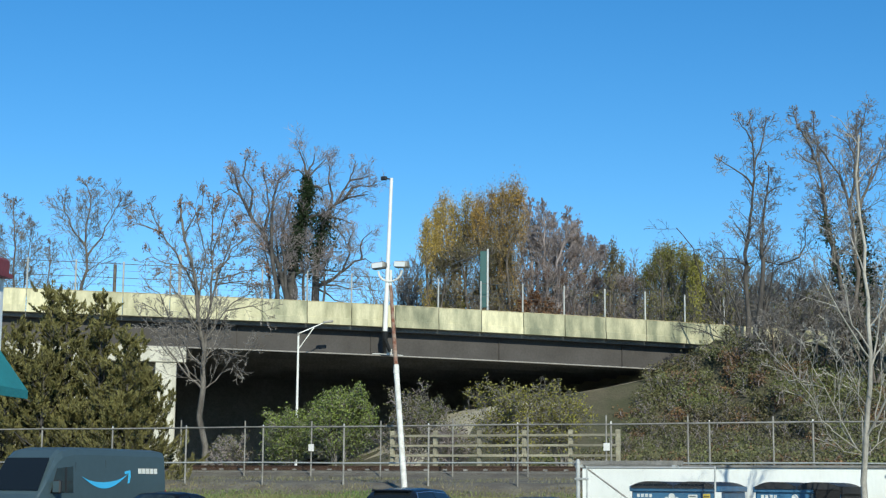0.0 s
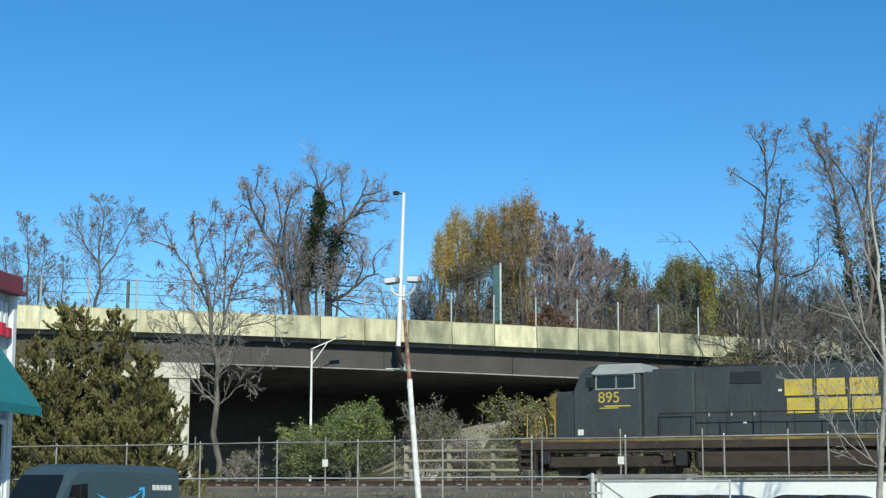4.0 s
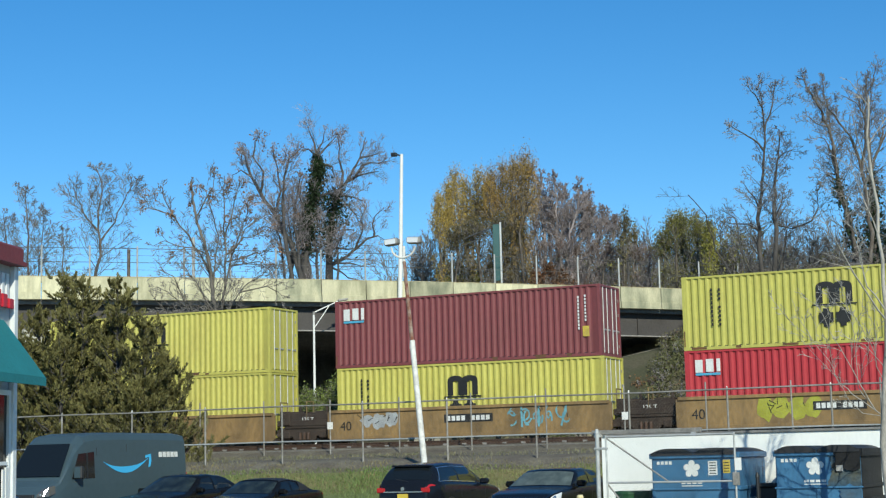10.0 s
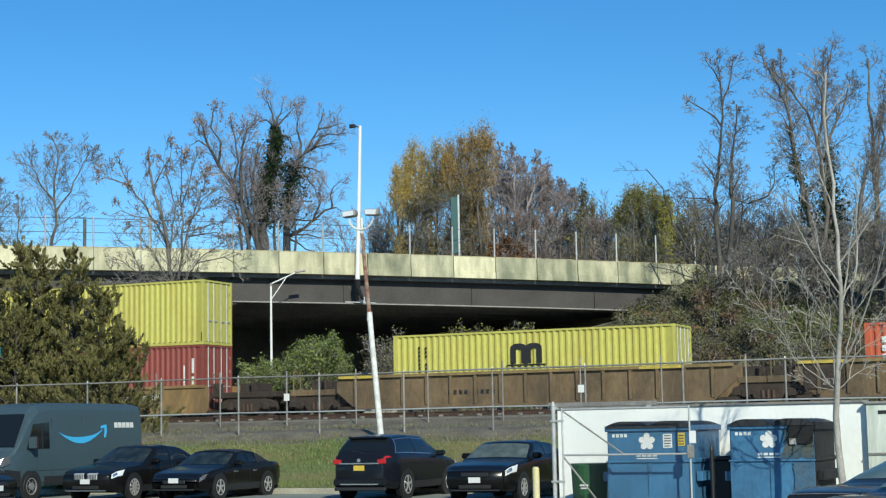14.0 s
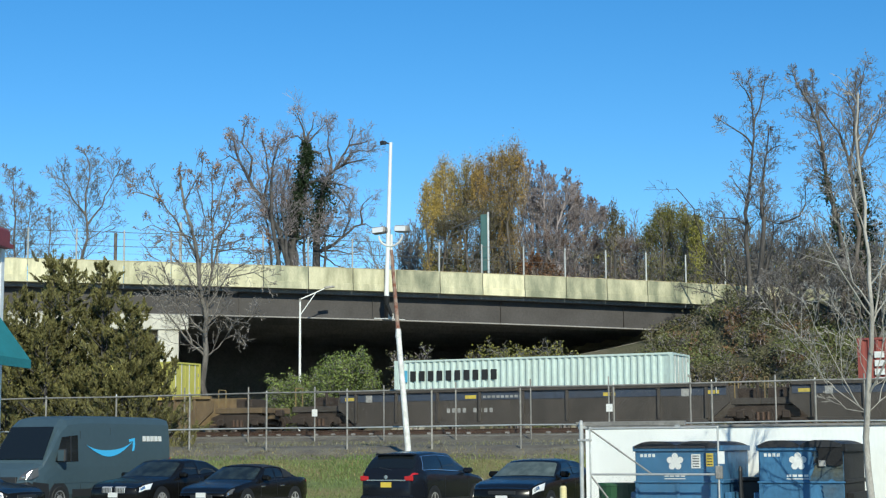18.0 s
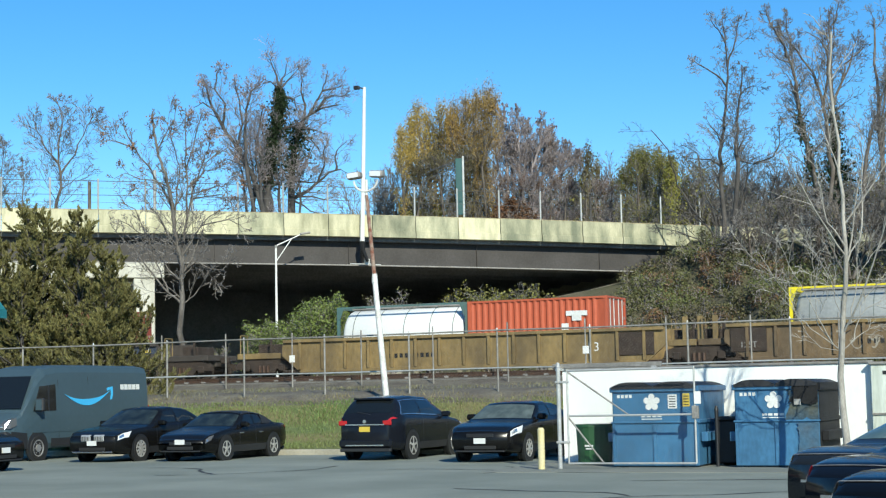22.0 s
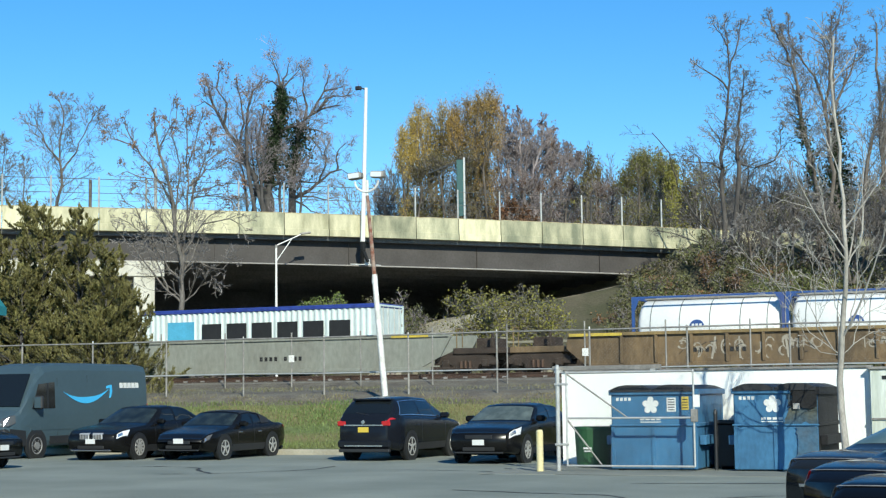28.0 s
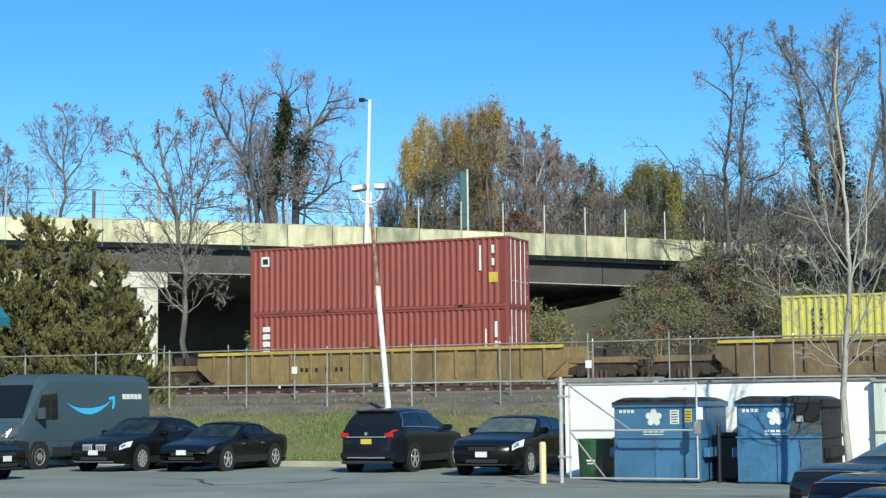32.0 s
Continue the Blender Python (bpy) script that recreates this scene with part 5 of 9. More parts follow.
    for s in (-1, 1):
        y = s * 1.55
        for x0, x1 in ((16.95, 17.65), (17.72, 18.5)):
            wn_ = part("side_window", boxes((x0, x1, min(y, y + s * 0.02), max(y, y + s * 0.02), 3.66, 4.16)), TINT, cab)
            part("window_frame", boxes((x0 - 0.05, x1 + 0.05, min(y, y + s * 0.03), max(y, y + s * 0.03), 4.16, 4.20), (x0 - 0.05, x1 + 0.05, min(y, y + s * 0.03), max(y, y + s * 0.03), 3.61, 3.66), (x0 - 0.05, x0, min(y, y + s * 0.03), max(y, y + s * 0.03), 3.66, 4.16), (x1, x1 + 0.05, min(y, y + s * 0.03), max(y, y + s * 0.03), 3.66, 4.16)), GALV, wn_)
        part("sunshade", boxes((16.9, 18.6, min(y, y + s * 0.16), max(y, y + s * 0.16), 4.205, 4.23)), LOCOROOF, cab)
        part("front_side_window", boxes((18.66, 18.98, min(y, y + s * 0.015), max(y, y + s * 0.015), 3.72, 4.12)), TINT, cab)
        part("mirror", boxes((18.6, 18.7, min(y, y + s * 0.2), max(y, y + s * 0.2), 3.7, 4.1)), DARK, cab)
        link("number", figures(number, 0.62), MARKY, cab, "yellow painted road number", m=pose(18.0 if big else 17.75, y + s * 0.006, 3.28, 0, 0, 0 if s < 0 else 180))
        marks(cab, MARKY, [(17.1, 18.2, 2.93, 2.98), (17.6, 18.4, 2.86, 2.90)], y + s * 0.004, "script_bars")
        marks(cab, MARKW, [(19.08, 19.32, 1.82, 2.05)], y + s * 0.004, "cab_plate")
    part("windscreen", boxes((-0.012, 0.012, -1.3, -0.1, 0.05, 0.60), (-0.012, 0.012, 0.1, 1.3, 0.05, 0.60)), TINT, cab, m=pose(19.505, 0, 3.61, 0, -23.6, 0))
    part("number_board", boxes((19.08, 19.19, -0.95, -0.45, 4.34, 4.50), (19.08, 19.19, 0.45, 0.95, 4.34, 4.50)), MARKW, cab)
    ring = lambda x, w_, zt: [(x, -w_, 1.62), (x, w_, 1.62), (x, w_, zt - 0.22), (x, w_ - 0.2, zt), (x, 0.2 - w_, zt), (x, -w_, zt - 0.22)]
    part("nose_base", loft([ring(19.49, 1.50, 3.62), ring(20.3, 1.42, 3.57)]), body, cab)
    nose = part("nose", loft([ring(20.305, 1.42, 3.57), ring(20.62, 1.26, 3.52), ring(20.88, 0.98, 3.40), ring(20.98, 0.82, 3.20)]), LOCOY, lo, "scuffed yellow nose")
    for s in (-1, 1):
        part("nose_port", rod(bmesh.new(), (20.76, s * 1.02, 3.02), (20.86, s * 1.13, 3.02), 0.13, seg=14), INK, nose, "round dark port")
        for z in (1.9, 2.25, 2.6, 2.95):
            part("grab_iron", rods(((20.40, s * 1.43, z), (20.62, s * 1.32, z)), r=0.022, seg=5), GALV, nose)
        part("nose_handrail", rods(((20.33, s * 1.5, 1.62), (20.33, s * 1.5, 2.5)), ((20.33, s * 1.5, 2.5), (20.75, s * 1.32, 2.95)), ((20.75, s * 1.32, 1.62), (20.75, s * 1.32, 2.1)), ((20.75, s * 1.32, 2.1), (20.95, s * 1.1, 2.6)), r=0.025, seg=6), LOCOY, nose)
    part("nose_door", boxes((20.97, 21.0, -0.30, 0.32, 1.75, 2.95), bevel=0.008), TRUCKM, nose)
    for z in (1.9, 2.2, 2.5, 2.8):
        part("nose_step", boxes((20.97, 21.06, 0.40, 0.70, z, z + 0.04)), GALV, nose)
    part("headlight", boxes((20.95, 21.03, -0.25, 0.25, 3.00, 3.14)), LENS, nose)
    # emblem blocks on the hood
    x0, x1, z0, z1 = (7.5, 11.2, 2.55, 3.85) if big else (7.75, 10.4, 2.60, 3.50)
    w = (x1 - x0) / 3
    for s in (-1, 1):
        r = []
        for k in range(3):
            a = x0 + k * w
            r += [(a, a + w * 0.86, z0, z0 + (z1 - z0) * 0.45), (a + w * 0.06, a + w * 0.92, z0 + (z1 - z0) * 0.52, z1)]
        if not big:
            r += [(7.3, 7.42, 2.35, 3.75), (10.7, 10.82, 2.35, 3.75), (7.42, 7.6, 3.63, 3.75), (10.5, 10.7, 3.63, 3.75), (7.42, 7.6, 2.35, 2.47), (10.5, 10.7, 2.35, 2.47), (7.9, 8.15, 2.2, 2.42), (8.3, 8.55, 2.2, 2.42), (9.7, 9.95, 2.2, 2.42), (10.1, 10.35, 2.2, 2.42)]
        marks(lo, MARKY, r, s * 0.978, "emblem", "yellow emblem blocks")
    # rear end panel, handrails, steps
    rear = LOCOY if turned else body
    part("rear_panel", boxes((0.80, 0.86, -0.97, 0.97, 1.66, 3.9), (0.86, 1.75, -0.998, -0.99, 1.7, 3.3), (0.86, 1.75, 0.99, 0.998, 1.7, 3.3)), rear, lo, "yellow rear end panel" if turned else "")
    for s in (-1, 1):
        y = s * 1.46
        rail = part("handrail", rods(((1.4, y, 2.62), (15.92, y, 2.62)), r=0.022, seg=5), DARK, lo)
        for k in range(12):
            part("stanchion", rods(((1.4 + 1.32 * k, y, 1.62), (1.4 + 1.32 * k, y, 2.62)), r=0.022, seg=5), DARK, rail)
    for x in (0.75, 21.55):
        part("end_rail", rods(((x, -1.45, 1.5), (x, -1.45, 2.7)), ((x, 1.45, 1.5), (x, 1.45, 2.7)), ((x, -1.45, 2.7), (x, -0.5, 2.7)), ((x, 1.45, 2.7), (x, 0.5, 2.7)), ((x, -0.5, 1.5), (x, -0.5, 2.7)), ((x, 0.5, 1.5), (x, 0.5, 2.7)), r=0.025), GALVD if x < 5 else LOCOY, lo)
        for s in (-1, 1):
            part("step", boxes(*[(x - 0.3, x + 0.3, min(s * 1.5, s * 1.2), max(s * 1.5, s * 1.2), z, z + 0.04) for z in (0.45, 0.75, 1.05)], (x - 0.34, x - 0.3, min(s * 1.5, s * 1.2), max(s * 1.5, s * 1.2), 0.4, 1.3), (x + 0.3, x + 0.34, min(s * 1.5, s * 1.2), max(s * 1.5, s * 1.2), 0.4, 1.3)), TRUCKM, lo)
    part("coupler", boxes((-0.2, 0.4, -0.15, 0.15, 0.75, 1.05), (21.9, 22.5, -0.15, 0.15, 0.75, 1.05), bevel=0.03), TRUCKM, lo)


def build_locomotives():
    locomotive(-48.48, True, "895", True, "dusty dark blue diesel locomotive leading, with yellow emblem blocks", (), True)
    locomotive(-48.13, False, "7006", False, "dark blue diesel locomotive with bracketed yellow emblem", (12.2, 13.2, 15.2), False)
    locomotive(-25.70, False, "4589", False, "dark blue diesel locomotive with large yellow emblem blocks", (13.0,), True)


build_locomotives()
build_train_cargo()


# ---- cars ----
NAVY = mat("dark_blue_car_paint", (0.010, 0.012, 0.017), 0.22, 0.0, var=0.1, bump=0, spec=0.26)
INKCAR = mat("black_car_paint", (0.008, 0.008, 0.008), 0.22, 0.0, var=0.1, bump=0, spec=0.22)
GREYCAR = mat("dark_grey_car_paint", (0.020, 0.023, 0.026), 0.12, 0.0, var=0.1, bump=0, spec=0.12)
DEEPNAVY = mat("deep_navy_car_paint", (0.008, 0.011, 0.018), 0.10, 0.0, var=0.1, bump=0, spec=0.11)
JETCAR = mat("jet_car_paint", (0.006, 0.007, 0.009), 0.10, 0.0, var=0.1, bump=0, spec=0.11)
VANBLUE = mat("slate_blue_van_paint", (0.053, 0.086, 0.104), 0.42, 0.0, var=0.08, scale=0.6, fine=6, bump=0, spec=0.5)
CLAD = mat("black_plastic", (0.022, 0.023, 0.025), 0.6, var=0.15)
PLATE = mat("number_plate", (0.70, 0.70, 0.68), 0.5, var=0.05, bump=0)
PLATEY = mat("yellow_number_plate", (0.62, 0.45, 0.06), 0.5, var=0.05, bump=0)


def wheel(parent, x, y, r, out, spokes=5, rimmat=None):
    """Tyre, rim and spokes; out is the side of the car, -1 or 1."""
    w = 0.22
    st = [(-w / 2, r * 0.66), (-w / 2, r * 0.93), (-w / 2 + 0.03, r), (w / 2 - 0.03, r), (w / 2, r * 0.93), (w / 2, r * 0.66)]
    n = 28
    bm = bmesh.new()
    rings = [[bm.verts.new((q * math.cos(6.2832 * k / n), o, q * math.sin(6.2832 * k / n))) for k in range(n)] for o, q in st]
    for a, b in zip(rings, rings[1:]):
        for k in range(n):
            bm.faces.new((a[k], a[(k + 1) % n], b[(k + 1) % n], b[k]))
    bm.faces.new(rings[0])
    wh = part("wheel", bm, BLACK, parent, "black tyre", m=pose(x, y, r), smooth=False)
    bm = bmesh.new()
    yo = out * (w / 2 - 0.02)
    for k in range(spokes):
        a = 360 * k / spokes
        box(bm, -r * 0.075, r * 0.075, min(yo, yo + out * 0.03), max(yo, yo + out * 0.03), r * 0.1, r * 0.62, m=pose(0, 0, 0, 0, a, 0))
    rod(bm, (0, yo - 0.02 * out, 0), (0, yo + out * 0.035, 0), r * (0.17 if spokes else 0.30), seg=16)
    if not spokes:
        part("wheel_disc", rod(bmesh.new(), (0, yo - 0.05 * out, 0), (0, yo - 0.01 * out, 0), r * 0.6, seg=24), CLAD, wh, "dark pressed-steel wheel disc")
        for k in range(6):
            a = math.pi * k / 3
            rod(bm, (r * 0.42 * math.cos(a), yo - 0.02 * out, r * 0.42 * math.sin(a)), (r * 0.42 * math.cos(a), yo + 0.012 * out, r * 0.42 * math.sin(a)), r * 0.05, seg=6)
    ring = [[bm.verts.new((q * math.cos(6.2832 * k / n), o, q * math.sin(6.2832 * k / n))) for k in range(n)] for o, q in ((yo, r * 0.58), (yo + out * 0.025, r * 0.60), (yo + out * 0.025, r * 0.67), (yo, r * 0.67))]
    for a, b in zip(ring, ring[1:]):
        for k in range(n):
            bm.faces.new((a[k], a[(k + 1) % n], b[(k + 1) % n], b[k]))
    part("rim", bm, rimmat or RIM, wh, "bright alloy rim" if spokes else "grey steel rim")
    return wh


def car(label, m, L, W, H, paint_, top, glass, wheels_x, r, name="car", plate=PLATE, rear_plate=None, spokes=5, suv=False, soft_top=False, grille="bars", z0=0.2, lamp=0.42, screen=None, sides=None, inner=None, lift=0.0):
    """top: (x, z) along the body's shoulder from tail to nose; glass: x, z of the rear window's foot and head and the screen's head and foot."""
    c = thing(name, label, "car", m, group="parked cars")
    hw = W / 2
    (xr, zr), (xrt, zrt), (xft, zft), (xf, zf) = glass
    xs = np.linspace(-L / 2, L / 2, 401)
    ker = np.hanning(23)
    def soft(px, pz):
        z = np.interp(xs, px, pz)
        return np.convolve(np.pad(z, 11, mode="edge"), ker / ker.sum(), "valid")
    zs_ = np.interp(xs, [q[0] for q in top], [q[1] for q in top])
    zs_ = np.convolve(np.pad(zs_, 5, mode="edge"), np.hanning(13)[1:-1] / np.hanning(13)[1:-1].sum(), "valid")
    rise = soft([-L / 2, xr, xrt, (xrt + xft) / 2, xft, xf, L / 2], [0, 0, zrt - np.interp(xrt, xs, zs_), H - np.interp((xrt + xft) / 2, xs, zs_), zft - np.interp(xft, xs, zs_), 0, 0])

    def P(x, v, side=1, off=0.0):
        """A place on the skin: v runs from the sill (0) over shoulder (5) and roof edge (8) to the middle of the roof (11)."""
        zs, h = float(np.interp(x, xs, zs_)), max(0.0, float(np.interp(x, xs, rise)))
        tn = max(0.0, (abs(x) - (L / 2 - 0.62)) / 0.62)
        w = hw * (1 - (0.20 if x > 0 else 0.26 if suv else 0.14) * tn * tn)
        zl = z0 + 0.10 * tn
        wt = 0.92 * w - (0.27 if suv else 0.21) * w * min(1.0, h / 0.45)
        sec = ((0.80 * w, zl), (0.95 * w, zl + 0.02), (0.995 * w, zl + 0.20), (w, zl + 0.62 * (zs - zl)), (0.985 * w, zs - 0.07), (0.95 * w, zs), (0.92 * w, zs + 0.012), (0.92 * w - (0.92 * w - wt) * 0.42, zs + 0.012 + 0.5 * h), (wt, zs + 0.012 + 0.88 * h), (wt * 0.90, zs + 0.014 + 0.97 * h), (wt * 0.5, zs + 0.025 + h), (0, zs + 0.03 + h))
        i = min(10, int(v))
        k = v - i
        y, z = (sec[i][0] * (1 - k) + sec[i + 1][0] * k, sec[i][1] * (1 - k) + sec[i + 1][1] * k)
        d = off / max(0.001, math.hypot(y, 0.5 * (z - zl)))
        return Vector((x + (off if x > L / 2 - 0.6 else -off if x < -L / 2 + 0.6 else 0) * 0.7, side * (y + y * d), z + 0.5 * (z - zl) * d))

    st = sorted({*np.linspace(-L / 2, L / 2, 45).tolist(), -L / 2 + 0.03, L / 2 - 0.03})
    rings = [[P(x, v) for v in range(11)] + [P(x, 11)] + [P(x, v, -1) for v in range(10, -1, -1)] for x in st]
    body = part("body", loft(rings), paint_, c, smooth=True)

    def patch(nm, x0, x1, v0, v1, mt, side=0, off=0.006, label="", nx=7, nv=4, parent=body, slope=(0, 0)):
        """A pane or lamp that lies on the skin."""
        vs = [v0 + (v1 - v0) * j / nv for j in range(nv + 1)]
        if not side:
            vs = [(v, 1) for v in vs] + [(v, -1) for v in vs[::-1][1:]]
        else:
            vs = [(v, side) for v in vs]
        bm = bmesh.new()
        g = []
        for i in range(nx + 1):
            row = []
            for v, sd in vs:
                f = (v - v0) / (v1 - v0)
                a_, b_ = x0 + slope[0] * f, x1 + slope[1] * f
                row.append(bm.verts.new(P(a_ + (b_ - a_) * i / nx, v, sd, off)))
            g.append(row)
        for i in range(nx):
            for j in range(len(vs) - 1):
                bm.faces.new((g[i][j], g[i + 1][j], g[i + 1][j + 1], g[i][j + 1]))
        return part(nm, bm, mt, parent, label, smooth=True)

    patch("windscreen", xft + 0.10, xf - 0.06, 8.25, 11, screen or SCREEN, nx=8)
    patch("rear_window", xr + 0.10, xrt - 0.06, 8.25, 11, TINT if suv else screen or TINT, nx=8)
    if soft_top:
        patch("fabric_top", xrt - 0.35, xft + 0.02, 7.95, 11, CLAD, label="black fabric top", off=0.012)
        patch("quarter_cover", xr + 0.25, (xr + xf) / 2 - 0.45, 6.1, 8.0, CLAD, 1, 0.012)
        patch("quarter_cover", xr + 0.25, (xr + xf) / 2 - 0.45, 6.1, 8.0, CLAD, -1, 0.012)
    xm = (xrt + xft) / 2 + 0.05
    for s in (-1, 1):
        patch("side_window", xm + 0.04, xf - 0.42, 6.2, 7.75, sides or TINT, s, slope=(0, xft - xf + 0.32))
        patch("side_window", (xr + 0.42) if not soft_top else xm - 0.55, xm - 0.04, 6.2, 7.75, sides or TINT, s, slope=((xrt - xr) * 0.55, 0))
        if suv:
            patch("window_trim", xr + 0.40, xf - 0.36, 6.12, 6.2, CHROME, s, 0.008)
            patch("window_trim", xrt + 0.08, xft - 0.1, 7.80, 7.88, CHROME, s, 0.008, nx=12)
            patch("window_trim", xr + 0.36, xr + 0.41, 6.2, 7.8, CHROME, s, 0.008, slope=((xrt - xr) * 0.55, (xrt - xr) * 0.55), nx=1, nv=8)
        for x in wheels_x:
            part("wheel_arch", rod(bmesh.new(), (x, s * (hw - 0.06), r), (x, s * (hw + 0.004), r), r + 0.055, seg=28), DARK, c)
            wheel(c, x, s * (hw - 0.10), r, s, spokes)
        zm = float(np.interp(xf - 0.45, xs, zs_))
        part("door_mirror", boxes((xf - 0.55, xf - 0.37, min(s * hw * 0.93, s * (hw + 0.17)), max(s * hw * 0.93, s * (hw + 0.17)), zm, zm + 0.15), bevel=0.04), paint_, c)
        for xh in (xm - 0.26, xm + 0.78):
            part("door_handle", boxes((xh - 0.11, xh + 0.09, min(s * hw * 0.98, s * (hw + 0.02)), max(s * hw * 0.98, s * (hw + 0.02)), zm - 0.17, zm - 0.14), bevel=0.008), CHROME if soft_top else paint_, c)
        for xd in (xm, xf - 0.28):
            patch("door_seam", xd - 0.005, xd + 0.005, 1.6, 5.0, DARK, s, 0.003, nx=1, nv=6)
        if lift:
            # thin pale strip paints a highlight along the boot lid's edge
            patch("deck_edge", -L / 2 + 0.10, -L / 2 + 0.112, 5.2, 11, GALVD, s, 0.004, nx=1, nv=8)
        patch("sill_trim", wheels_x[0] + r + 0.08, wheels_x[1] - r - 0.08, 1.0, 2.0, CLAD, s, 0.006)
        patch("headlight", L / 2 - lamp, L / 2 - 0.07, 3.45, 4.75, SMOKED if lamp < 0.3 else LENS, s, 0.008, "swept headlight", slope=(-0.14, -0.04))
        patch("headlight_bowl", L / 2 - lamp * 0.62, L / 2 - 0.12, 3.7, 4.5, CHROME, s, 0.012, "bright reflector")
        patch("headlight_rim", L / 2 - lamp - 0.03, L / 2 - 0.06, 3.32, 3.45, DARK, s, 0.009)
        part("fog_lamp", boxes((L / 2 - 0.16, L / 2 - 0.02, min(s * hw * 0.60, s * hw * 0.74), max(s * hw * 0.60, s * hw * 0.74), z0 + 0.15, z0 + 0.24), bevel=0.02), LENS, c)
        patch("tail_light", -L / 2 + 0.015, -L / 2 + (0.27 if suv else 0.24), 4.3 if suv or lift else 3.9, 4.95 if suv or lift else 4.65, (inner or REDLENS), s, 0.008, "red wrap-round tail light", slope=(0.0, -0.1))
        zt = top[0][1] + (0.09 if suv else lift)
        part("tail_light_inner", boxes((-L / 2 - 0.012 + lift * 0.8, -L / 2 + 0.03 + lift, min(s * hw * (0.56 if suv else 0.64), s * hw * 0.84), max(s * hw * (0.56 if suv else 0.64), s * hw * 0.84), zt - (0.19 if suv else 0.13), zt - 0.06), bevel=0.02), inner or REDLENS, c)
    part("lower_grille", boxes((L / 2 - 0.06, L / 2 + 0.018, -hw * 0.46, hw * 0.46, z0 + 0.12, z0 + 0.21), bevel=0.01), BLACK, c)
    part("bumper_trim", boxes((L / 2 - 0.05, L / 2 + 0.022, -hw * 0.70, hw * 0.70, z0 + 0.06, z0 + 0.10), bevel=0.01), CHROME if grille == "kidney" else CLAD, c)
    zn = top[-1][1]
    if grille == "kidney":
        for s in (-1, 1):
            gr = part("grille", boxes((L / 2 - 0.12, L / 2 + 0.018, min(s * 0.03, s * 0.40), max(s * 0.03, s * 0.40), zn - 0.15, zn + 0.05), bevel=0.04), RIM, c, "chrome grille half")
            for q in range(6):
                part("grille_slot", boxes((L / 2 + 0.016, L / 2 + 0.022, s * (0.085 + 0.052 * q) - 0.010, s * (0.085 + 0.052 * q) + 0.010, zn - 0.11, zn + 0.01)), DARK, gr)
    elif grille:
        part("grille", boxes((L / 2 - 0.05, L / 2 + 0.014, -hw * 0.40, hw * 0.40, zn - 0.13, zn - 0.02), bevel=0.02), DARK, c)
    part("front_plate", boxes((L / 2 + 0.012, L / 2 + 0.035, -0.15, 0.15, z0 + 0.26, z0 + 0.39)), plate, c, "plain number plate")
    part("rear_bumper", boxes((-L / 2 - 0.03, -L / 2 + 0.14, -hw * 0.84, hw * 0.84, z0 + 0.08, z0 + 0.32), bevel=0.06), paint_, c)
    part("rear_skirt", boxes((-L / 2 - 0.02, -L / 2 + 0.12, -hw * 0.80, hw * 0.80, z0 - 0.01, z0 + 0.075), bevel=0.02), CLAD, c)
    zt = top[0][1] + (0.07 if suv else 0)
    part("rear_plate", boxes((-L / 2 - 0.03, -L / 2 - 0.012, -0.15, 0.15, zt - 0.33, zt - 0.20)), rear_plate or plate, c, "plain number plate")
    part("rear_trim", boxes((-L / 2 - 0.022, -L / 2 + 0.02, -hw * 0.62, hw * 0.62, zt - 0.165, zt - 0.135)), CHROME, c)
    part("emblem", rod(bmesh.new(), (-L / 2 - 0.03, 0, zt - 0.07), (-L / 2 + 0.02, 0, zt - 0.07), 0.05, seg=12), CHROME, c)
    if suv:
        part("roof_spoiler", boxes((xrt - 0.16, xrt + 0.12, -hw * 0.60, hw * 0.60, zrt - 0.03, zrt + 0.022), bevel=0.02), paint_, c)
        part("wiper", rods(((xr + 0.05, -0.1, zr + 0.07), (xr + 0.12, 0.3, zr + 0.14)), r=0.012), DARK, c)
        part("rear_step", boxes((-L / 2 - 0.036, -L / 2, -hw * 0.6, hw * 0.6, z0 + 0.14, z0 + 0.17)), CHROME, c)
    return c


SEDAN_TOP = lambda L, k=1.0: [(-L / 2, 0.86 * k), (-L / 2 + 0.10, 0.98 * k), (-L / 2 + 0.45, 1.04 * k), (-L / 2 + 1.15, 1.05 * k), (-0.6, 0.98 * k), (0.4, 0.96 * k), (0.98, 0.94 * k), (L / 2 - 0.75, 0.88 * k), (L / 2 - 0.25, 0.80 * k), (L / 2 - 0.05, 0.70 * k)]


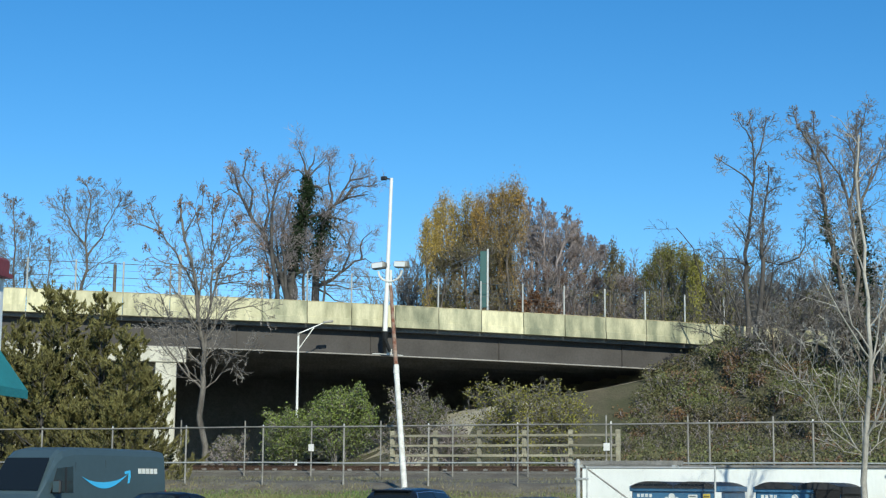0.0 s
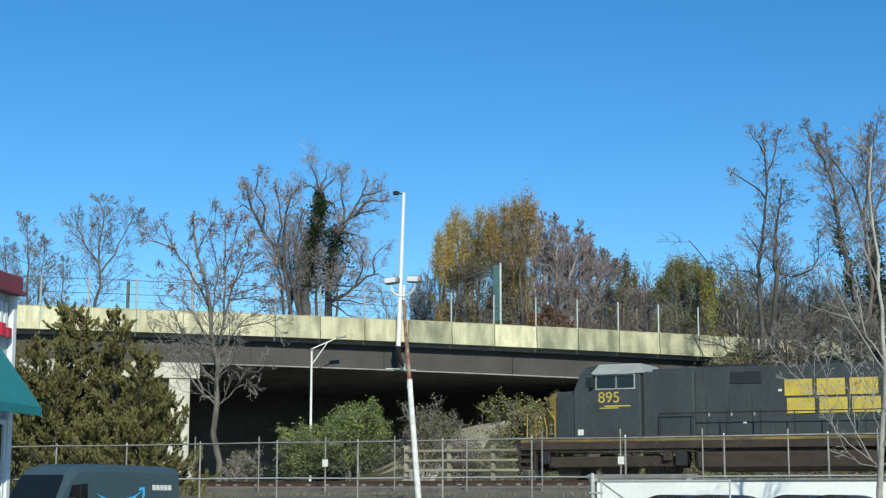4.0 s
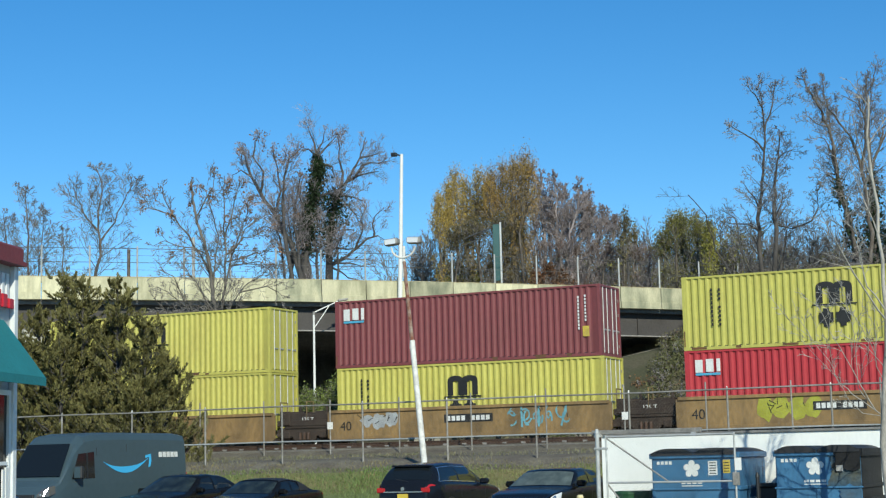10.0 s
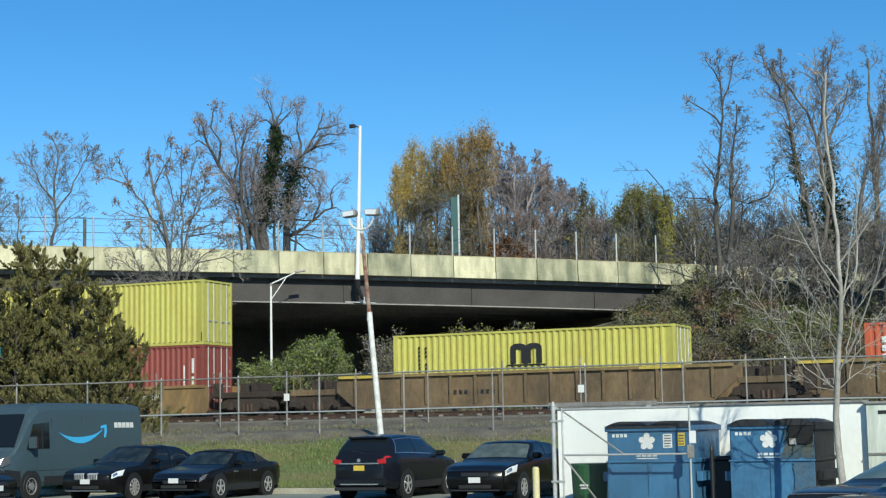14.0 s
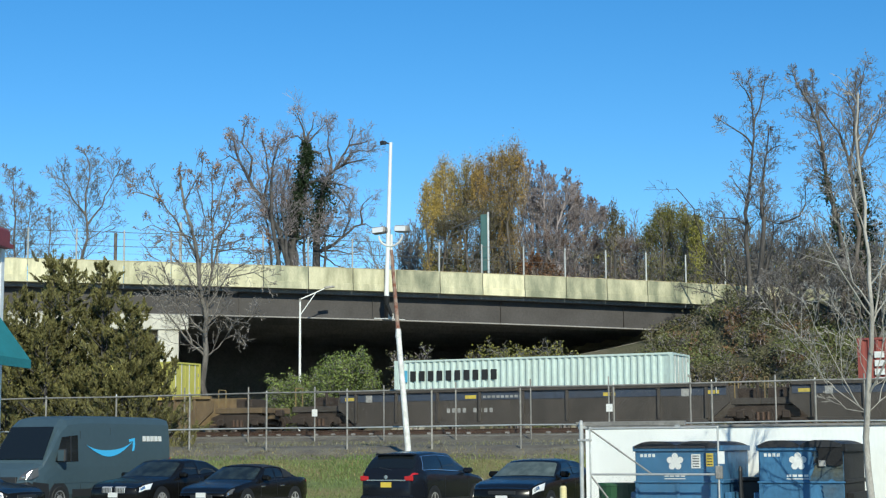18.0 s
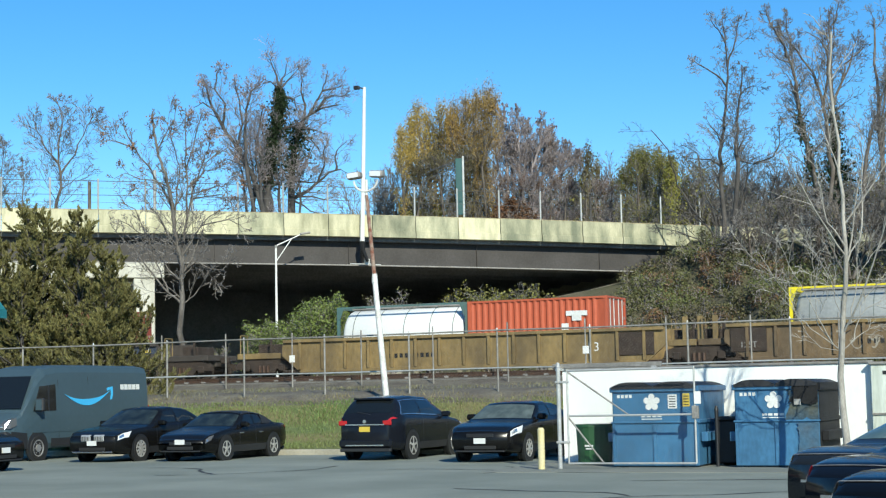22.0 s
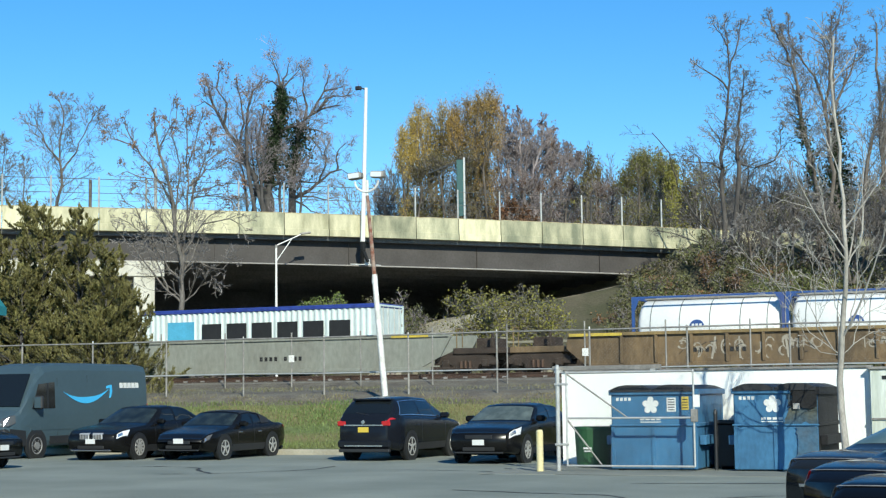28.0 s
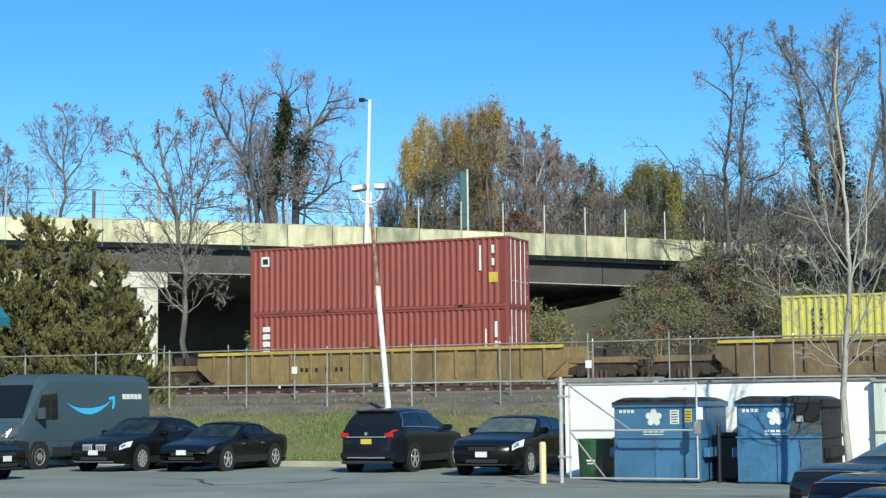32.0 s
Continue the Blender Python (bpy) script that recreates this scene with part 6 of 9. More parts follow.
def build_cars():
    L = 4.66
    top = [(-L / 2, 1.00), (-L / 2 + 0.08, 1.10), (-L / 2 + 0.4, 1.13), (-1.2, 1.12), (-0.4, 1.09), (0.5, 1.06), (1.05, 1.04), (1.6, 0.97), (L / 2 - 0.25, 0.86), (L / 2 - 0.05, 0.72)]
    car("dark navy sport utility car with yellow rear plate", pose(-18.60, 37.2 + L / 2, 0, 0, 0, 90), L, 1.80, 1.63, NAVY, top, ((-2.25, 1.10), (-1.72, 1.575), (0.30, 1.58), (1.15, 1.04)), (-1.34, 1.34), 0.36, "suv", rear_plate=PLATEY, suv=True, z0=0.24)
    L = 4.74
    car("black saloon car with lit-up clear headlights", pose(-14.92, 36.0 + L / 2, 0, 0, 0, -90), L, 1.80, 1.43, INKCAR, SEDAN_TOP(L, 1.04), ((-1.62, 1.06), (-1.02, 1.37), (0.25, 1.39), (1.02, 0.97)), (-1.32, 1.42), 0.325, spokes=7, screen=PALESCREEN, lamp=0.5)
    L = 4.90
    car("black saloon car with chrome twin grille", pose(-26.54, 36.5 + L / 2, 0, 0, 0, -90), L, 1.86, 1.46, INKCAR, SEDAN_TOP(L), ((-1.75, 1.04), (-1.05, 1.40), (0.15, 1.42), (0.98, 0.95)), (-1.47, 1.50), 0.345, grille="kidney", spokes=10)
    L = 4.40
    top = [(-L / 2, 0.80), (-L / 2 + 0.10, 0.90), (-L / 2 + 0.5, 0.93), (-1.1, 0.93), (-0.5, 0.90), (0.3, 0.88), (0.9, 0.86), (1.5, 0.78), (L / 2 - 0.22, 0.68), (L / 2 - 0.05, 0.56)]
    car("black convertible with a closed fabric top", pose(-23.92, 36.8 + L / 2, 0, 0, 0, -90), L, 1.76, 1.29, INKCAR, top, ((-1.45, 0.93), (-0.85, 1.22), (0.15, 1.26), (0.85, 0.86)), (-1.28, 1.28), 0.32, soft_top=True, lamp=0.24)
    # cars in the nearer row, tails towards the camera's left
    for (x, y), pt in (((-3.63, 17.53), GREYCAR), ((-2.97, 15.13), DEEPNAVY), ((-2.3, 12.7), JETCAR)):
        L = 4.8
        h, lf = Vector((0.55, 0.83, 0)), Vector((-0.83, 0.55, 0))
        p = Vector((x, y, 0)) + h * (L / 2) - lf * 0.72
        car("dark saloon car parked in the near row", pose(p.x, p.y, 0, 0, 0, math.degrees(math.atan2(h.y, h.x))), L, 1.82, 1.41, pt, SEDAN_TOP(L, 0.98), ((-1.42, 1.03), (-0.72, 1.36), (0.3, 1.39), (1.05, 0.95)), (-1.4, 1.45), 0.33, screen=NEARGLASS, sides=NEARGLASS, inner=REDLENS if pt is DEEPNAVY else SMOKED, lift=0.1)
    L = 4.7
    car("dark saloon car waiting in the aisle", pose(-25.75 - L / 2, 31.9, 0, 0, 0, 0), L, 1.8, 1.45, INKCAR, SEDAN_TOP(L), ((-1.62, 1.04), (-1.02, 1.40), (0.25, 1.42), (1.02, 0.94)), (-1.32, 1.42), 0.325)


def build_van():
    """Tall delivery van, nose towards the aisle."""
    L, hw = 6.9, 1.0
    v = thing("delivery_van", "slate-blue high-roof delivery van with a pale blue curved emblem", "van", pose(-30.36, 36.5 + L / 2, 0, 0, 0, -90))
    rings = []
    out = [(-3.45, 0.42, 2.60), (-3.38, 0.36, 2.70), (-3.0, 0.34, 2.74), (0.0, 0.34, 2.75), (1.2, 0.34, 2.74), (1.75, 0.34, 2.66), (2.05, 0.34, 2.45)]
    for i, (x, z0, z1) in enumerate(out):
        w = hw * (0.96 if i == 0 else 1.0)
        half = [(w * 0.93, z0), (w, z0 + 0.15), (w, 1.25), (w * 0.985, 1.7), (w * 0.93, z1 - 0.22), (w * 0.86, z1 - 0.05), (w * 0.70, z1)]
        rings.append([(x, y, z) for y, z in half] + [(x, -y, z) for y, z in half[::-1]])
    for x, z1, w in ((2.45, 1.90, 0.985), (2.80, 1.38, 0.97), (3.10, 1.22, 0.93), (3.36, 1.02, 0.84), (3.44, 0.80, 0.80)):
        half = [(w * 0.93, 0.36), (w, 0.5), (w, 0.5 + (z1 - 0.5) * 0.35), (w * 0.985, 0.5 + (z1 - 0.5) * 0.6), (w * 0.96, z1 - (z1 - 0.5) * 0.12), (w * 0.92, z1 - 0.03), (w * 0.72, z1)]
        rings.append([(x, y, z) for y, z in half] + [(x, -y, z) for y, z in half[::-1]])
    body = part("body", loft(rings), VANBLUE, v)
    part("bumper", boxes((3.15, 3.49, -0.93, 0.93, 0.32, 0.86), bevel=0.09), CLAD, v, "black plastic bumper")
    part("grille", boxes((3.36, 3.455, -0.5, 0.5, 0.80, 1.0), bevel=0.02), CLAD, v)
    part("rear_bumper", boxes((-3.52, -3.38, -0.95, 0.95, 0.38, 0.6), bevel=0.03), CLAD, v)
    bm = bmesh.new()
    q = [(2.74, 0.88, 1.48), (2.74, -0.88, 1.48), (2.12, -0.76, 2.40), (2.12, 0.76, 2.40)]
    bm.faces.new([bm.verts.new((x + 0.03, y, z + 0.02)) for x, y, z in q])
    part("windscreen", bm, TINT, body)
    for s in (-1, 1):
        def side(nm, pts, mt, off=0.012, par=body, label=""):
            bm = bmesh.new()
            vs = []
            for x, z in pts:
                y = hw * (1.0 if z < 1.25 else 1.0 - 0.015 * (z - 1.25) / 0.45 if z < 1.7 else 0.985 - 0.055 * (z - 1.7) / 0.83)
                vs.append(bm.verts.new((x, s * (y + off), z)))
            bm.faces.new(vs)
            f = bmesh.ops.extrude_face_region(bm, geom=bm.faces[:])
            bmesh.ops.translate(bm, vec=(0, -s * (off + 0.01), 0), verts=[g for g in f["geom"] if isinstance(g, bmesh.types.BMVert)])
            return part(nm, bm, mt, par, label)
        side("door_window", [(1.30, 1.42), (2.34, 1.42), (2.02, 2.12), (1.30, 2.18)], TINT)
        side("window_pillar", [(1.62, 1.42), (1.68, 1.42), (1.66, 2.15), (1.60, 2.15)], CLAD, 0.02)
        side("bumper_side", [(2.56, 0.36), (3.30, 0.36), (3.30, 0.86), (2.62, 0.80)], CLAD, -0.03, label="black plastic bumper end")
        side("sill_cladding", [(-3.2, 0.40), (1.55, 0.40), (1.55, 0.62), (-3.2, 0.62)], CLAD)
        side("rub_strip", [(-3.3, 0.80), (2.4, 0.80), (2.4, 0.88), (-3.3, 0.88)], VANBLUE)
        side("door_seam", [(1.16, 0.5), (1.175, 0.5), (1.175, 2.3), (1.16, 2.3)], CLAD, 0.008)
        side("door_seam", [(-0.30, 0.5), (-0.285, 0.5), (-0.285, 2.4), (-0.30, 2.4)], CLAD, 0.008)
        # curved emblem and a plain bar
        pts = []
        for k in range(17):
            t = k / 16
            pts.append((0.9 - 2.28 * t, 2.02 - 0.50 * math.sin(math.pi * (0.08 + 0.86 * t)) + 0.05 * t))
        for k in range(16, -1, -1):
            t = k / 16
            pts.append((0.9 - 2.28 * t, 2.02 - (0.50 - 0.19 * math.sin(math.pi * t) ** 0.7) * math.sin(math.pi * (0.08 + 0.86 * t)) + 0.05 * t))
        side("emblem", pts, SMILE, 0.014, label="pale blue curved stripe")
        side("emblem", [(-1.24, 2.06), (-1.52, 2.10), (-1.53, 1.90), (-1.46, 1.72), (-1.38, 1.70), (-1.43, 1.88), (-1.43, 2.01), (-1.24, 1.98)], SMILE, 0.015, label="pale blue curved stripe")
        for k in range(5):
            side("lettering_bar", [(-1.95 - 0.21 * k, 2.00), (-2.11 - 0.21 * k, 2.00), (-2.11 - 0.21 * k, 2.16), (-1.95 - 0.21 * k, 2.16)], MARKW, 0.014, label="white lettering bar")
        for x in (-2.2, 2.15):
            part("wheel_arch", rod(bmesh.new(), (x, s * (hw - 0.05), 0.38), (x, s * (hw + 0.006), 0.38), 0.46, seg=28), CLAD, v)
            wheel(v, x, s * (hw - 0.085), 0.36, s, 0, STEELWHEEL)
        part("door_mirror", boxes((2.15, 2.30, min(s * 1.0, s * 1.28), max(s * 1.0, s * 1.28), 1.40, 1.78), bevel=0.04), CLAD, v)
        part("mirror_shell", boxes((2.30, 2.31, min(s * 1.04, s * 1.25), max(s * 1.04, s * 1.25), 1.44, 1.75)), VANBLUE, v)
        hl = part("headlight", loft([[(3.02, s * 0.93, 1.24), (3.02, s * 0.95, 1.02), (3.02, s * 0.80, 1.02), (3.02, s * 0.78, 1.24)], [(3.24, s * 0.90, 1.19), (3.27, s * 0.92, 0.94), (3.33, s * 0.66, 0.93), (3.24, s * 0.68, 1.16)], [(3.36, s * 0.80, 1.08), (3.40, s * 0.82, 0.93), (3.43, s * 0.58, 0.92), (3.38, s * 0.60, 1.02)]]), SMOKED, v, "swept clear headlight")
        part("headlight_bowl", boxes((3.36, 3.425, min(s * 0.66, s * 0.76), max(s * 0.66, s * 0.76), 0.95, 1.03), bevel=0.02), CHROME, hl, "bright reflector")
        part("tail_light", boxes((-3.47, -3.40, min(s * 0.85, s * 0.97), max(s * 0.85, s * 0.97), 0.9, 1.5)), REDLENS, v, "red tail light")
    part("front_plate", boxes((3.49, 3.51, -0.16, 0.16, 0.5, 0.66)), PLATE, v, "plain number plate")


STEELWHEEL = mat("grey_wheel_steel", (0.38, 0.38, 0.38), 0.45, 0.4, var=0.2)
SMILE = mat("pale_blue_vinyl", (0.07, 0.46, 0.80), 0.5, var=0.05, bump=0)
build_cars()
build_van()


# ---- bins and their enclosure ----
BINBLUE = mat("bin_blue_paint", (0.055, 0.175, 0.32), 0.5, var=0.2, scale=1.5, fine=12, bump=0.06, col2=(0.04, 0.12, 0.22), stretch=(1, 1, 0.5))
BINGREEN = mat("bin_green_plastic", (0.02, 0.10, 0.03), 0.55, var=0.2, scale=2, fine=15)
LID = mat("black_plastic_lid", (0.022, 0.022, 0.024), 0.6, var=0.2)
WALLW = mat("white_block_wall", (0.88, 0.88, 0.84), 0.7, var=0.05, scale=0.8, fine=12, bump=0.08, col2=(0.80, 0.81, 0.77), stretch=(1, 1, 0.4))
WALLG = mat("streaked_white_wall", (0.66, 0.70, 0.63), 0.75, var=0.12, scale=1.5, fine=14, bump=0.08, col2=(0.36, 0.40, 0.33), stretch=(2.5, 2.5, 0.3), amount=0.42)
BOLLARD = mat("pale_yellow_paint", (0.70, 0.60, 0.28), 0.6, var=0.15, scale=3, fine=20, col2=(0.62, 0.55, 0.34))


SOOT = mat("scorched_steel", (0.012, 0.012, 0.013), 0.9, var=0.4, scale=3, fine=15, bump=0.15)
BURNT = mat("burnt_paint", (0.085, 0.085, 0.058), 0.9, var=0.45, scale=2.2, fine=14, bump=0.15, col2=(0.03, 0.075, 0.12), amount=0.52)
BURNT2 = mat("dulled_blue_paint", (0.06, 0.10, 0.14), 0.8, var=0.3, scale=2.2, fine=14, bump=0.1, col2=(0.045, 0.125, 0.21), amount=0.5)


def dumpster(x, y, w, label, burnt=False):
    """Front-lidded steel bin with side pockets; its front faces -y."""
    d = thing("dumpster", label, "dumpster", pose(x, y, 0), group="blue bins")
    D = 2.35
    bm = bmesh.new()
    prism(bm, [(0.0, 0.03), (0.0, 1.72), (w, 1.72), (w, 0.03)], 0.0, D)
    bmesh.ops.bevel(bm, geom=bm.edges[:], offset=0.025, segments=1, affect="EDGES", clamp_overlap=True)
    part("body", bm, BINBLUE, d)
    part("rim", boxes((-0.04, w + 0.04, -0.05, 0.05, 1.62, 1.74), (-0.04, w + 0.04, D - 0.05, D + 0.05, 1.62, 1.74), (-0.05, 0.04, 0, D, 1.62, 1.74), (w - 0.04, w + 0.05, 0, D, 1.62, 1.74), bevel=0.015), BINBLUE, d)
    part("belt_rib", boxes((-0.03, w + 0.03, -0.04, 0.0, 0.95, 0.99), bevel=0.01), BINBLUE, d)
    part("side_rib", boxes((w, w + 0.04, 0.0, D, 0.94, 1.02), bevel=0.01), SOOT if burnt else BINBLUE, d)
    for xx in (0.04, w * 0.5, w - 0.04):
        part("upright_rib", boxes((xx - 0.035, xx + 0.035, -0.03, 0.0, 0.05, 0.94)), BINBLUE, d)
    for s in (-1, 1):
        xx = -0.16 if s < 0 else w + 0.02
        part("fork_pocket", boxes((xx, xx + 0.14, 0.15, D - 0.2, 0.55, 0.75), bevel=0.01), SOOT if burnt and s > 0 else BINBLUE, d)
    for k in range(2):
        x0 = 0.01 + k * w / 2
        bm = bmesh.new()
        prism(bm, [(x0 + (w / 2 - 0.02) * t, 1.74 + 0.11 * math.sin(math.pi * t) + 0.012 * math.sin(9 * t)) for t in [j / 10 for j in range(11)]] + [(x0 + w / 2 - 0.02, 1.735), (x0, 1.735)], -0.07, D + 0.02)
        part("lid", bm, LID, d, "sagging black plastic lid")
        part("lid_edge", boxes((x0, x0 + w / 2 - 0.02, -0.075, -0.06, 1.69, 1.75)), LID, d)
    for xx in (0.18, w - 0.18):
        for yy in (0.2, D - 0.2):
            part("skid", boxes((xx - 0.06, xx + 0.06, yy - 0.12, yy + 0.12, 0.0, 0.04)), BLACK, d)
    # emblem and notices on the front
    cx, cz, yy = w * 0.47, 1.40, -0.006
    bm = bmesh.new()
    for k in range(5):
        a = radians(90 + 72 * k)
        bmesh.ops.create_circle(bm, cap_ends=True, segments=14, radius=0.070, matrix=pose(cx + 0.118 * math.cos(a), yy - 0.001 * k, cz + 0.118 * math.sin(a), 90))
    bmesh.ops.create_circle(bm, cap_ends=True, segments=12, radius=0.08, matrix=pose(cx, yy - 0.006, cz, 90))
    part("emblem", bm, MARKW, d, "white five-lobed emblem")
    part("lettering_bars", boxes(*[(cx - 0.24 + 0.12 * k, cx - 0.15 + 0.12 * k, yy, 0.0, 1.08, 1.13) for k in range(4)], (cx - 0.24, cx + 0.22, yy, 0.0, 1.03, 1.05)), MARKW, d)
    part("notice", boxes((cx + 0.36, cx + 0.56, yy - 0.002, 0.0, 1.26, 1.56)), MARKW, d, "white notice")
    part("notice_print", boxes(*[(cx + 0.39, cx + 0.53, yy - 0.005, yy - 0.002, 1.29 + 0.055 * k, 1.31 + 0.055 * k) for k in range(5)]), DARK, d)
    if x < -9:
        part("notice", boxes((cx + 0.68, cx + 0.84, yy - 0.002, 0.0, 1.30, 1.58)), MARKY, d, "yellow notice")
    if x < -9:
        part("notice_print", boxes(*[(cx + 0.70, cx + 0.82, yy - 0.005, yy - 0.002, 1.33 + 0.06 * k, 1.35 + 0.06 * k) for k in range(4)]), DARK, d)
    part("stencil_bar", boxes(*[(0.12 + 0.09 * k, 0.18 + 0.09 * k, yy, 0.0, 1.50, 1.57) for k in range(4)]), MARKW, d)
    return d


def scorch(d, w):
    """Burnt paint on a bin's end and over the upper front beside it, and a sooty lid corner."""
    part("scorched_end", boxes((w + 0.003, w + 0.010, 0.03, 2.30, 0.06, 1.61)), SOOT, d, "soot-black end panel")
    part("scorched_rim", boxes((w - 0.03, w + 0.062, -0.062, 2.41, 1.60, 1.755)), SOOT, d, "soot-black rim")
    rng = random.Random(8)

    def blot(name, x0, x1, z0, z1, mt, y, label):
        bm = bmesh.new()
        out = [(x1, z0), (x1, z1)]
        for k in range(15):
            t = k / 14
            out.append((x0 + 0.10 * (x1 - x0) * math.sin(4 * t) + rng.uniform(-0.025, 0.025), z1 - (z1 - z0) * t))
        for k in range(1, 8):
            out.append((x0 + (x1 - x0) * k / 8, z0 + rng.uniform(-0.05, 0.06)))
        bm.faces.new([bm.verts.new((x, y, z)) for x, z in out])
        f = bmesh.ops.extrude_face_region(bm, geom=bm.faces[:])
        bmesh.ops.translate(bm, vec=(0, 0.003, 0), verts=[q for q in f["geom"] if isinstance(q, bmesh.types.BMVert)])
        part(name, bm, mt, d, label)
    blot("scorched_front", w * 0.63, w - 0.002, 1.0, 1.61, BURNT, -0.009, "burnt and rusted paint")
    blot("scorched_lower", w * 0.74, w - 0.002, 0.16, 0.93, BURNT2, -0.0375, "dulled blue paint")
    blot("soot_patch", w * 0.68, w - 0.002, 1.34, 1.70, SOOT, -0.056, "soot under the lid")
    part("notice", boxes((w * 0.72, w * 0.80, -0.062, -0.05, 1.30, 1.42)), MARKG, d, "half-burnt notice")


def build_bins():
    dumpster(-10.85, 33.75, 1.90, "blue steel bin with white emblem behind a chain-link gate")
    scorch(dumpster(-8.15, 33.75, 1.76, "blue steel bin with scorched paint at one end", True), 1.76)
    part_of = thing("enclosure_wall", "white painted wall behind the bins", "wall", kind="structure")
    part("wall_panel", boxes((-12.95, -5.75, 36.5, 36.7, -0.1, 2.16)), WALLW, part_of)
    part("wall_cap", boxes((-13.0, -5.70, 36.45, 36.75, 2.16, 2.22), bevel=0.01), GALVD, part_of)
    part("wall_panel", boxes((-5.70, -4.2, 36.3, 36.5, -0.1, 2.12)), WALLG, part_of, "streaked white wall panel")
    part("wall_cap", boxes((-5.75, -4.15, 36.25, 36.55, 2.12, 2.18), bevel=0.01), GALVD, part_of)
    part("vent", boxes((-5.45, -5.15, 36.29, 36.30, 1.90, 1.98)), DARK, part_of)
    part("rail", boxes((-5.7, -4.2, 36.26, 36.30, 1.02, 1.06)), GALVD, part_of)
    # posts and the hinged wire gate
    g = thing("chain_link_gate", "galvanised chain-link gate on a heavy post", "gate")
    y = 33.2
    part("gate_post", rods(((-11.88, y, -0.1), (-11.88, y, 2.22)), r=0.047, seg=12), GALV, g)
    part("post_cap", rod(bmesh.new(), (-11.88, y, 2.2), (-11.88, y, 2.30), 0.06, 0.03, 12), GALV, g)
    for z in (0.55, 1.85):
        part("hinge", boxes((-11.945, -11.66, y - 0.06, y + 0.06, z, z + 0.05), bevel=0.01), GALV, g)
    fr = part("gate_frame", rods(((-11.68, y, 0.12), (-11.68, y, 2.15)), ((-8.86, y, 0.12), (-8.86, y, 2.15)), ((-11.68, y, 0.12), (-8.86, y, 0.12)), ((-11.68, y, 2.12), (-8.86, y, 2.12)), ((-11.68, y, 1.14), (-8.86, y, 1.14)), r=0.022, seg=8), GALV, g)
    part("brace", rods(((-11.68, y, 2.1), (-10.3, y, 1.14)), ((-11.68, y, 1.12), (-10.9, y, 0.14)), r=0.018), GALVD, fr)
    v, f = chain_link(-11.66, -8.88, 0.14, 2.1, 0.075, 0.0012)
    tagged(raw("wire_mesh", v, f, GALV, g, m=pose(0, y, 0)), kind="stuff")
    part("latch", boxes((-8.92, -8.78, y - 0.05, y + 0.05, 1.05, 1.32), bevel=0.01), GALVD, g)
    part("padlock_plate", boxes((-8.86, -8.72, y - 0.045, y - 0.03, 1.36, 1.62)), WHITE, g)
    top = thing("enclosure_rail", "grey timber rail above the gate", "rail")
    part("beam", boxes((-12.05, -9.6, 33.32, 33.42, 2.17, 2.27), bevel=0.01), GALVD, top)
    for x0, x1, y0 in ((-11.95, -11.8, 33.2), (-9.8, -9.7, 33.25)):
        part("bracket", boxes((x0, x1, y0, 33.42, 2.12, 2.18)), GALV, top)
    # green bin, slim dark bin and post, bollard
    gb = thing("litter_bin", "dark green plastic bin beside the blue one", "bin", pose(-11.72, 35.1, 0))
    part("body", rod(bmesh.new(), (0, 0, 0.02), (0, 0, 0.86), 0.38, 0.42, 20), BINGREEN, gb)
    part("rim", rod(bmesh.new(), (0, 0, 0.86), (0, 0, 0.92), 0.445, 0.43, 20), BINGREEN, gb)
    part("stencil_bar", boxes((-0.1, 0.1, -0.425, -0.415, 0.42, 0.46), (-0.08, 0.08, -0.42, -0.41, 0.36, 0.39)), MARKW, gb)
    wb = thing("wheeled_bin", "narrow black bin between the blue bins", "bin", pose(-8.72, 34.4, 0))
    part("body", boxes((0, 0.42, 0, 0.6, 0.06, 0.98), bevel=0.03), LID, wb)
    part("lid", boxes((-0.02, 0.44, -0.04, 0.62, 0.98, 1.06), bevel=0.02), LID, wb)
    part("wheel", rods(((0.02, 0.5, 0.09), (0.4, 0.5, 0.09)), r=0.09, seg=12), BLACK, wb)
    ps = thing("short_post", "short black steel post between the bins", "post", pose(-8.62, 34.05, 0))
    part("shaft", rods(((0, 0, -0.1), (0, 0, 1.2)), r=0.04, seg=10), DARK, ps)
    part("finial", rod(bmesh.new(), (0, 0, 1.2), (0, 0, 1.3), 0.05, 0.02, 10), DARK, ps)
    bo = thing("bollard", "pale yellow steel bollard beside the gate", "bollard", pose(-12.24, 33.0, 0))
    part("post", rods(((0, 0, -0.1), (0, 0, 0.86)), r=0.075, seg=16), BOLLARD, bo)
    part("cap", rod(bmesh.new(), (0, 0, 0.86), (0, 0, 0.90), 0.075, 0.05, 16), BOLLARD, bo)
    dv = thing("driftwood", "dark broken branches on the bank", "branch", pose(-22.9, 44.6, 0.85))
    part("branch", rods(((0, 0, -0.2), (0.25, 0.1, 0.75)), ((0.15, 0, 0.4), (0.5, 0.1, 0.72)), ((0.9, 0, -0.2), (0.85, 0, 0.45)), r=0.045), BARKD, dv)


build_bins()


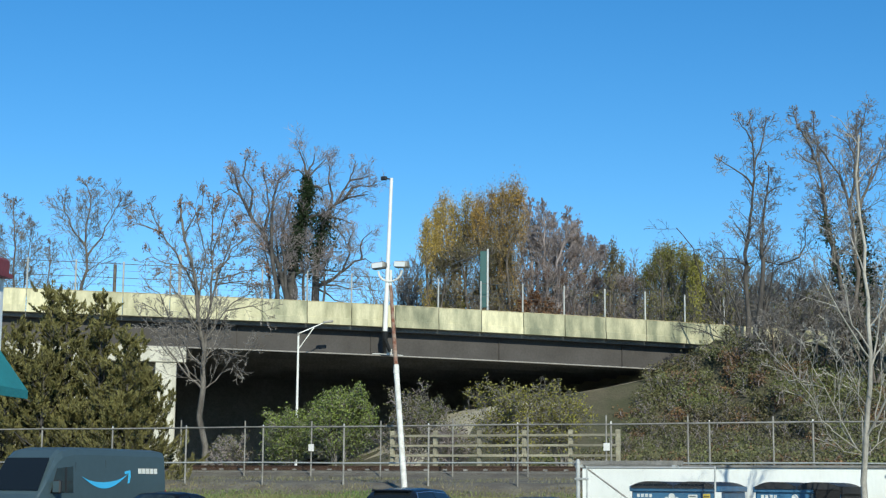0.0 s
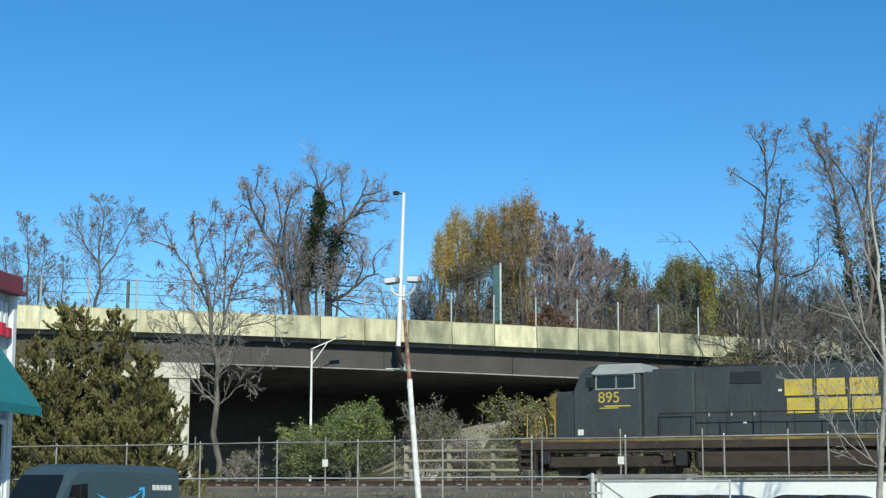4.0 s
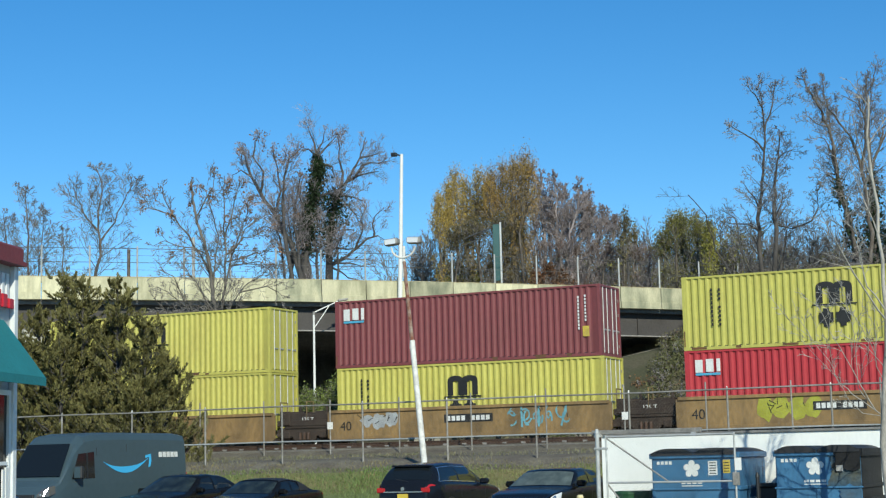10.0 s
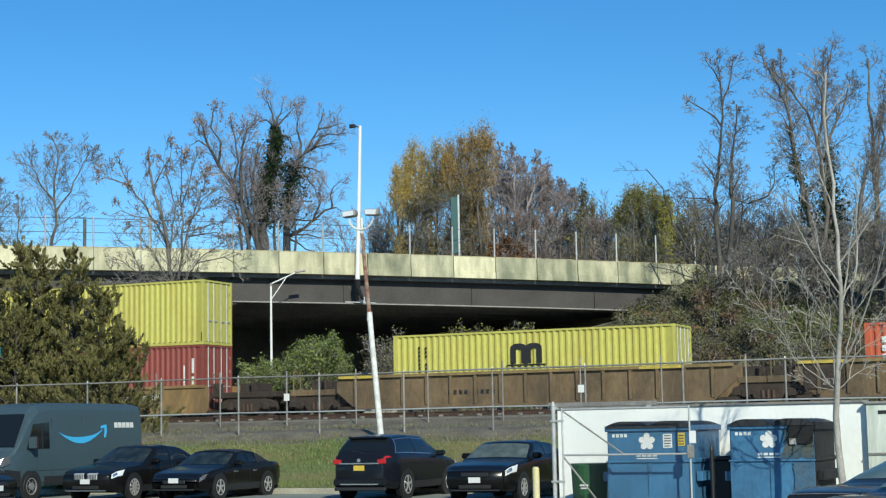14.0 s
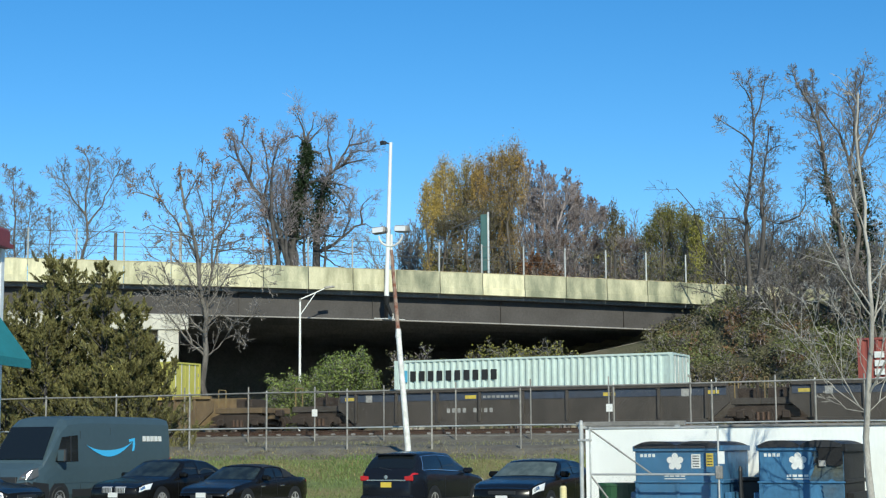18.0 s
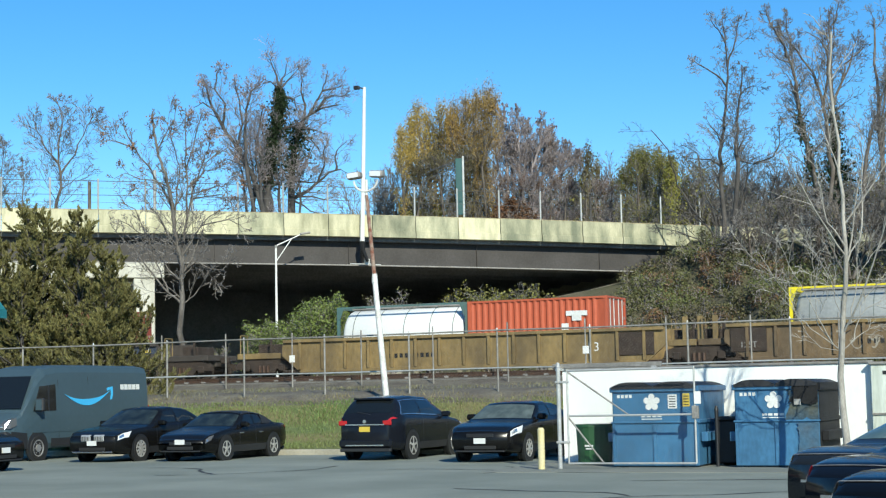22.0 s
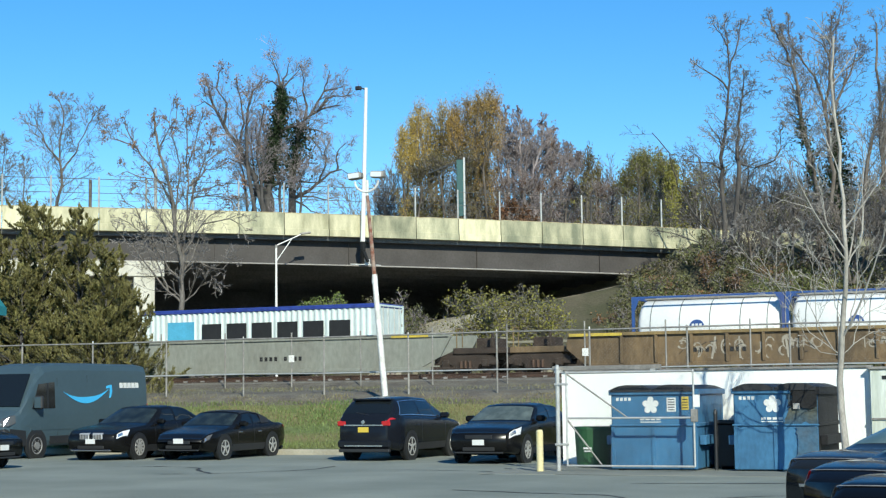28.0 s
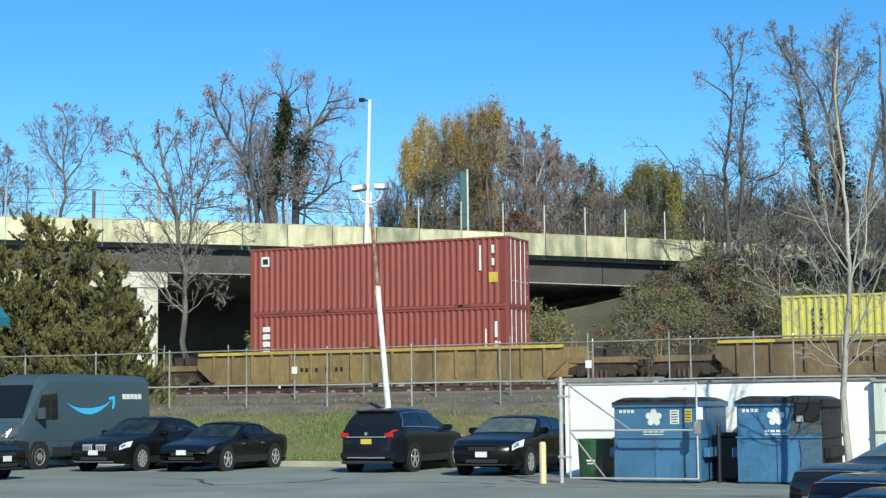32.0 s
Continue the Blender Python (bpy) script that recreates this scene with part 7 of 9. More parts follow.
# ---- shop at the car park's edge ----
TEAL = mat("teal_awning_cloth", (0.02, 0.20, 0.22), 0.8, var=0.12, scale=2, fine=25, bump=0.1)
ROOFRED = mat("dark_red_trim", (0.22, 0.035, 0.035), 0.5, var=0.15, scale=2, fine=15)
SIDING = mat("white_siding", (0.74, 0.76, 0.76), 0.6, var=0.06, scale=1, fine=10)
GREYWALL = mat("pale_grey_wall", (0.46, 0.49, 0.50), 0.7, var=0.1, scale=1, fine=10)
SIGNRED = mat("red_sign_letters", (0.55, 0.02, 0.04), 0.4, var=0.08, bump=0)


def build_shop():
    x1, y0, y1 = -15.2, 5.0, 18.1
    s = thing("shop_building", "white shop with teal awning and dark red roof edge", "building", pose(x1, y1, 0, 0, 0, 17) @ pose(-x1, -y1, 0))
    part("wall", boxes((-27, x1, y0, y1, -0.1, 4.62)), GREYWALL, s)
    part("roof", boxes((-27.3, x1 + 0.14, y0 - 0.3, y1 + 0.06, 4.62, 4.86), bevel=0.03), ROOFRED, s, "dark red roof edge")
    part("roof_slope", boxes((-27.3, x1 + 0.20, y0 - 0.3, y1 + 0.02, 4.58, 4.64)), ROOFRED, s)
    part("corner_post", boxes((x1, x1 + 0.08, y1 - 0.12, y1 + 0.01, 0, 4.58), bevel=0.01), SIDING, s)
    for k in range(34):
        y = y1 - 0.30 - 0.155 * k
        part("fascia_board", boxes((x1, x1 + 0.035, y, y + 0.09, 3.98, 4.46), bevel=0.006), SIDING, s)
    for k in range(18):
        y = y1 - 0.36 - 0.22 * k
        h = 0.14 + 0.05 * ((k * 7) % 3)
        part("sign_bar", boxes((x1 + 0.06, x1 + 0.11, y, y + 0.15, 3.96, 3.96 + h), bevel=0.01), SIGNRED, s, "red sign bar")
    bm = bmesh.new()
    prism(bm, [(x1, 3.80), (x1 + 0.62, 2.98), (x1 + 0.62, 2.90), (x1, 2.96)], y0 + 1, y1 - 0.30)
    aw = part("awning", bm, TEAL, s, "teal cloth awning")
    part("valance", boxes((x1 + 0.60, x1 + 0.63, y0 + 1, y1 - 0.30, 2.86, 2.98)), TEAL, aw)
    for k in range(4):
        ya = y1 - 1.05 - 1.4 * k
        wd = part("window", boxes((x1 - 0.02, x1 + 0.012, ya, ya + 0.85, 0.9, 2.75)), TINT, s)
        part("window_frame", boxes((x1, x1 + 0.05, ya - 0.07, ya, 0.83, 2.82), (x1, x1 + 0.05, ya + 0.85, ya + 0.92, 0.83, 2.82), (x1, x1 + 0.05, ya, ya + 0.85, 0.83, 0.9), (x1, x1 + 0.05, ya, ya + 0.85, 2.75, 2.82), (x1, x1 + 0.04, ya, ya + 0.85, 1.78, 1.83)), SIDING, wd)
    for k in range(2):
        y = y1 - 0.34 - 0.11 * k
        part("skirting_board", boxes((x1 + 0.052, x1 + 0.075, y, y + 0.075, 0.0, 1.75 - 0.03 * (k % 3))), SIDING, s)


build_shop()


# ---- trees and scrub ----
def grow(rng, p, d, L, r, lev, cfg, out):
    """One limb and all that grows from it, as polylines with radii."""
    n = max(2, int(L / cfg["step"][lev]))
    pts, rads = [p.copy()], [r]
    tip = r * cfg["taper"][lev]
    env = cfg.get("env")
    for k in range(n):
        d = (d + Vector((rng.gauss(0, 1), rng.gauss(0, 1), rng.gauss(0, 0.7))) * cfg["wob"][lev] + Vector((0, 0, cfg["up"][lev]))).normalized()
        p = p + d * (L / n)
        pts.append(p.copy())
        rads.append(r + (tip - r) * (k + 1) / n)
        if env and lev and not within(p, env) and rng.random() < 0.85:
            break
    n = len(pts) - 1
    out.append((pts, rads, lev))
    if lev + 1 >= len(cfg["step"]):
        return
    m, f0 = cfg["kids"][lev], cfg["from"][lev]
    spin = rng.uniform(0, 6.28)
    for j in range(m):
        f = f0 + (1 - f0) * (j + rng.random()) / m
        i = min(n - 1, int(f * n))
        q = pts[i].lerp(pts[i + 1], f * n - i)
        axis = (pts[i + 1] - pts[i]).normalized()
        side = axis.orthogonal().normalized()
        side.rotate(Matrix.Rotation(spin + j * 2.4 + rng.uniform(-0.5, 0.5), 3, axis))
        a = radians(cfg["angle"][lev] * rng.uniform(0.7, 1.25))
        e = axis * math.cos(a) + side * math.sin(a)
        e.z += cfg.get("lift", 0.0)
        ln = L * cfg["ratio"][lev] * (1.15 - 0.6 * f) * rng.uniform(0.7, 1.25)
        grow(rng, q, e.normalized(), ln, max(cfg["thin"], rads[i] * cfg["rr"][lev]), lev + 1, cfg, out)


def within(p, env):
    """Is the place inside one of the rounded masses of a crown?"""
    return any(((p.x - cx) / rx) ** 2 + (p.y / (0.8 * rx + 0.3)) ** 2 + ((p.z - cz) / rz) ** 2 < 1 for cx, cz, rx, rz in env)


def tubes(limbs, sides, least=0.0):
    vs, fs = [], []
    for pts, rads, lev in limbs:
        n = sides[min(lev, len(sides) - 1)]
        base = len(vs)
        d = (pts[-1] - pts[0]).normalized()
        u = d.orthogonal().normalized()
        w = d.cross(u)
        ring = [(math.cos(6.2832 * k / n), math.sin(6.2832 * k / n)) for k in range(n)]
        for p, r in zip(pts, rads):
            r = max(r, least)
            for c, s in ring:
                vs.append((p.x + (u.x * c + w.x * s) * r, p.y + (u.y * c + w.y * s) * r, p.z + (u.z * c + w.z * s) * r))
        for i in range(len(pts) - 1):
            a = base + i * n
            for k in range(n):
                b = (k + 1) % n
                fs.append((a + k, a + b, a + n + b, a + n + k))
    return vs, fs


def leaves(name, centres, size, mt, parent, label, seed, aspect=0.6, droop=0.0, kind=""):
    """Many single leaves, each a folded pair of faces, at the given places."""
    g = np.random.default_rng(seed)
    c = np.asarray(centres, float)
    n = len(c)
    a = g.normal(size=(n, 3))
    a[:, 2] -= droop
    a /= np.linalg.norm(a, axis=1)[:, None]
    b = np.cross(a, g.normal(size=(n, 3)))
    b /= np.linalg.norm(b, axis=1)[:, None]
    s = size * g.uniform(0.6, 1.35, (n, 1))
    nrm = np.cross(a, b) * s * 0.18
    v = np.stack([c - a * s, c + b * s * aspect + nrm, c + a * s, c - b * s * aspect + nrm], 1).reshape(-1, 3)
    f = np.arange(4 * n).reshape(-1, 4)
    faces = np.concatenate([f[:, [0, 1, 2]], f[:, [0, 2, 3]]])
    ob = raw(name, v.tolist(), faces.tolist(), mt, parent, label)
    return tagged(ob, kind=kind) if kind else ob


def cfg_tree(levels, kids, wob, up, angle, ratio, frm, thin=0.012, rr=(0.55, 0.55, 0.55, 0.6, 0.6), step=(1.2, 0.9, 0.6, 0.45, 0.35), taper=(0.35, 0.25, 0.3, 0.4, 0.5), lift=0.0):
    return {"step": step[:levels], "kids": kids, "wob": wob, "up": up, "angle": angle, "ratio": ratio, "from": frm, "thin": thin, "rr": rr, "taper": taper, "lift": lift}


OPEN_CFG = cfg_tree(5, (8, 6, 6, 5), (0.06, 0.10, 0.14, 0.18, 0.2), (0.05, 0.09, 0.06, 0.04, 0.02), (42, 45, 48, 50), (0.62, 0.55, 0.5, 0.55), (0.32, 0.25, 0.2, 0.15))
BRUSH_CFG = cfg_tree(4, (7, 6, 5), (0.10, 0.14, 0.18, 0.2), (0.05, 0.08, 0.05, 0.03), (38, 45, 50), (0.6, 0.55, 0.5), (0.15, 0.15, 0.1), thin=0.010, step=(0.7, 0.6, 0.45, 0.35))


def tree(label, base, H, r, cfg, seed, stems=((0, 0, 1, 1.0),), bark=None, twig=None, leaf=None, nleaf=0, lsize=0.12, only=3, category="tree", name="tree", ivy=0, least=0.011, group=""):
    """A bare or leafy tree: trunk, crown of twigs, leaves, ivy."""
    rng = random.Random(seed)
    t = thing(name, label, category, Matrix.Translation(base), group=group)
    limbs = []
    for dx, dy, dz, k in stems:
        grow(rng, Vector((dx * 0.3, dy * 0.3, -0.4)), Vector((dx, dy, dz)).normalized(), H * k * cfg.get("trunk", 0.8), r * (0.6 + 0.4 * k), 0, cfg, limbs)
    split = 3 if len(cfg["step"]) > 4 else 2
    v, f = tubes([x for x in limbs if x[2] < split], (9, 6, 5), least)
    raw("trunk", v, f, bark or BARK, t, smooth=True)
    v, f = tubes([x for x in limbs if x[2] >= split], (4, 4, 3, 3, 3), least)
    tagged(raw("crown", v, f, twig or TWIG, t, "bare twigs"), kind="stuff")
    if leaf:
        tips = [p for pts, _, lev in limbs if lev >= only for p in pts[1:]]
        cs = []
        for _ in range(nleaf):
            p = rng.choice(tips)
            cs.append((p.x + rng.gauss(0, 0.16), p.y + rng.gauss(0, 0.16), p.z + rng.gauss(0, 0.16)))
        leaves("foliage", cs, lsize, leaf, t, "thinning autumn leaves", seed + 1, droop=0.4, kind="stuff")
    if ivy:
        cs = []
        trunk = [x for x in limbs if x[2] == 0] + [x for x in limbs if x[2] == 1][:3]
        for _ in range(ivy):
            pts, rads, lev = rng.choice(trunk)
            k = rng.random() ** 0.7 * (len(pts) - 1) * (1.0 if lev == 0 else 0.6)
            i = min(len(pts) - 2, int(k))
            p = pts[i].lerp(pts[i + 1], k - i)
            a, q = rng.uniform(0, 6.28), rads[i] + abs(rng.gauss(0.10, 0.22)) * (1.3 if lev == 0 else 0.7)
            cs.append((p.x + q * math.cos(a), p.y + q * math.sin(a), p.z + rng.gauss(0, 0.25)))
        leaves("ivy", cs, 0.13, IVY, t, "dark ivy round the trunk", seed + 2, kind="stuff")
    return t


FINE_CFG = cfg_tree(5, (14, 5, 4, 3), (0.04, 0.10, 0.13, 0.15, 0.16), (0.0, 0.09, 0.09, 0.06, 0.03), (44, 38, 38, 40), (0.42, 0.64, 0.66, 0.68), (0.14, 0.15, 0.15, 0.1), thin=0.013, rr=(0.30, 0.5, 0.55, 0.6))
PLUME_CFG = cfg_tree(4, (20, 5, 4), (0.03, 0.05, 0.07, 0.08), (0.0, 0.12, 0.12, 0.12), (40, 30, 30), (0.34, 0.5, 0.55), (0.12, 0.15, 0.15), thin=0.014, rr=(0.35, 0.5, 0.55), step=(1.2, 0.8, 0.6, 0.45))
LOW_CFG = cfg_tree(4, (22, 6, 5), (0.03, 0.06, 0.09, 0.1), (0.0, 0.12, 0.1, 0.08), (40, 34, 34), (0.6, 0.55, 0.55), (0.1, 0.15, 0.15), thin=0.014, rr=(0.35, 0.5, 0.55), step=(1.2, 0.8, 0.6, 0.45))
WISP_CFG = cfg_tree(5, (16, 6, 4, 3), (0.04, 0.06, 0.08, 0.09, 0.10), (0.0, 0.14, 0.12, 0.08, 0.05), (28, 28, 32, 34), (0.36, 0.55, 0.6, 0.6), (0.12, 0.15, 0.15, 0.1), thin=0.014, rr=(0.4, 0.5, 0.55, 0.6))
SPARE_CFG = cfg_tree(5, (21, 5, 4, 3), (0.03, 0.13, 0.16, 0.18, 0.2), (0.0, 0.07, 0.05, 0.02, 0.0), (42, 42, 46, 50), (0.24, 0.6, 0.58, 0.6), (0.15, 0.15, 0.1, 0.1), thin=0.012, rr=(0.28, 0.5, 0.55, 0.6))
SEED_CFG = cfg_tree(4, (32, 5, 4), (0.03, 0.12, 0.16, 0.2), (0.0, 0.09, 0.05, 0.0), (42, 42, 44), (0.36, 0.5, 0.5), (0.10, 0.2, 0.15), thin=0.010, rr=(0.30, 0.55, 0.6), step=(0.8, 0.5, 0.4, 0.3))
SAP_CFG = cfg_tree(4, (9, 4, 3), (0.02, 0.05, 0.08, 0.1), (0.0, 0.06, 0.05, 0.03), (40, 36, 38), (0.28, 0.5, 0.45), (0.25, 0.2, 0.2), thin=0.005, rr=(0.45, 0.6, 0.6), step=(0.4, 0.3, 0.25, 0.2))
THIN_CFG = cfg_tree(4, (8, 5, 4), (0.04, 0.12, 0.15, 0.18), (0.0, 0.04, 0.03, 0.0), (45, 44, 46), (0.30, 0.55, 0.55), (0.2, 0.15, 0.1), thin=0.012, rr=(0.4, 0.5, 0.6), step=(0.8, 0.6, 0.45, 0.4))
WOOD_CFG = cfg_tree(4, (15, 6, 6), (0.04, 0.07, 0.10, 0.12), (0.02, 0.12, 0.10, 0.06), (26, 28, 34), (0.45, 0.5, 0.5), (0.22, 0.15, 0.1), thin=0.018, rr=(0.4, 0.5, 0.6), step=(1.2, 0.8, 0.5, 0.4))
FACING = 24.4


def shaped_tree(label, base, stems, env, cfg, seed, bark=None, twig=None, leaf=None, nleaf=0, lsize=0.12, ivy=0, ivied=1, climb=0.86, seeds=0, least=0.012, plume=(0.26, 0.3), reach=0.0, bare=0.0):
    """A tree whose main stems follow given bends; its twigs fill the rounded masses of its crown, or reach a given length from the stems."""
    rng = random.Random(seed)
    t = thing("tree", label, "tree", pose(*base, 0, 0, FACING))
    cfg = dict(cfg)
    cfg["env"] = env
    limbs, main = [], []
    for j, (r0, r1, *way) in enumerate(stems):
        pts = []
        yy = rng.uniform(-0.3, 0.3) if j else 0.0
        if j:
            near = min((q for ps, _ in main for q in ps), key=lambda q: math.hypot(q.x - way[0][0], q.z - way[0][1]))
            if math.hypot(near.x - way[0][0], near.z - way[0][1]) < 1.2 and way[0][1] > 1.5:
                yy, way = near.y, [(near.x, near.z), *way[1:]]
        for i, ((xa, za), (xb, zb)) in enumerate(zip(way, way[1:])):
            yn = yy + rng.gauss(0, 0.16) * math.hypot(xb - xa, zb - za)
            for q in (0, 0.34, 0.67):
                w = 0.03 * math.hypot(xb - xa, zb - za)
                pts.append(Vector((xa + (xb - xa) * q + rng.gauss(0, w) * (q > 0), yy + (yn - yy) * q, za + (zb - za) * q)))
            yy = yn
        pts.append(Vector((way[-1][0], yy, way[-1][1])))
        n = len(pts) - 1
        rads = [r0 + (r1 - r0) * (i / n) ** 0.55 for i in range(n + 1)]
        limbs.append((pts, rads, 0))
        main.append((pts, rads))
        L = sum((b - a).length for a, b in zip(pts, pts[1:]))
        m = max(3, int(cfg["kids"][0] * (L / 12 if reach else 0.55 + L / 22)))
        spin = rng.uniform(0, 6.28)
        for c in range(m):
            f = cfg["from"][0] + (1 - cfg["from"][0]) * (c + rng.random()) / m
            i = min(n - 1, int(f * n))
            q = pts[i].lerp(pts[i + 1], f * n - i)
            if (env and not within(q, env) and f < 0.9) or (reach and q.z < 3.0):
                continue
            axis = (pts[i + 1] - pts[i]).normalized()
            side = axis.orthogonal().normalized()
            side.rotate(Matrix.Rotation(spin + c * 2.4 + rng.uniform(-0.5, 0.5), 3, axis))
            a = radians(cfg["angle"][0] * rng.uniform(0.6, 1.3))
            e = (axis * math.cos(a) + side * math.sin(a)).normalized()
            far_ = reach * (1.2 - 0.98 * f) if reach else max(L, 4.0 if L > 5 else L) * cfg["ratio"][0] * (1.2 - 0.6 * f)
            grow(rng, q, e, far_ * rng.uniform(0.7, 1.3), max(cfg["thin"], rads[i] * cfg["rr"][0]), 1, cfg, limbs)
    v, f = tubes([x for x in limbs if x[2] < 2], (8, 5), least)
    raw("trunk", v, f, bark or BARK, t, smooth=True)
    v, f = tubes([x for x in limbs if x[2] >= 2], (4, 4, 3, 3, 3), least)
    tagged(raw("crown", v, f, twig or TWIG, t, "bare twigs"), kind="stuff")
    tips = [p for pts, _, lev in limbs if lev >= 2 for p in pts[1:]]
    if leaf:
        cs = []
        for _ in range(nleaf // 9):
            p = rng.choice(tips)
            for _ in range(rng.randint(4, 14)):
                cs.append((p.x + rng.gauss(0, plume[0]), p.y + rng.gauss(0, plume[0]), p.z + rng.gauss(0, plume[1])))
        leaves("foliage", cs, lsize, leaf, t, "thinning autumn leaves", seed + 1, aspect=0.42, droop=1.3, kind="stuff")
    if seeds:
        high = [p for p in tips if p.z > 9.4] * 5 + [p for p in tips if p.x > 1.6]
        cs = []
        for _ in range(seeds):
            p = rng.choice(high)
            for _ in range(rng.randint(14, 34)):
                cs.append((p.x + rng.gauss(0, 0.10), p.y + rng.gauss(0, 0.10), p.z - abs(rng.gauss(0, 0.24))))
        leaves("seedhead", cs, 0.062, SEEDS, t, "drooping bunches of brown seeds", seed + 1, droop=1.5, kind="stuff")
    if ivy:
        cs = []
        for _ in range(ivy):
            pts, rads = main[int(ivied * rng.random() ** 2)]
            k = (bare + (1 - bare) * rng.random()) * (len(pts) - 1) * (climb if pts is main[0][0] else climb * 0.62)
            i = min(len(pts) - 2, int(k))
            p = pts[i].lerp(pts[i + 1], k - i)
            up = k / (len(pts) - 1) / climb
            lump = (1.0 + 0.9 * noise.noise((p.x * 0.9, p.y, p.z * 0.9 + seed))) * (0.35 + 1.5 * max(0.0, 1 - up) * min(1.0, up * 3 + 0.3))
            a, q = rng.uniform(0, 6.28), rads[i] * 0.8 + abs(rng.gauss(0.1, 0.52)) * lump
            cs.append((p.x + q * math.cos(a), p.y + q * math.sin(a), p.z + rng.gauss(0, 0.3)))
        leaves("ivy", cs, 0.13, IVY, t, "dark ivy round the trunk", seed + 2, kind="stuff")
    return t


def bush(label, base, W, H, seed, leaf, n, lsize, twig=None, open_=0.5, category="shrub"):
    rng = random.Random(seed)
    t = thing("shrub", label, category, Matrix.Translation(base))
    limbs = []
    cfg = dict(BRUSH_CFG)
    for k in range(11):
        a = rng.uniform(0, 6.28)
        s = rng.uniform(0.15, 0.9)
        grow(rng, Vector((0.25 * W * s * math.cos(a) * 0.5, 0.25 * W * s * math.sin(a) * 0.5, -0.3)), Vector((W / 2 * s * math.cos(a), W / 2 * s * math.sin(a), H)).normalized(), H * rng.uniform(0.6, 0.95), 0.035, 0, cfg, limbs)
    v, f = tubes(limbs, (5, 4, 3, 3), 0.009)
    tagged(raw("twigwork", v, f, twig or TWIG, t), kind="stuff")
    tips = [p for pts, _, lev in limbs if lev >= 1 for p in pts]
    if n:
        cs = []
        for _ in range(n):
            p = rng.choice(tips)
            cs.append((p.x + rng.gauss(0, 0.14), p.y + rng.gauss(0, 0.14), p.z + rng.gauss(0, 0.12)))
        leaves("foliage", cs, lsize, leaf, t, "", seed + 1, kind="stuff")
    return t


def cedar(label, base, H, R, seed, n=7600):
    """A ragged evergreen: upswept boughs that carry separate plumes of small sprays, with gaps between."""
    rng = random.Random(seed)
    t = thing("cedar_tree", label, "tree", Matrix.Translation(base))
    part("trunk", rod(bmesh.new(), (0, 0, -0.4), (0, 0, H * 0.92), 0.13, 0.02, 8), BARKD, t)
    cs, dirs, limbs = [], [], []
    m = int(16 + 4.0 * H)
    each = max(3, int(n / (m * 30)))
    for k in range(m):
        f = (k + rng.random()) / m
        h = H * (0.02 + 0.94 * f)
        rr = (R * 1.05 * (1.02 - f) ** 0.8 + 0.10) * rng.choice((0.55, 0.75, 0.9, 1.0, 1.15, 1.35))
        a = k * 2.4 + rng.uniform(-0.5, 0.5)
        o = Vector((math.cos(a), math.sin(a), 0))
        root = Vector((0, 0, max(0.1, h - rr * 0.5)))
        mid = o * rr * 0.6 + Vector((0, 0, h - rr * 0.15))
        tip = o * rr + Vector((rng.gauss(0, 0.1), rng.gauss(0, 0.1), h + rr * rng.uniform(0.1, 0.45)))
        limbs.append(([root, mid, tip], [0.035, 0.022, 0.006], 2))
        for j in range(each + 1):
            q = 0.38 + 0.62 * (j + 0.6 * rng.random()) / each
            foot = mid.lerp(tip, min(1.0, (q - 0.45) / 0.55)) if q > 0.45 else root.lerp(mid, q / 0.45)
            foot = foot + Vector((rng.gauss(0, 0.16), rng.gauss(0, 0.16), rng.gauss(0, 0.08)))
            axis = (o * rng.uniform(0.1, 0.7) + Vector((rng.gauss(0, 0.3), rng.gauss(0, 0.3), rng.uniform(0.35, 1.0)))).normalized()
            ln = rng.uniform(0.30, 0.75) * (0.65 + 0.5 * (1 - f))
            fat = ln * rng.uniform(0.20, 0.32)
            limbs.append(([foot, foot + axis * ln * 0.8], [0.012, 0.004], 2))
            for _ in range(rng.randint(38, 60)):
                u = rng.random() ** 0.8
                w = fat * (1.05 - u) * math.sqrt(rng.random())
                g = rng.uniform(0, 6.28)
                side = Vector((math.cos(g), math.sin(g), rng.gauss(0, 0.3)))
                cs.append(foot + axis * ln * u + side * w)
                dirs.append((axis * 0.9 + side * 0.6 + Vector((0, 0, rng.gauss(0.1, 0.25)))).normalized())
    for k in range(130):
        z = rng.uniform(-1.0, 0.45)
        w = 0.03 + 0.12 * (0.45 - z)
        cs.append(Vector((rng.gauss(0, w), rng.gauss(0, w), H * 0.96 + z)))
        dirs.append(Vector((rng.gauss(0, 0.25), rng.gauss(0, 0.25), 1)).normalized())
    v, f = tubes(limbs, (4, 4, 4))
    tagged(raw("branchwork", v, f, BARKD, t), kind="stuff")
    c, d = np.array(cs), np.array(dirs)
    g = np.random.default_rng(seed)
    b = np.cross(d, g.normal(size=d.shape))
    b /= np.linalg.norm(b, axis=1)[:, None]
    ln, wd = g.uniform(0.06, 0.15, (len(c), 1)), g.uniform(0.015, 0.032, (len(c), 1))
    nr = np.cross(d, b) * wd * 0.8
    v = np.stack([c - d * ln * 0.4, c + b * wd + nr, c + d * ln, c - b * wd + nr], 1).reshape(-1, 3)
    q = np.arange(len(v)).reshape(-1, 4)
    tagged(raw("foliage", v.tolist(), np.concatenate([q[:, [0, 1, 2]], q[:, [0, 2, 3]]]).tolist(), CEDAR, t, "olive-green sprays"), kind="stuff")


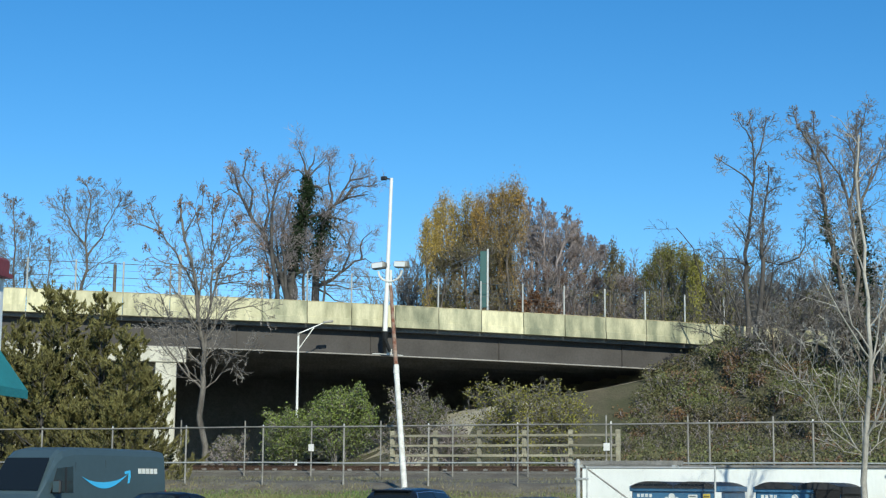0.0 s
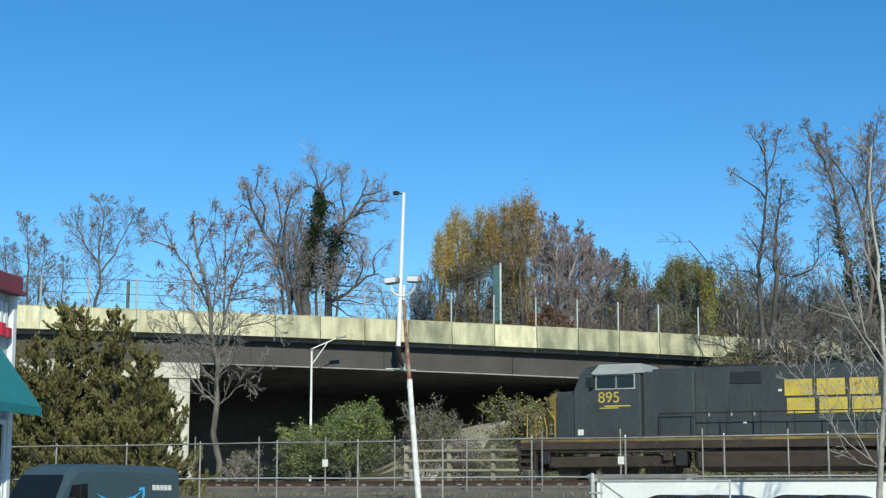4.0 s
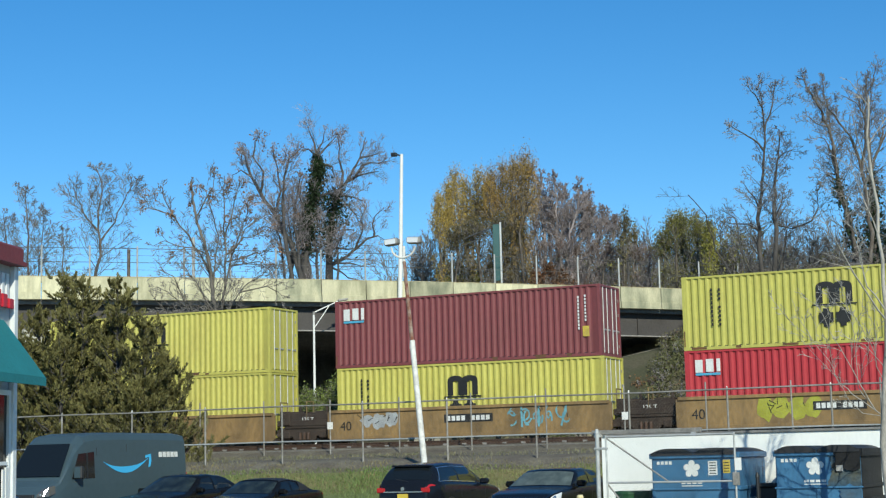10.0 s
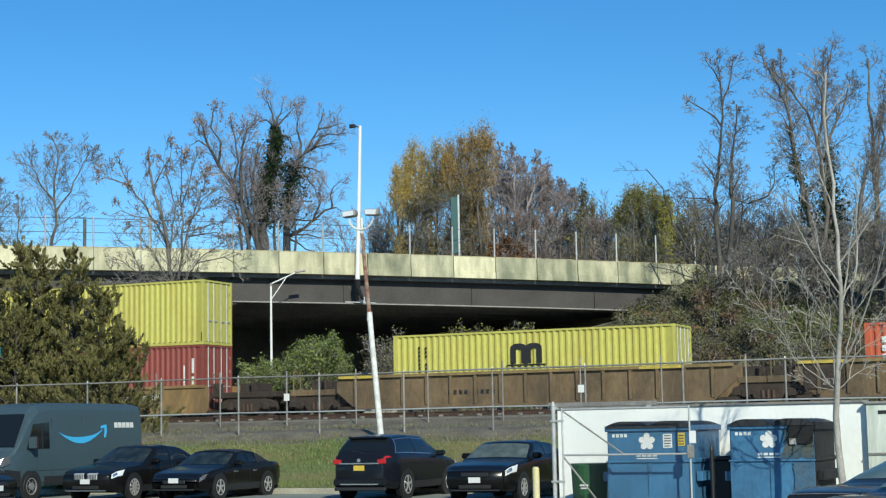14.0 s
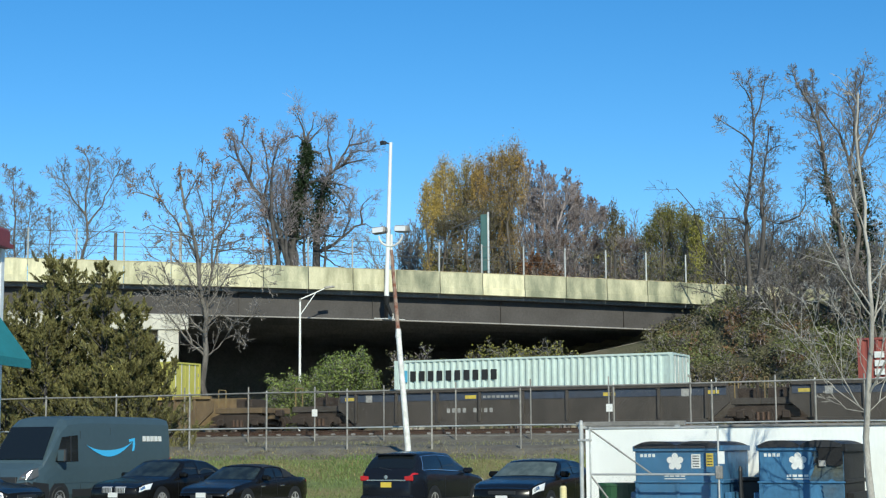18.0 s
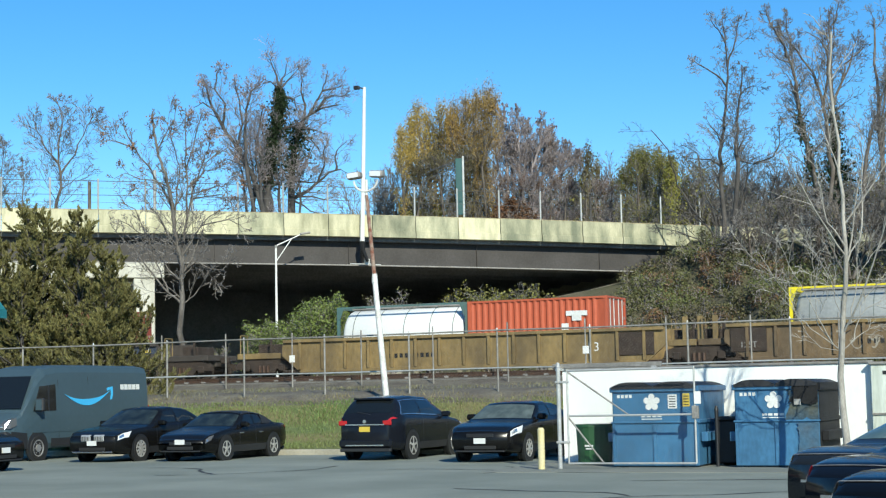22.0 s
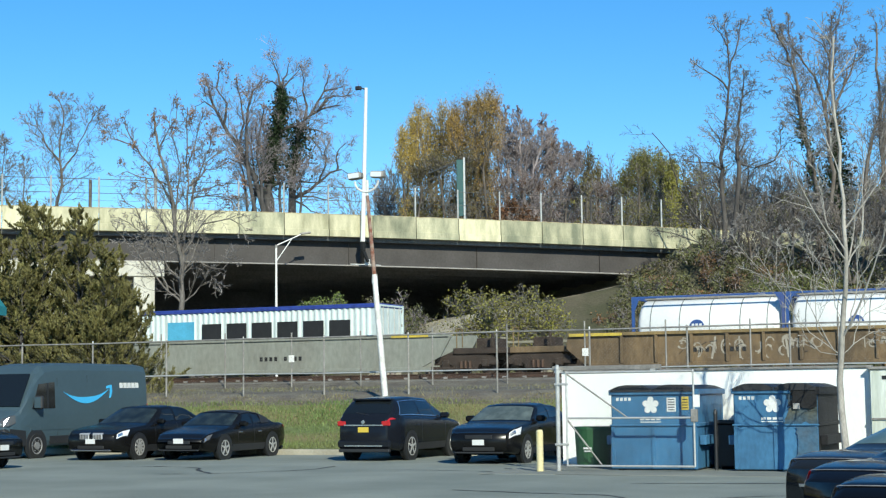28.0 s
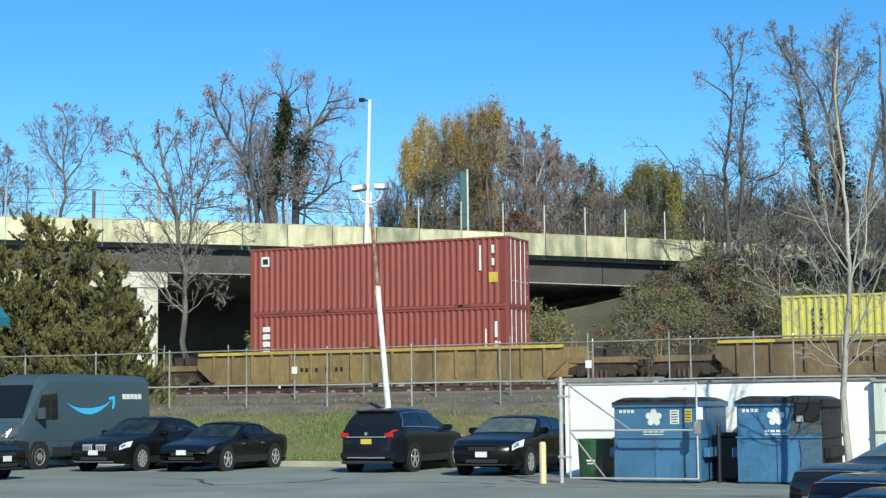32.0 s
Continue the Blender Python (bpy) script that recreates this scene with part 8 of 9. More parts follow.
def build_trees():
    def far(x, y, H, k=1.14):
        """Base and height of a tree moved k times as far off, of the same look."""
        return (x * k, y * k, 11.0), (11.5 + H - 1.72) * k + 1.72 - 11.0

    # leafless and autumn trees behind the bridge
    shaped_tree("large bare tree with dark ivy on its trunk", (-72.75, 128.54, 11),
        ((0.66, 0.1, (-0.79, -0.4), (-0.76, 8.29), (-0.84, 10.91), (-0.56, 12.74), (-0.12, 14.57), (0.16, 16.14), (0.44, 17.72), (0.3, 18.89)),
         (0.48, 0.06, (1.12, -0.4), (1.11, 8.78), (1.19, 11.39), (1.37, 12.96), (1.7, 14.53), (1.92, 15.58), (2.3, 16.37), (3.03, 16.88), (3.82, 17.39), (4.41, 18.17)),
         (0.24, 0.06, (-0.12, 14.31), (0.82, 15.08), (1.76, 15.16)),
         (0.2, 0.06, (0.16, 15.88), (0.68, 16.19), (1.0, 16.44)),
         (0.22, 0.04, (0.49, 17.46), (1.27, 17.81), (1.74, 17.59), (1.94, 16.64)),
         (0.18, 0.03, (2.24, 16.37), (2.47, 17.68), (2.07, 19.01), (2.24, 20.07), (1.99, 21.13)),
         (0.16, 0.03, (3.03, 16.88), (3.98, 17.34), (5.02, 17.63), (5.81, 17.73)),
         (0.15, 0.03, (3.61, 17.24), (4.25, 18.28), (5.14, 18.53), (5.92, 18.41), (6.45, 18.67)),
         (0.17, 0.03, (2.77, 16.73), (3.47, 18.09), (4.05, 19.13), (4.44, 20.29), (4.61, 21.08)),
         (0.13, 0.03, (4.26, 18.81), (5.2, 19.27), (5.83, 19.47)),
         (0.24, 0.04, (1.41, 8.51), (2.57, 9.48), (3.62, 10.3), (4.67, 11.22), (5.71, 11.51), (6.74, 10.86)),
         (0.15, 0.03, (1.44, 10.23), (2.84, 10.31), (4.24, 10.39)),
         (0.13, 0.03, (5.45, 11.47), (5.21, 12.63), (5.53, 13.41), (6.27, 14.03)),
         (0.14, 0.03, (1.45, 11.65), (2.6, 12.15), (3.54, 12.08)),
         (0.13, 0.03, (1.75, 14.53), (2.9, 14.51), (3.76, 13.34), (3.96, 12.65)),
         (0.13, 0.03, (2.02, 15.48), (3.43, 15.29), (4.36, 14.9)),
         (0.13, 0.03, (1.51, 7.99), (2.29, 8.13), (2.85, 7.59), (3.68, 7.37)),
         (0.13, 0.03, (1.44, 10.86), (2.33, 11.47), (2.88, 13.04), (3.41, 13.97)),
         (0.13, 0.03, (3.72, 10.3), (4.26, 11.86), (4.18, 13.17), (4.71, 14.21)),
         (0.12, 0.03, (1.52, 9.03), (3.08, 9.0), (4.11, 8.72), (5.15, 8.96)),
         (0.16, 0.03, (0.3, 18.78), (-0.05, 20.27), (-0.51, 21.55)),
         (0.15, 0.03, (0.35, 18.88), (0.83, 19.93), (1.05, 20.99)),
         (0.14, 0.03, (0.45, 18.35), (1.4, 19.82), (1.99, 20.55)),
         (0.14, 0.03, (0.24, 18.52), (-0.43, 19.32), (-1.06, 19.12), (-1.64, 18.39)),
         (0.14, 0.03, (-0.51, 12.74), (-1.12, 13.8), (-1.41, 15.38), (-0.98, 16.69)),
         (0.16, 0.03, (-0.73, 11.43), (-1.8, 13.02), (-2.04, 14.87), (-1.71, 16.44)),
         (0.25, 0.05, (-1.36, -0.4), (-1.59, 8.83), (-1.45, 11.44), (-1.74, 13.55)),
         (0.22, 0.05, (-0.17, -0.4), (0.17, 8.8), (0.1, 11.41), (0.54, 12.98)),
         (0.18, 0.04, (1.75, -0.4), (2.14, 8.23), (2.06, 10.33), (2.59, 11.36)),
         (0.2, 0.05, (-1.87, -0.4), (-2.11, 8.84), (-2.28, 11.46), (-2.57, 13.56), (-2.35, 15.4)),
         (0.18, 0.05, (-2.65, -0.4), (-2.93, 8.86), (-3.12, 10.95), (-3.62, 12.53)),),
        (), FINE_CFG, 29, reach=2.5, bark=BARKD, twig=TWIGR, ivy=9000, ivied=2, climb=0.95, bare=0.24, least=0.010)
    shaped_tree("bare leaning tree with a few brown leaves beside the ivied one", (-72.9, 125.92, 11),
        ((0.34, 0.06, (0.31, -0.4), (-0.71, 10.34), (-2.05, 12.94), (-3.38, 14.92), (-4.21, 16.49), (-4.67, 17.89), (-5.14, 19.2)),
         (0.26, 0.05, (-0.61, -0.4), (-1.12, 10.6), (-1.28, 13.71), (-1.08, 16.2), (-0.61, 17.76), (0.52, 18.89)),
         (0.16, 0.04, (-1.94, 12.83), (-1.54, 15.01), (-1.74, 17.09), (-2.16, 19.18)),
         (0.14, 0.04, (-3.38, 14.92), (-2.97, 16.74), (-3.9, 18.1), (-3.7, 19.45), (-3.39, 19.97)),
         (0.14, 0.04, (-0.2, 9.82), (-1.63, 11.38), (-3.07, 12.07)),
         (0.2, 0.05, (-0.1, -0.4), (-0.05, 10.08), (-0.51, 12.67), (-0.1, 14.74), (0.21, 16.55)),
         (0.12, 0.03, (-4.21, 16.49), (-5.13, 17.12), (-6.0, 16.76)),),
        (), FINE_CFG, 41, reach=2.3, bark=BARKD, twig=TWIGR, leaf=BROWNLEAF, nleaf=500, lsize=0.13, least=0.010)
    shaped_tree("tall tree of upright stems with yellow and orange leaves", (-65.65, 147.01, 11),
        ((0.26, 0.05, (-0.12, -0.4), (-0.3, 12.67), (-0.96, 16.13), (-1.27, 19.31)),
         (0.22, 0.05, (-0.0, -0.4), (0.04, 12.66), (-0.04, 16.12), (-0.24, 18.9)),
         (0.22, 0.05, (0.11, -0.4), (0.49, 12.66), (0.99, 16.11), (1.19, 19.11)),
         (0.2, 0.05, (-0.29, -0.4), (-1.22, 12.68), (-1.87, 15.56), (-1.8, 17.58)),
         (0.2, 0.05, (0.23, -0.4), (1.18, 12.65), (1.78, 15.24), (1.97, 17.55)),),
        (), PLUME_CFG, 51, reach=2.3, leaf=YLEAF, nleaf=20000, lsize=0.085, least=0.018, plume=(0.22, 0.55))
    shaped_tree("tall tree of upright stems with ochre leaves", (-61.51, 147.7, 11),
        ((0.28, 0.05, (0.0, -0.4), (-0.4, 12.48), (-1.04, 16.21), (-1.57, 19.49)),
         (0.26, 0.05, (0.0, -0.4), (-0.06, 12.48), (-0.24, 16.49), (-0.43, 19.82)),
         (0.26, 0.05, (0.23, -0.4), (0.5, 12.48), (1.24, 16.76), (1.86, 20.38)),
         (0.22, 0.05, (0.34, -0.4), (0.96, 12.47), (1.8, 15.9), (2.41, 19.05)),
         (0.2, 0.05, (-0.22, -0.4), (-1.08, 12.21), (-1.84, 15.07), (-1.93, 17.65)),
         (0.2, 0.05, (0.0, -0.4), (0.28, 13.05), (0.45, 17.06), (0.59, 19.24)),),
        (), PLUME_CFG, 57, reach=2.4, leaf=OCHRELEAF, nleaf=28000, lsize=0.085, least=0.018, plume=(0.22, 0.6))
    shaped_tree("small upright tree with thinning yellow leaves", (-66.86, 143.16, 11),
        ((0.18, 0.04, (-0.0, -0.4), (-0.09, 11.72), (-0.29, 13.98), (-0.28, 16.12)),
         (0.16, 0.04, (0.11, -0.4), (0.36, 11.71), (0.6, 13.4), (0.67, 14.81)),),
        (), PLUME_CFG, 53, reach=1.4, leaf=YLEAF, nleaf=6500, lsize=0.085, least=0.018, plume=(0.2, 0.45))
    shaped_tree("leafy olive-brown tree filling the wood's edge", (-63.01, 143.8, 11),
        ((0.2, 0.05, (-1.66, -0.4), (-2.08, 10.45), (-2.45, 12.13)),
         (0.2, 0.05, (0.0, -0.4), (-0.24, 10.99), (-0.5, 12.95)),
         (0.2, 0.05, (1.39, -0.4), (1.81, 10.97), (2.28, 13.21)),
         (0.2, 0.05, (2.78, -0.4), (3.37, 10.96), (3.72, 12.92)),),
        (), LOW_CFG, 58, reach=2.8, leaf=DULLLEAF, nleaf=14000, lsize=0.09, least=0.02, plume=(0.3, 0.4))
    shaped_tree("rounded bare tree of many upright reddish stems", (-58.5, 152.14, 11),
        ((0.24, 0.04, (-0.29, -0.4), (-0.81, 12.25), (-1.28, 15.74), (-1.59, 18.96)),
         (0.24, 0.04, (-0.12, -0.4), (-0.29, 12.82), (-0.58, 16.32), (-0.88, 19.71)),
         (0.24, 0.04, (-0.0, -0.4), (0.29, 12.82), (0.4, 16.31), (0.15, 18.77)),
         (0.22, 0.04, (0.23, -0.4), (0.98, 12.81), (1.54, 15.72), (1.41, 17.94)),
         (0.2, 0.04, (0.34, -0.4), (1.56, 12.81), (2.52, 15.42), (2.62, 18.04)),
         (0.2, 0.04, (0.46, -0.4), (2.07, 12.22), (3.26, 14.83), (3.48, 17.16)),
         (0.18, 0.04, (0.46, -0.4), (2.46, 11.64), (3.82, 13.66), (4.15, 15.81)),
         (0.2, 0.04, (-0.35, -0.4), (-1.4, 11.67), (-1.99, 14.58), (-2.19, 17.21)),
         (0.16, 0.04, (-0.46, -0.4), (-1.99, 10.81), (-2.94, 12.85), (-3.26, 14.6)),
         (0.16, 0.04, (0.57, -0.4), (2.91, 10.76), (4.67, 12.78), (5.16, 14.52)),),
        (), WISP_CFG, 63, reach=2.6, bark=TWIGR, twig=TWIGR, leaf=REDLEAF, nleaf=250, lsize=0.11, least=0.02)
    shaped_tree("wide bare tree of fine brown twigs", (-56.02, 156.26, 11),
        ((0.2, 0.04, (-0.0, -0.4), (-0.12, 12.57), (-0.31, 14.93), (-0.04, 17.18)),
         (0.2, 0.04, (0.17, -0.4), (0.93, 12.26), (1.44, 14.33), (1.7, 15.98)),
         (0.18, 0.04, (-0.18, -0.4), (-1.42, 11.99), (-2.08, 14.36), (-1.93, 16.43)),
         (0.18, 0.04, (0.29, -0.4), (1.62, 11.37), (2.36, 13.14), (2.5, 14.61)),
         (0.16, 0.04, (-0.29, -0.4), (-2.89, 11.41), (-4.03, 13.78), (-3.82, 15.56)),),
        (), WISP_CFG, 65, reach=2.6, bark=TWIG, twig=TWIGR, leaf=BROWNLEAF, nleaf=300, lsize=0.12, least=0.02)
    shaped_tree("tangled brown thicket at the wood's edge", (-56.46, 150.78, 11),
        ((0.14, 0.03, (-3.41, -0.4), (-3.67, 10.27), (-4.1, 11.99)),
         (0.14, 0.03, (-2.28, -0.4), (-2.37, 9.97), (-2.51, 11.69)),
         (0.14, 0.03, (-1.14, -0.4), (-0.83, 9.96), (-0.46, 11.67)),
         (0.14, 0.03, (0.28, -0.4), (0.59, 9.94), (1.01, 11.66)),
         (0.14, 0.03, (1.7, -0.4), (2.29, 9.93), (2.6, 11.47)),
         (0.14, 0.03, (3.12, -0.4), (3.82, 9.63), (4.42, 11.34)),
         (0.14, 0.03, (6.52, -0.4), (6.66, 9.6), (7.15, 11.31)),
         (0.14, 0.03, (8.23, -0.4), (8.54, 9.58), (8.86, 11.3)),),
        (), LOW_CFG, 66, reach=2.6, twig=TWIGR, leaf=REDLEAF, nleaf=2600, lsize=0.10, least=0.018, plume=(0.3, 0.4))
    shaped_tree("leafy olive and yellow tree behind the bridge", (-44.93, 151.48, 11),
        ((0.2, 0.05, (-0.29, -0.4), (-0.34, 10.19), (-0.49, 13.55)),
         (0.2, 0.05, (0.26, -0.4), (0.45, 10.74), (0.52, 13.65)),
         (0.2, 0.05, (0.82, -0.4), (1.44, 10.18), (1.6, 12.41)),
         (0.2, 0.05, (-0.84, -0.4), (-1.35, 9.64), (-1.52, 11.88)),),
        (), LOW_CFG, 59, reach=2.4, leaf=OLIVELEAF, nleaf=14000, lsize=0.09, least=0.02, plume=(0.3, 0.45))
    shaped_tree("slim tree with yellow-green leaves", (-41.82, 150.29, 11),
        ((0.16, 0.04, (-0.13, -0.4), (-0.17, 9.32), (-0.22, 12.18)),
         (0.14, 0.04, (-0.02, -0.4), (0.37, 9.32), (0.6, 11.79)),),
        (), PLUME_CFG, 61, reach=1.4, leaf=YGLEAF, nleaf=3600, lsize=0.12, least=0.02, plume=(0.25, 0.4))
    shaped_tree("slim olive evergreen in the wood", (-50.45, 150.78, 11),
        ((0.16, 0.03, (-0.01, -0.4), (0.06, 11.01), (0.18, 14.29)),
         (0.14, 0.03, (-0.01, -0.4), (1.62, 10.43), (1.73, 13.37)),),
        (), PLUME_CFG, 62, reach=1.3, leaf=DULLLEAF, nleaf=2200, lsize=0.12, least=0.02, plume=(0.22, 0.5))
    shaped_tree("tall thin bare tree on the bank", (-27.1, 112.89, 10.2),
        ((0.23, 0.038, (0.15, -0.4), (0.4, 6.86), (0.28, 8.29), (0.49, 10.13), (0.69, 11.36), (0.89, 12.59), (1.01, 14.24)),
         (0.23, 0.03, (-0.25, -0.4), (-0.5, 5.24), (-0.54, 8.09), (-0.17, 9.81), (0.02, 12.19), (0.16, 14.25), (0.09, 16.11), (-0.02, 17.97)),
         (0.08, 0.022, (0.09, 16.11), (-0.38, 16.94), (-1.01, 17.73)),
         (0.08, 0.022, (0.16, 14.25), (0.74, 16.1), (0.97, 17.13), (1.16, 17.88)),
         (0.1, 0.022, (-0.01, 12.6), (-0.51, 13.59), (-1.35, 14.13), (-1.99, 14.59), (-2.39, 14.89)),
         (0.06, 0.015, (0.79, 12.06), (1.37, 12.59), (2.19, 12.83)),
         (0.11, 0.022, (-0.45, 7.07), (-1.2, 7.69), (-2.25, 7.78), (-3.3, 7.92)),
         (0.09, 0.022, (-0.53, 5.32), (-1.16, 6.27), (-2.38, 5.99)),
         (0.11, 0.022, (0.41, 7.19), (1.46, 7.02), (2.81, 7.49), (3.36, 8.47), (3.36, 9.61), (3.92, 10.67)),
         (0.08, 0.022, (0.38, 7.68), (0.86, 8.82), (1.13, 9.88)),
         (0.09, 0.022, (-0.33, 8.5), (-0.66, 9.65), (-1.28, 10.56)),
         (0.12, 0.022, (0.43, -0.4), (1.34, 5.63), (1.63, 7.26), (1.22, 8.49)),),
        (), SPARE_CFG, 205, reach=1.9, bark=BARKD, twig=TWIG, least=0.011)
    shaped_tree("tall bare tree with several leaning stems on the bank", (-20.3, 113.09, 10.2),
        ((0.27, 0.038, (0.03, -0.4), (-0.75, 4.87), (-1.44, 7.98), (-1.97, 9.98), (-2.19, 11.67), (-2.53, 13.61), (-3.2, 15.23), (-3.88, 16.45), (-4.13, 17.42)),
         (0.19, 0.03, (-0.71, -0.4), (-1.16, 6.86), (-1.64, 9.18), (-2.03, 11.67), (-2.06, 14.49), (-2.32, 16.31), (-2.24, 17.81)),
         (0.23, 0.03, (0.58, -0.4), (0.49, 6.45), (0.23, 9.24), (-0.05, 11.57), (-0.63, 13.27), (-1.57, 14.81), (-2.54, 15.87), (-2.99, 16.84)),
         (0.14, 0.022, (0.06, 11.17), (0.43, 12.86), (0.38, 14.79), (0.86, 16.0), (0.79, 17.38)),
         (0.08, 0.022, (0.38, 14.79), (-0.19, 15.69), (-1.17, 16.18)),
         (0.08, 0.022, (-1.93, 9.86), (-2.71, 10.47), (-3.16, 10.07)),
         (0.08, 0.022, (-2.53, 13.61), (-3.32, 13.9), (-3.94, 14.43)),
         (0.06, 0.015, (-2.26, 11.87), (-2.87, 12.88), (-3.34, 12.97)),),
        (), SPARE_CFG, 223, reach=2.0, ivy=500, ivied=1, climb=0.40, least=0.011)
    shaped_tree("tall forked bare tree with ivy on the bank", (-19.21, 113.99, 10.2),
        ((0.28, 0.038, (-0.13, -0.4), (0.01, 6.09), (0.17, 9.69), (0.15, 12.51), (0.11, 14.94), (-0.02, 16.77), (0.11, 18.36)),
         (0.22, 0.03, (0.34, -0.4), (1.15, 7.08), (1.92, 9.6), (2.85, 12.09), (3.57, 14.1)),
         (0.14, 0.022, (0.31, 11.5), (0.89, 13.24), (1.77, 15.25), (2.01, 16.39)),
         (0.11, 0.022, (0.73, 13.12), (1.1, 14.45), (2.17, 15.25), (2.83, 15.98)),
         (0.16, 0.03, (1.85, -0.4), (2.13, 7.67), (2.73, 10.88), (3.47, 13.7)),
         (0.09, 0.022, (0.15, 13.73), (-0.32, 15.15), (-0.51, 16.57)),
         (0.09, 0.022, (0.06, 16.77), (0.57, 17.78), (0.86, 19.09)),
         (0.19, 0.03, (2.24, -0.4), (2.88, 6.46), (3.26, 10.07), (3.98, 14.51), (4.38, 16.53)),),
        (), SPARE_CFG, 231, reach=2.0, ivy=2400, ivied=1, climb=0.42, least=0.011)
    shaped_tree("small bare tree behind the bridge", (-95.2, 125.9, 11),
        ((0.22, 0.04, (0, 1.09), (-0.11, 8.16), (0.27, 12.24), (0.11, 15.23), (0.38, 17.95), (-0.38, 19.69)),
         (0.12, 0.03, (0.27, 11.97), (1.63, 14.14), (2.72, 16.86), (3.53, 18.22)),
         (0.12, 0.03, (0.16, 13.05), (-1.09, 14.68), (-1.9, 16.32), (-2.28, 17.67)),),
        (), FINE_CFG, 12, reach=3.6, least=0.016)
    shaped_tree("bare grey tree behind the bridge", (-102.07, 123.5, 11),
        ((0.2, 0.04, (0, 1.08), (-0.11, 8.18), (0.11, 12), (0, 15.28), (-0.27, 18.01)),
         (0.14, 0.03, (0.55, 1.08), (1.36, 8.18), (1.91, 12), (2.18, 15.28)),
         (0.14, 0.03, (-0.55, 1.08), (-1.36, 8.18), (-1.91, 12), (-2.18, 15.28)),),
        (), FINE_CFG, 3, reach=3.4, least=0.016)
    shaped_tree("slender bare tree behind the bridge", (-97.61, 124, 11),
        ((0.12, 0.03, (0, 1.02), (0, 8.05), (0.16, 11.3), (0, 13.46)),),
        (), FINE_CFG, 17, reach=2.4)
    tree("low tree with russet leaves", *far(-50.0, 127.5, 7.0), 0.2, OPEN_CFG, 71, leaf=REDLEAF, nleaf=3200, lsize=0.13)
    tree("low tree with olive leaves", *far(-57.6, 126.5, 7.0), 0.2, OPEN_CFG, 73, leaf=OLIVELEAF, nleaf=2200, lsize=0.14)
    # wood in the distance
    rng = random.Random(5)
    for k, (x, y, h, lf, n) in enumerate(((-61.5, 150, 12.0, None, 0), (-57.5, 158, 12.5, OLIVELEAF, 1500), (-54.5, 160, 14.0, OLIVELEAF, 1500), (-51.5, 162, 13.6, None, 0), (-48.6, 163, 14.2, None, 0), (-46.2, 165, 14.6, OLIVELEAF, 3200), (-43.4, 166, 13.4, OLIVELEAF, 2200), (-40.2, 166, 13.8, None, 0), (-36.0, 166, 12.8, None, 0), (-31.5, 166, 13.0, None, 0), (-66.5, 140, 12.0, None, 0), (-26.0, 166, 13.0, None, 0), (-20.0, 164, 12.0, None, 0), (-59.5, 160, 11.5, None, 0), (-64.0, 148, 12.0, None, 0), (-56.0, 164, 12.5, None, 0), (-53.0, 166, 13.2, None, 0), (-47.4, 168, 13.8, None, 0), (-44.8, 170, 13.6, None, 0), (-41.8, 171, 13.4, OLIVELEAF, 900), (-38.2, 168, 13.0, None, 0), (-34.0, 168, 12.6, None, 0), (-28.8, 168, 12.6, None, 0), (-23.0, 168, 12.4, None, 0), (-69.5, 142, 11.5, None, 0))):
        tree("distant leafless tree in a wood" if not n else "distant tree with sparse olive leaves", (x * 1.06, y * 1.06, 11.0), h * 1.08 + 2.4, 0.17, WOOD_CFG, 100 + k, ((0, 0, 1, 1.0), (0.22, 0.1, 1, 0.9), (-0.2, 0.1, 1, 0.92), (0.1, -0.1, 1, 0.8)), bark=TWIG, twig=TWIG, leaf=lf, nleaf=n, lsize=0.17, group="distant wood", least=0.02)
    # tall thin trees on the bank
    shaped_tree("bare leaning tree on the bank", (-27.8, 110, 9.4),
        ((0.10, 0.03, (0.71, 0.17), (0, 2.92), (-1.49, 4.69), (-2.36, 6.26), (-2.98, 8.62), (-4.24, 9.99)),
         (0.09, 0.03, (0.86, 0.17), (0.39, 3.71), (-0.39, 6.46), (-0.59, 8.81), (-1.49, 9.4)),
         (0.07, 0.02, (0.47, 0.96), (-0.98, 2.53), (-2.55, 3.12), (-3.93, 3.39)),
         (0.07, 0.02, (0, 2.92), (-1.18, 4.1), (-3.34, 4.1)),),
        ((-3.73, 9.4, 1.65, 1.26), (-1.77, 7.64, 2.16, 2.16), (-2.95, 3.32, 2.95, 1.96), (0, 4.49, 1.96, 2.75),), THIN_CFG, 211, bark=BARKD, twig=BARKD)
    shaped_tree("tall bare tree at the wood's edge", (-16.45, 113, 10.2),
        ((0.28, 0.06, (0.08, -0.67), (0.19, 4.72), (0.58, 10.12), (0.39, 13.97), (0.85, 17.44)),
         (0.2, 0.05, (0.08, 0.1), (1.16, 5.49), (1.93, 10.12), (2.31, 13.97)),),
        ((0.58, 15.52, 1.85, 2.54), (2.12, 12.82, 1.7, 2.31),), SPARE_CFG, 239)
    for k, (x, y, z, h) in enumerate(((-24.5, 108.5, 9.0, 5.0), (-22.5, 111.0, 10.0, 6.0), (-18.0, 108.0, 9.0, 6.5), (-14.0, 109.5, 9.5, 7.5), (-25.5, 116.0, 11.5, 6.0), (-20.0, 118.0, 12.0, 6.5), (-11.0, 108.0, 9.0, 9.0))):
        tree("tangled bare brushwood tree on the bank", (x, y, z), h, 0.13, OPEN_CFG, 300 + k, ((0.2 * math.sin(k * 2.0), -0.2, 1, 1.0), (-0.5, 0.1, 1, 0.9), (0.5, 0, 1, 0.8)), bark=BARK, twig=TWIG, leaf=SCRUBLEAF if k % 2 else None, nleaf=700, lsize=0.09, group="brushwood on the bank")
